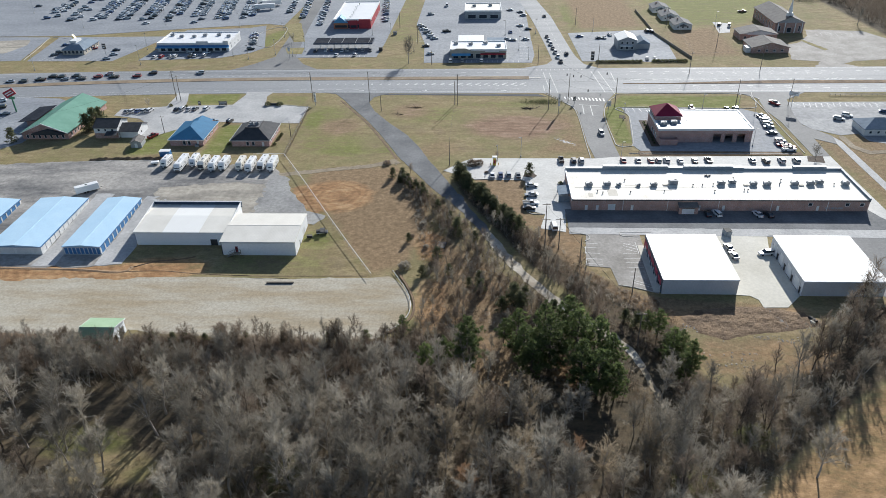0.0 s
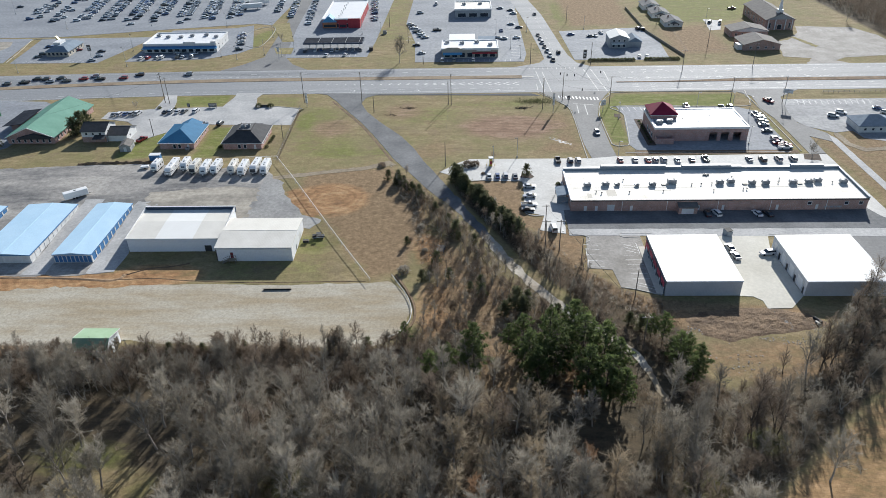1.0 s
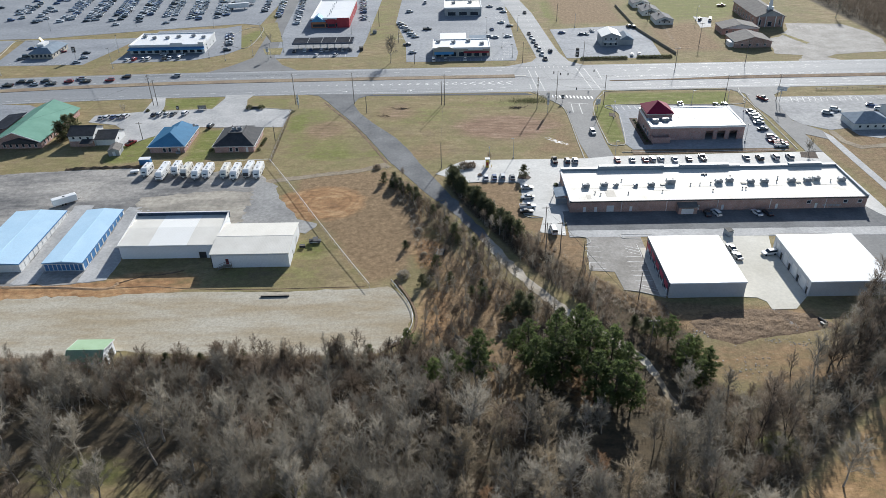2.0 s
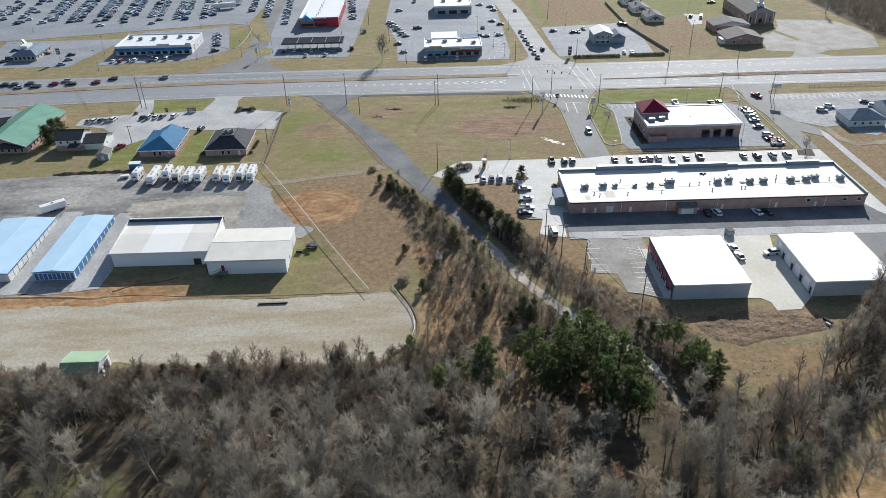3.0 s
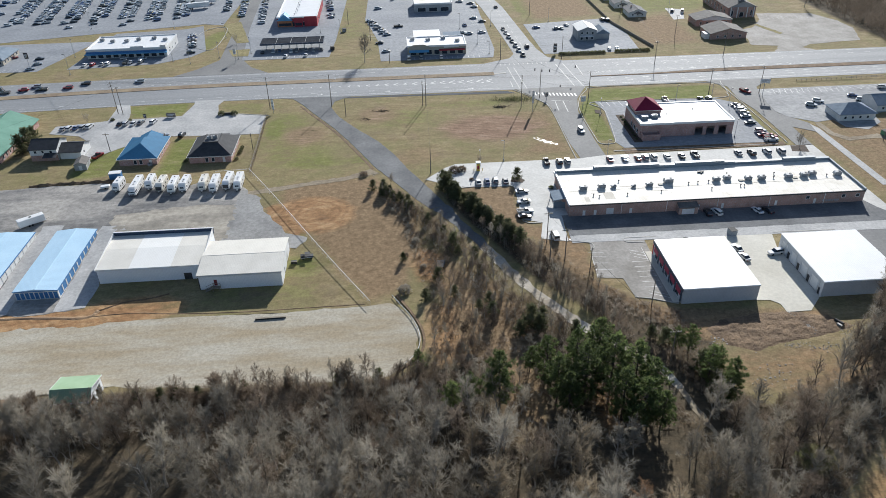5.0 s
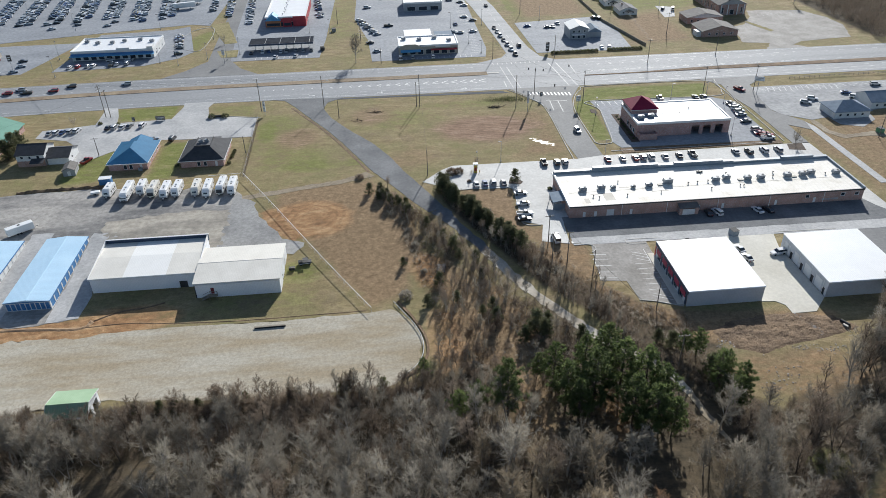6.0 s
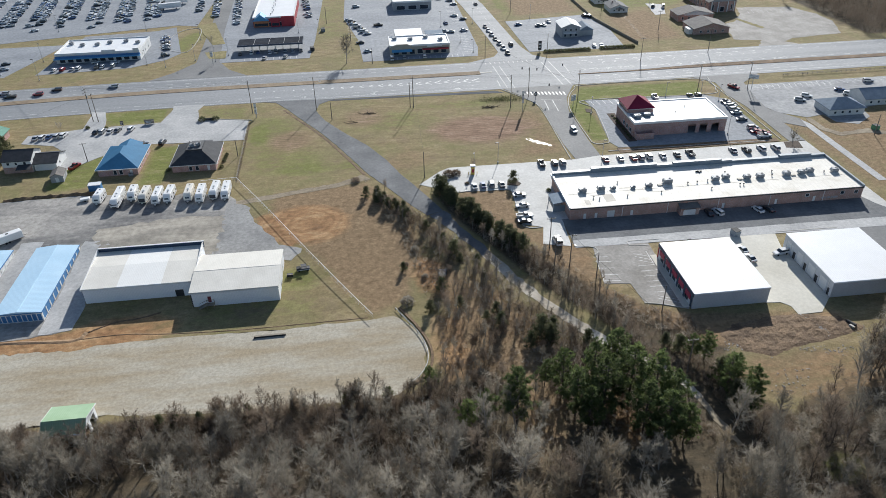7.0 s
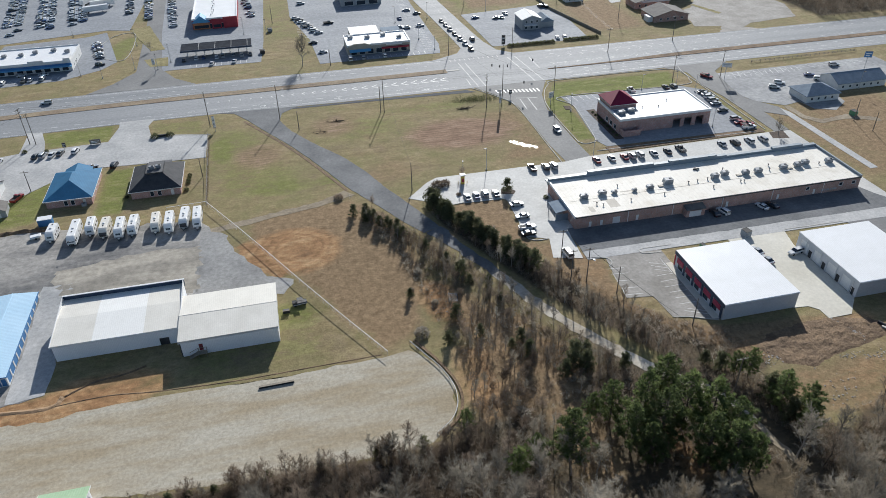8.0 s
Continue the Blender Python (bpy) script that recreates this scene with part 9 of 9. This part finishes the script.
    part("frame", boxes((-0.9, 0.9, -0.5, 0.5, 0, 0.9), bevel=0.05), "trim_dark", e)
    part("plank", boxes((-1.0, 1.0, -0.6, -0.4, 0.9, 1.0)), "weathered_wood", e)
    for x, y, c, words in ((82.4, 208.8, "metal_slate", "grey steel waste container beside the pad"), (174, 277, "paint_green", "green steel waste container"), (-52, 456, "hvac_metal", "grey waste container on the lot"), (-57, 421, "trim_dark", "dark waste container enclosure"), (66.6, 206.6, "paint_green", "green utility cabinet behind the unit")):
        e = root("waste_container", x, y, gz(x, y) + pave_lift(x, y), 12, words, "container")
        k = 0.55 if "cabinet" in words else 1.0
        part("bin", prism(bmesh.new(), [(-1.0 * k, 0), (1.0 * k, 0), (1.2 * k, 1.5 * k), (-1.0 * k, 1.8 * k)], "y", -1.2 * k, 1.2 * k), c, e)
        part("lid", boxes((-1.02 * k, 1.2 * k, -1.25 * k, 1.25 * k, 1.78 * k, 1.86 * k)), "rubber_black", e)
    # guard rail beside the highway
    e = root("guard_rail", 170, 341, 0, 0, "dark low railing beside the highway", "railing")
    e.matrix_basis = Matrix.Identity(4)
    for i in range(24):
        x = 169 + i * 2.5
        part("post", boxes((x, x + 0.12, 341.0 + i * 0.06, 341.12 + i * 0.06, -0.2, 1.1)), "trim_dark", e)
    for zz in (0.5, 1.0):
        part("rail", boxes((169, 227, 341.4, 341.5, zz, zz + 0.1)), "trim_dark", e)
    # timber fence beside the grey house
    e = root("timber_fence", 112, 440, 0, 0, "weathered timber fence beside the lot", "fence")
    e.matrix_basis = Matrix.Identity(4)
    for i in range(48):
        y = 401 + i * 2.3
        x = 118.6 - (y - 401) * 0.2 if y < 451 else 108.6 - (y - 451) * 0.02
        x1 = 118.6 - (y + 2.3 - 401) * 0.2 if y + 2.3 < 451 else 108.6 - (y + 2.3 - 451) * 0.02
        part("board", ribbon(bmesh.new(), [(x, y), (x1, y + 2.27)], 0.1, -0.05, 1.4), "weathered_wood", e)
    # shallow water in the field
    V, F = [], []
    r2 = random.Random(77)
    for i in range(40):
        k = r2.gauss(0, 0.36)
        cx, cy = 36.8 + 4.6 * k + r2.gauss(0, 0.5), 286.6 - 3.6 * k + r2.gauss(0, 0.9)
        base = len(V)
        V.append((cx, cy, 0.02))
        for k in range(9):
            a = k * 2 * math.pi / 9
            rr = r2.uniform(0.12, 0.62)
            V.append((cx + math.cos(a) * rr * 1.2, cy + math.sin(a) * rr * 0.7, 0.02 + 0.0003 * i))
        V[base] = (cx, cy, 0.02 + 0.0003 * i)
        F += [(base, base + 1 + k, base + 1 + (k + 1) % 9) for k in range(9)]
    tagged(raw("water", V, F, "standing_water"), "shallow puddles standing in the bare field", "", "", "structure")
    # weeds and brush heaps in the field beside the crossing
    V, F = [], []
    for i in range(900):
        x, y = 31 + r2.gauss(0, 5.5), 334.0 + r2.gauss(0, 1.8)
        if x > 41 or y > 341:
            continue
        blade(V, F, Vector((x, y, -0.03)), sway(Vector((0, 0, 1)), r2, 0.6), r2.uniform(0.4, 1.3), 0.2, r2)
    tagged(raw("tall_weeds", [tuple(v) for v in V], F, "cedar_leaf"), "dark tangled weeds beside the crossing", "weeds", "", "stuff")
    V, F = [], []
    for cx, cy, n in ((24.0, 325.3, 60), (-29.6, 326.8, 34), (-36.5, 318, 14)):
        for i in range(n):
            x, y = cx + r2.gauss(0, 1.8), cy + r2.gauss(0, 0.6)
            d = Vector((r2.uniform(-1, 1), r2.uniform(-0.5, 0.5), r2.uniform(0.0, 0.35))).normalized()
            limb(V, F, [Vector((x, y, 0.05)), Vector((x, y, 0.05)) + d * r2.uniform(0.8, 2.2)], [0.08, 0.03], 3)
    tagged(raw("brush_heap", [tuple(v) for v in V], F, "bark_dark"), "heaps of dead branches on the field", "branches", "", "stuff")
    # shrubs, stones and beds
    paving("island_bed", [(64.5, 313), (67.2, 312), (67.6, 316), (65, 317)], "mulch", 0.12, "dark mulch bed in the island")
    paving("corner_bed", [(130.4, 266.2), (136.6, 264.8), (138.0, 271.0), (132.0, 271.2)], "mulch", 0.14, "dark mulch bed at the corner")
    paving("tree_bed", [(17.8, 252.2), (22.0, 251.2), (23.2, 253.0), (21.4, 255.8), (18.6, 255.4)], "mulch", 0.15, "dark mulch bed in the lot")
    paving("front_verge", [(66, 271.6), (131, 272.2), (131, 275.2), (66, 276)], "topsoil", 0.13, "brown verge between the lots")
    paving("highway_shoulder", [(-48, 346.4), (30, 345.0), (34, 341.6), (-4, 343.4), (-48, 344.8)], "asphalt_dark", 0.05, "dark broken shoulder of the highway")
    paving("shed_apron", [(-136, 155.6), (-118, 155.2), (-118, 151), (-136, 150)], "clay_earth", 0.05, "bare orange clay at the wood's edge")


def rough_patch(name, pts, amp, material, label):
    """A heap of earth in the outline pts, uneven, that runs out to the ground at its edge."""
    xs, ys = [p[0] for p in pts], [p[1] for p in pts]
    nx, ny = int((max(xs) - min(xs)) / 0.6) + 2, int((max(ys) - min(ys)) / 0.6) + 2
    X, Y = np.meshgrid(np.linspace(min(xs) - 1, max(xs) + 1, nx), np.linspace(min(ys) - 1, max(ys) + 1, ny))
    W = inside(X, Y, pts, 4.0)
    V = []
    for x, y, w in zip(X.ravel(), Y.ravel(), W.ravel()):
        k = 0.55 + 0.8 * noise.noise(Vector((x * 0.35, y * 0.5, 1))) + 0.5 * noise.noise(Vector((x * 1.3, y * 1.3, 4)))
        V.append((x, y, gz(x, y) - 0.25 + min(1.0, w * 1.6) * 0.3 + amp * w * max(0.0, k)))
    i = np.arange(nx * ny).reshape(ny, nx)
    F = np.stack([i[:-1, :-1].ravel(), i[:-1, 1:].ravel(), i[1:, 1:].ravel(), i[1:, :-1].ravel()], 1).tolist()
    tagged(raw(name, V, F, material), label, "", "", "structure")


def rocks(name, centres, spread, n, label):
    """Angular stones strewn about, past counting."""
    rnd = random.Random(int(centres[0][0] * 10))
    V, F = [], []
    for i in range(n):
        cx, cy = centres[i % len(centres)]
        x, y = cx + rnd.gauss(0, spread * 0.6), cy + rnd.gauss(0, spread * 0.6)
        r = rnd.uniform(0.1, 0.3)
        b = len(V)
        z = gz(x, y) + r * 0.3
        for dx, dy, dz in ((1, 0, 0), (-1, 0, 0), (0, 1, 0), (0, -1, 0), (0, 0, 0.45), (0, 0, -0.6)):
            V.append((x + dx * r * rnd.uniform(0.6, 1.3), y + dy * r * rnd.uniform(0.6, 1.3), z + dz * r))
        F += [(b + a, b + c, b + d) for a, c, d in ((0, 2, 4), (2, 1, 4), (1, 3, 4), (3, 0, 4), (2, 0, 5), (1, 2, 5), (3, 1, 5), (0, 3, 5))]
    tagged(raw(name, V, F, "rubble"), label, "stones", "", "stuff")


# ---- the place ----
unit_west()
unit_east()
shop_row()
brick_bank()
warehouses()
storage_block(-136.4, -123.8, 197.4, 231.8, 9, "storage block with pale blue roof and blue doors")
storage_block(-161.6, -143.8, 197.2, 231.6, 0, "wide storage block with pale blue roof and white doors")
storage_block(-186.0, -169.2, 196.0, 230.6, 9, "storage block with pale blue roof and blue doors")
offices()
far_buildings()
lane_track()
plant_woods()
plant_evergreens()
plant_thicket()
park()
caravans()
markings()
poles()
signs()
yard_things()


# ---- patterns that found no place go; long things get their base point at their foot ----
def tidy():
    for e in [o for o in scene.collection.objects if o.type == "EMPTY" and o.parent is None and o.matrix_basis == Matrix.Identity(4)]:
        kids = list(e.children)
        corners = [c.matrix_basis @ Vector(k) for c in kids for k in c.bound_box]
        if not corners:
            continue
        mid = sum(corners, Vector()) / len(corners)
        if mid.xy.length < 8:
            for c in kids:
                for g in list(c.children):
                    bpy.data.objects.remove(g)
                bpy.data.objects.remove(c)
            bpy.data.objects.remove(e)
            continue
        foot = Vector((mid.x, mid.y, gz(mid.x, mid.y)))
        e.matrix_basis = Matrix.Translation(foot)
        for c in kids:
            c.matrix_basis = Matrix.Translation(-foot) @ c.matrix_basis


tidy()
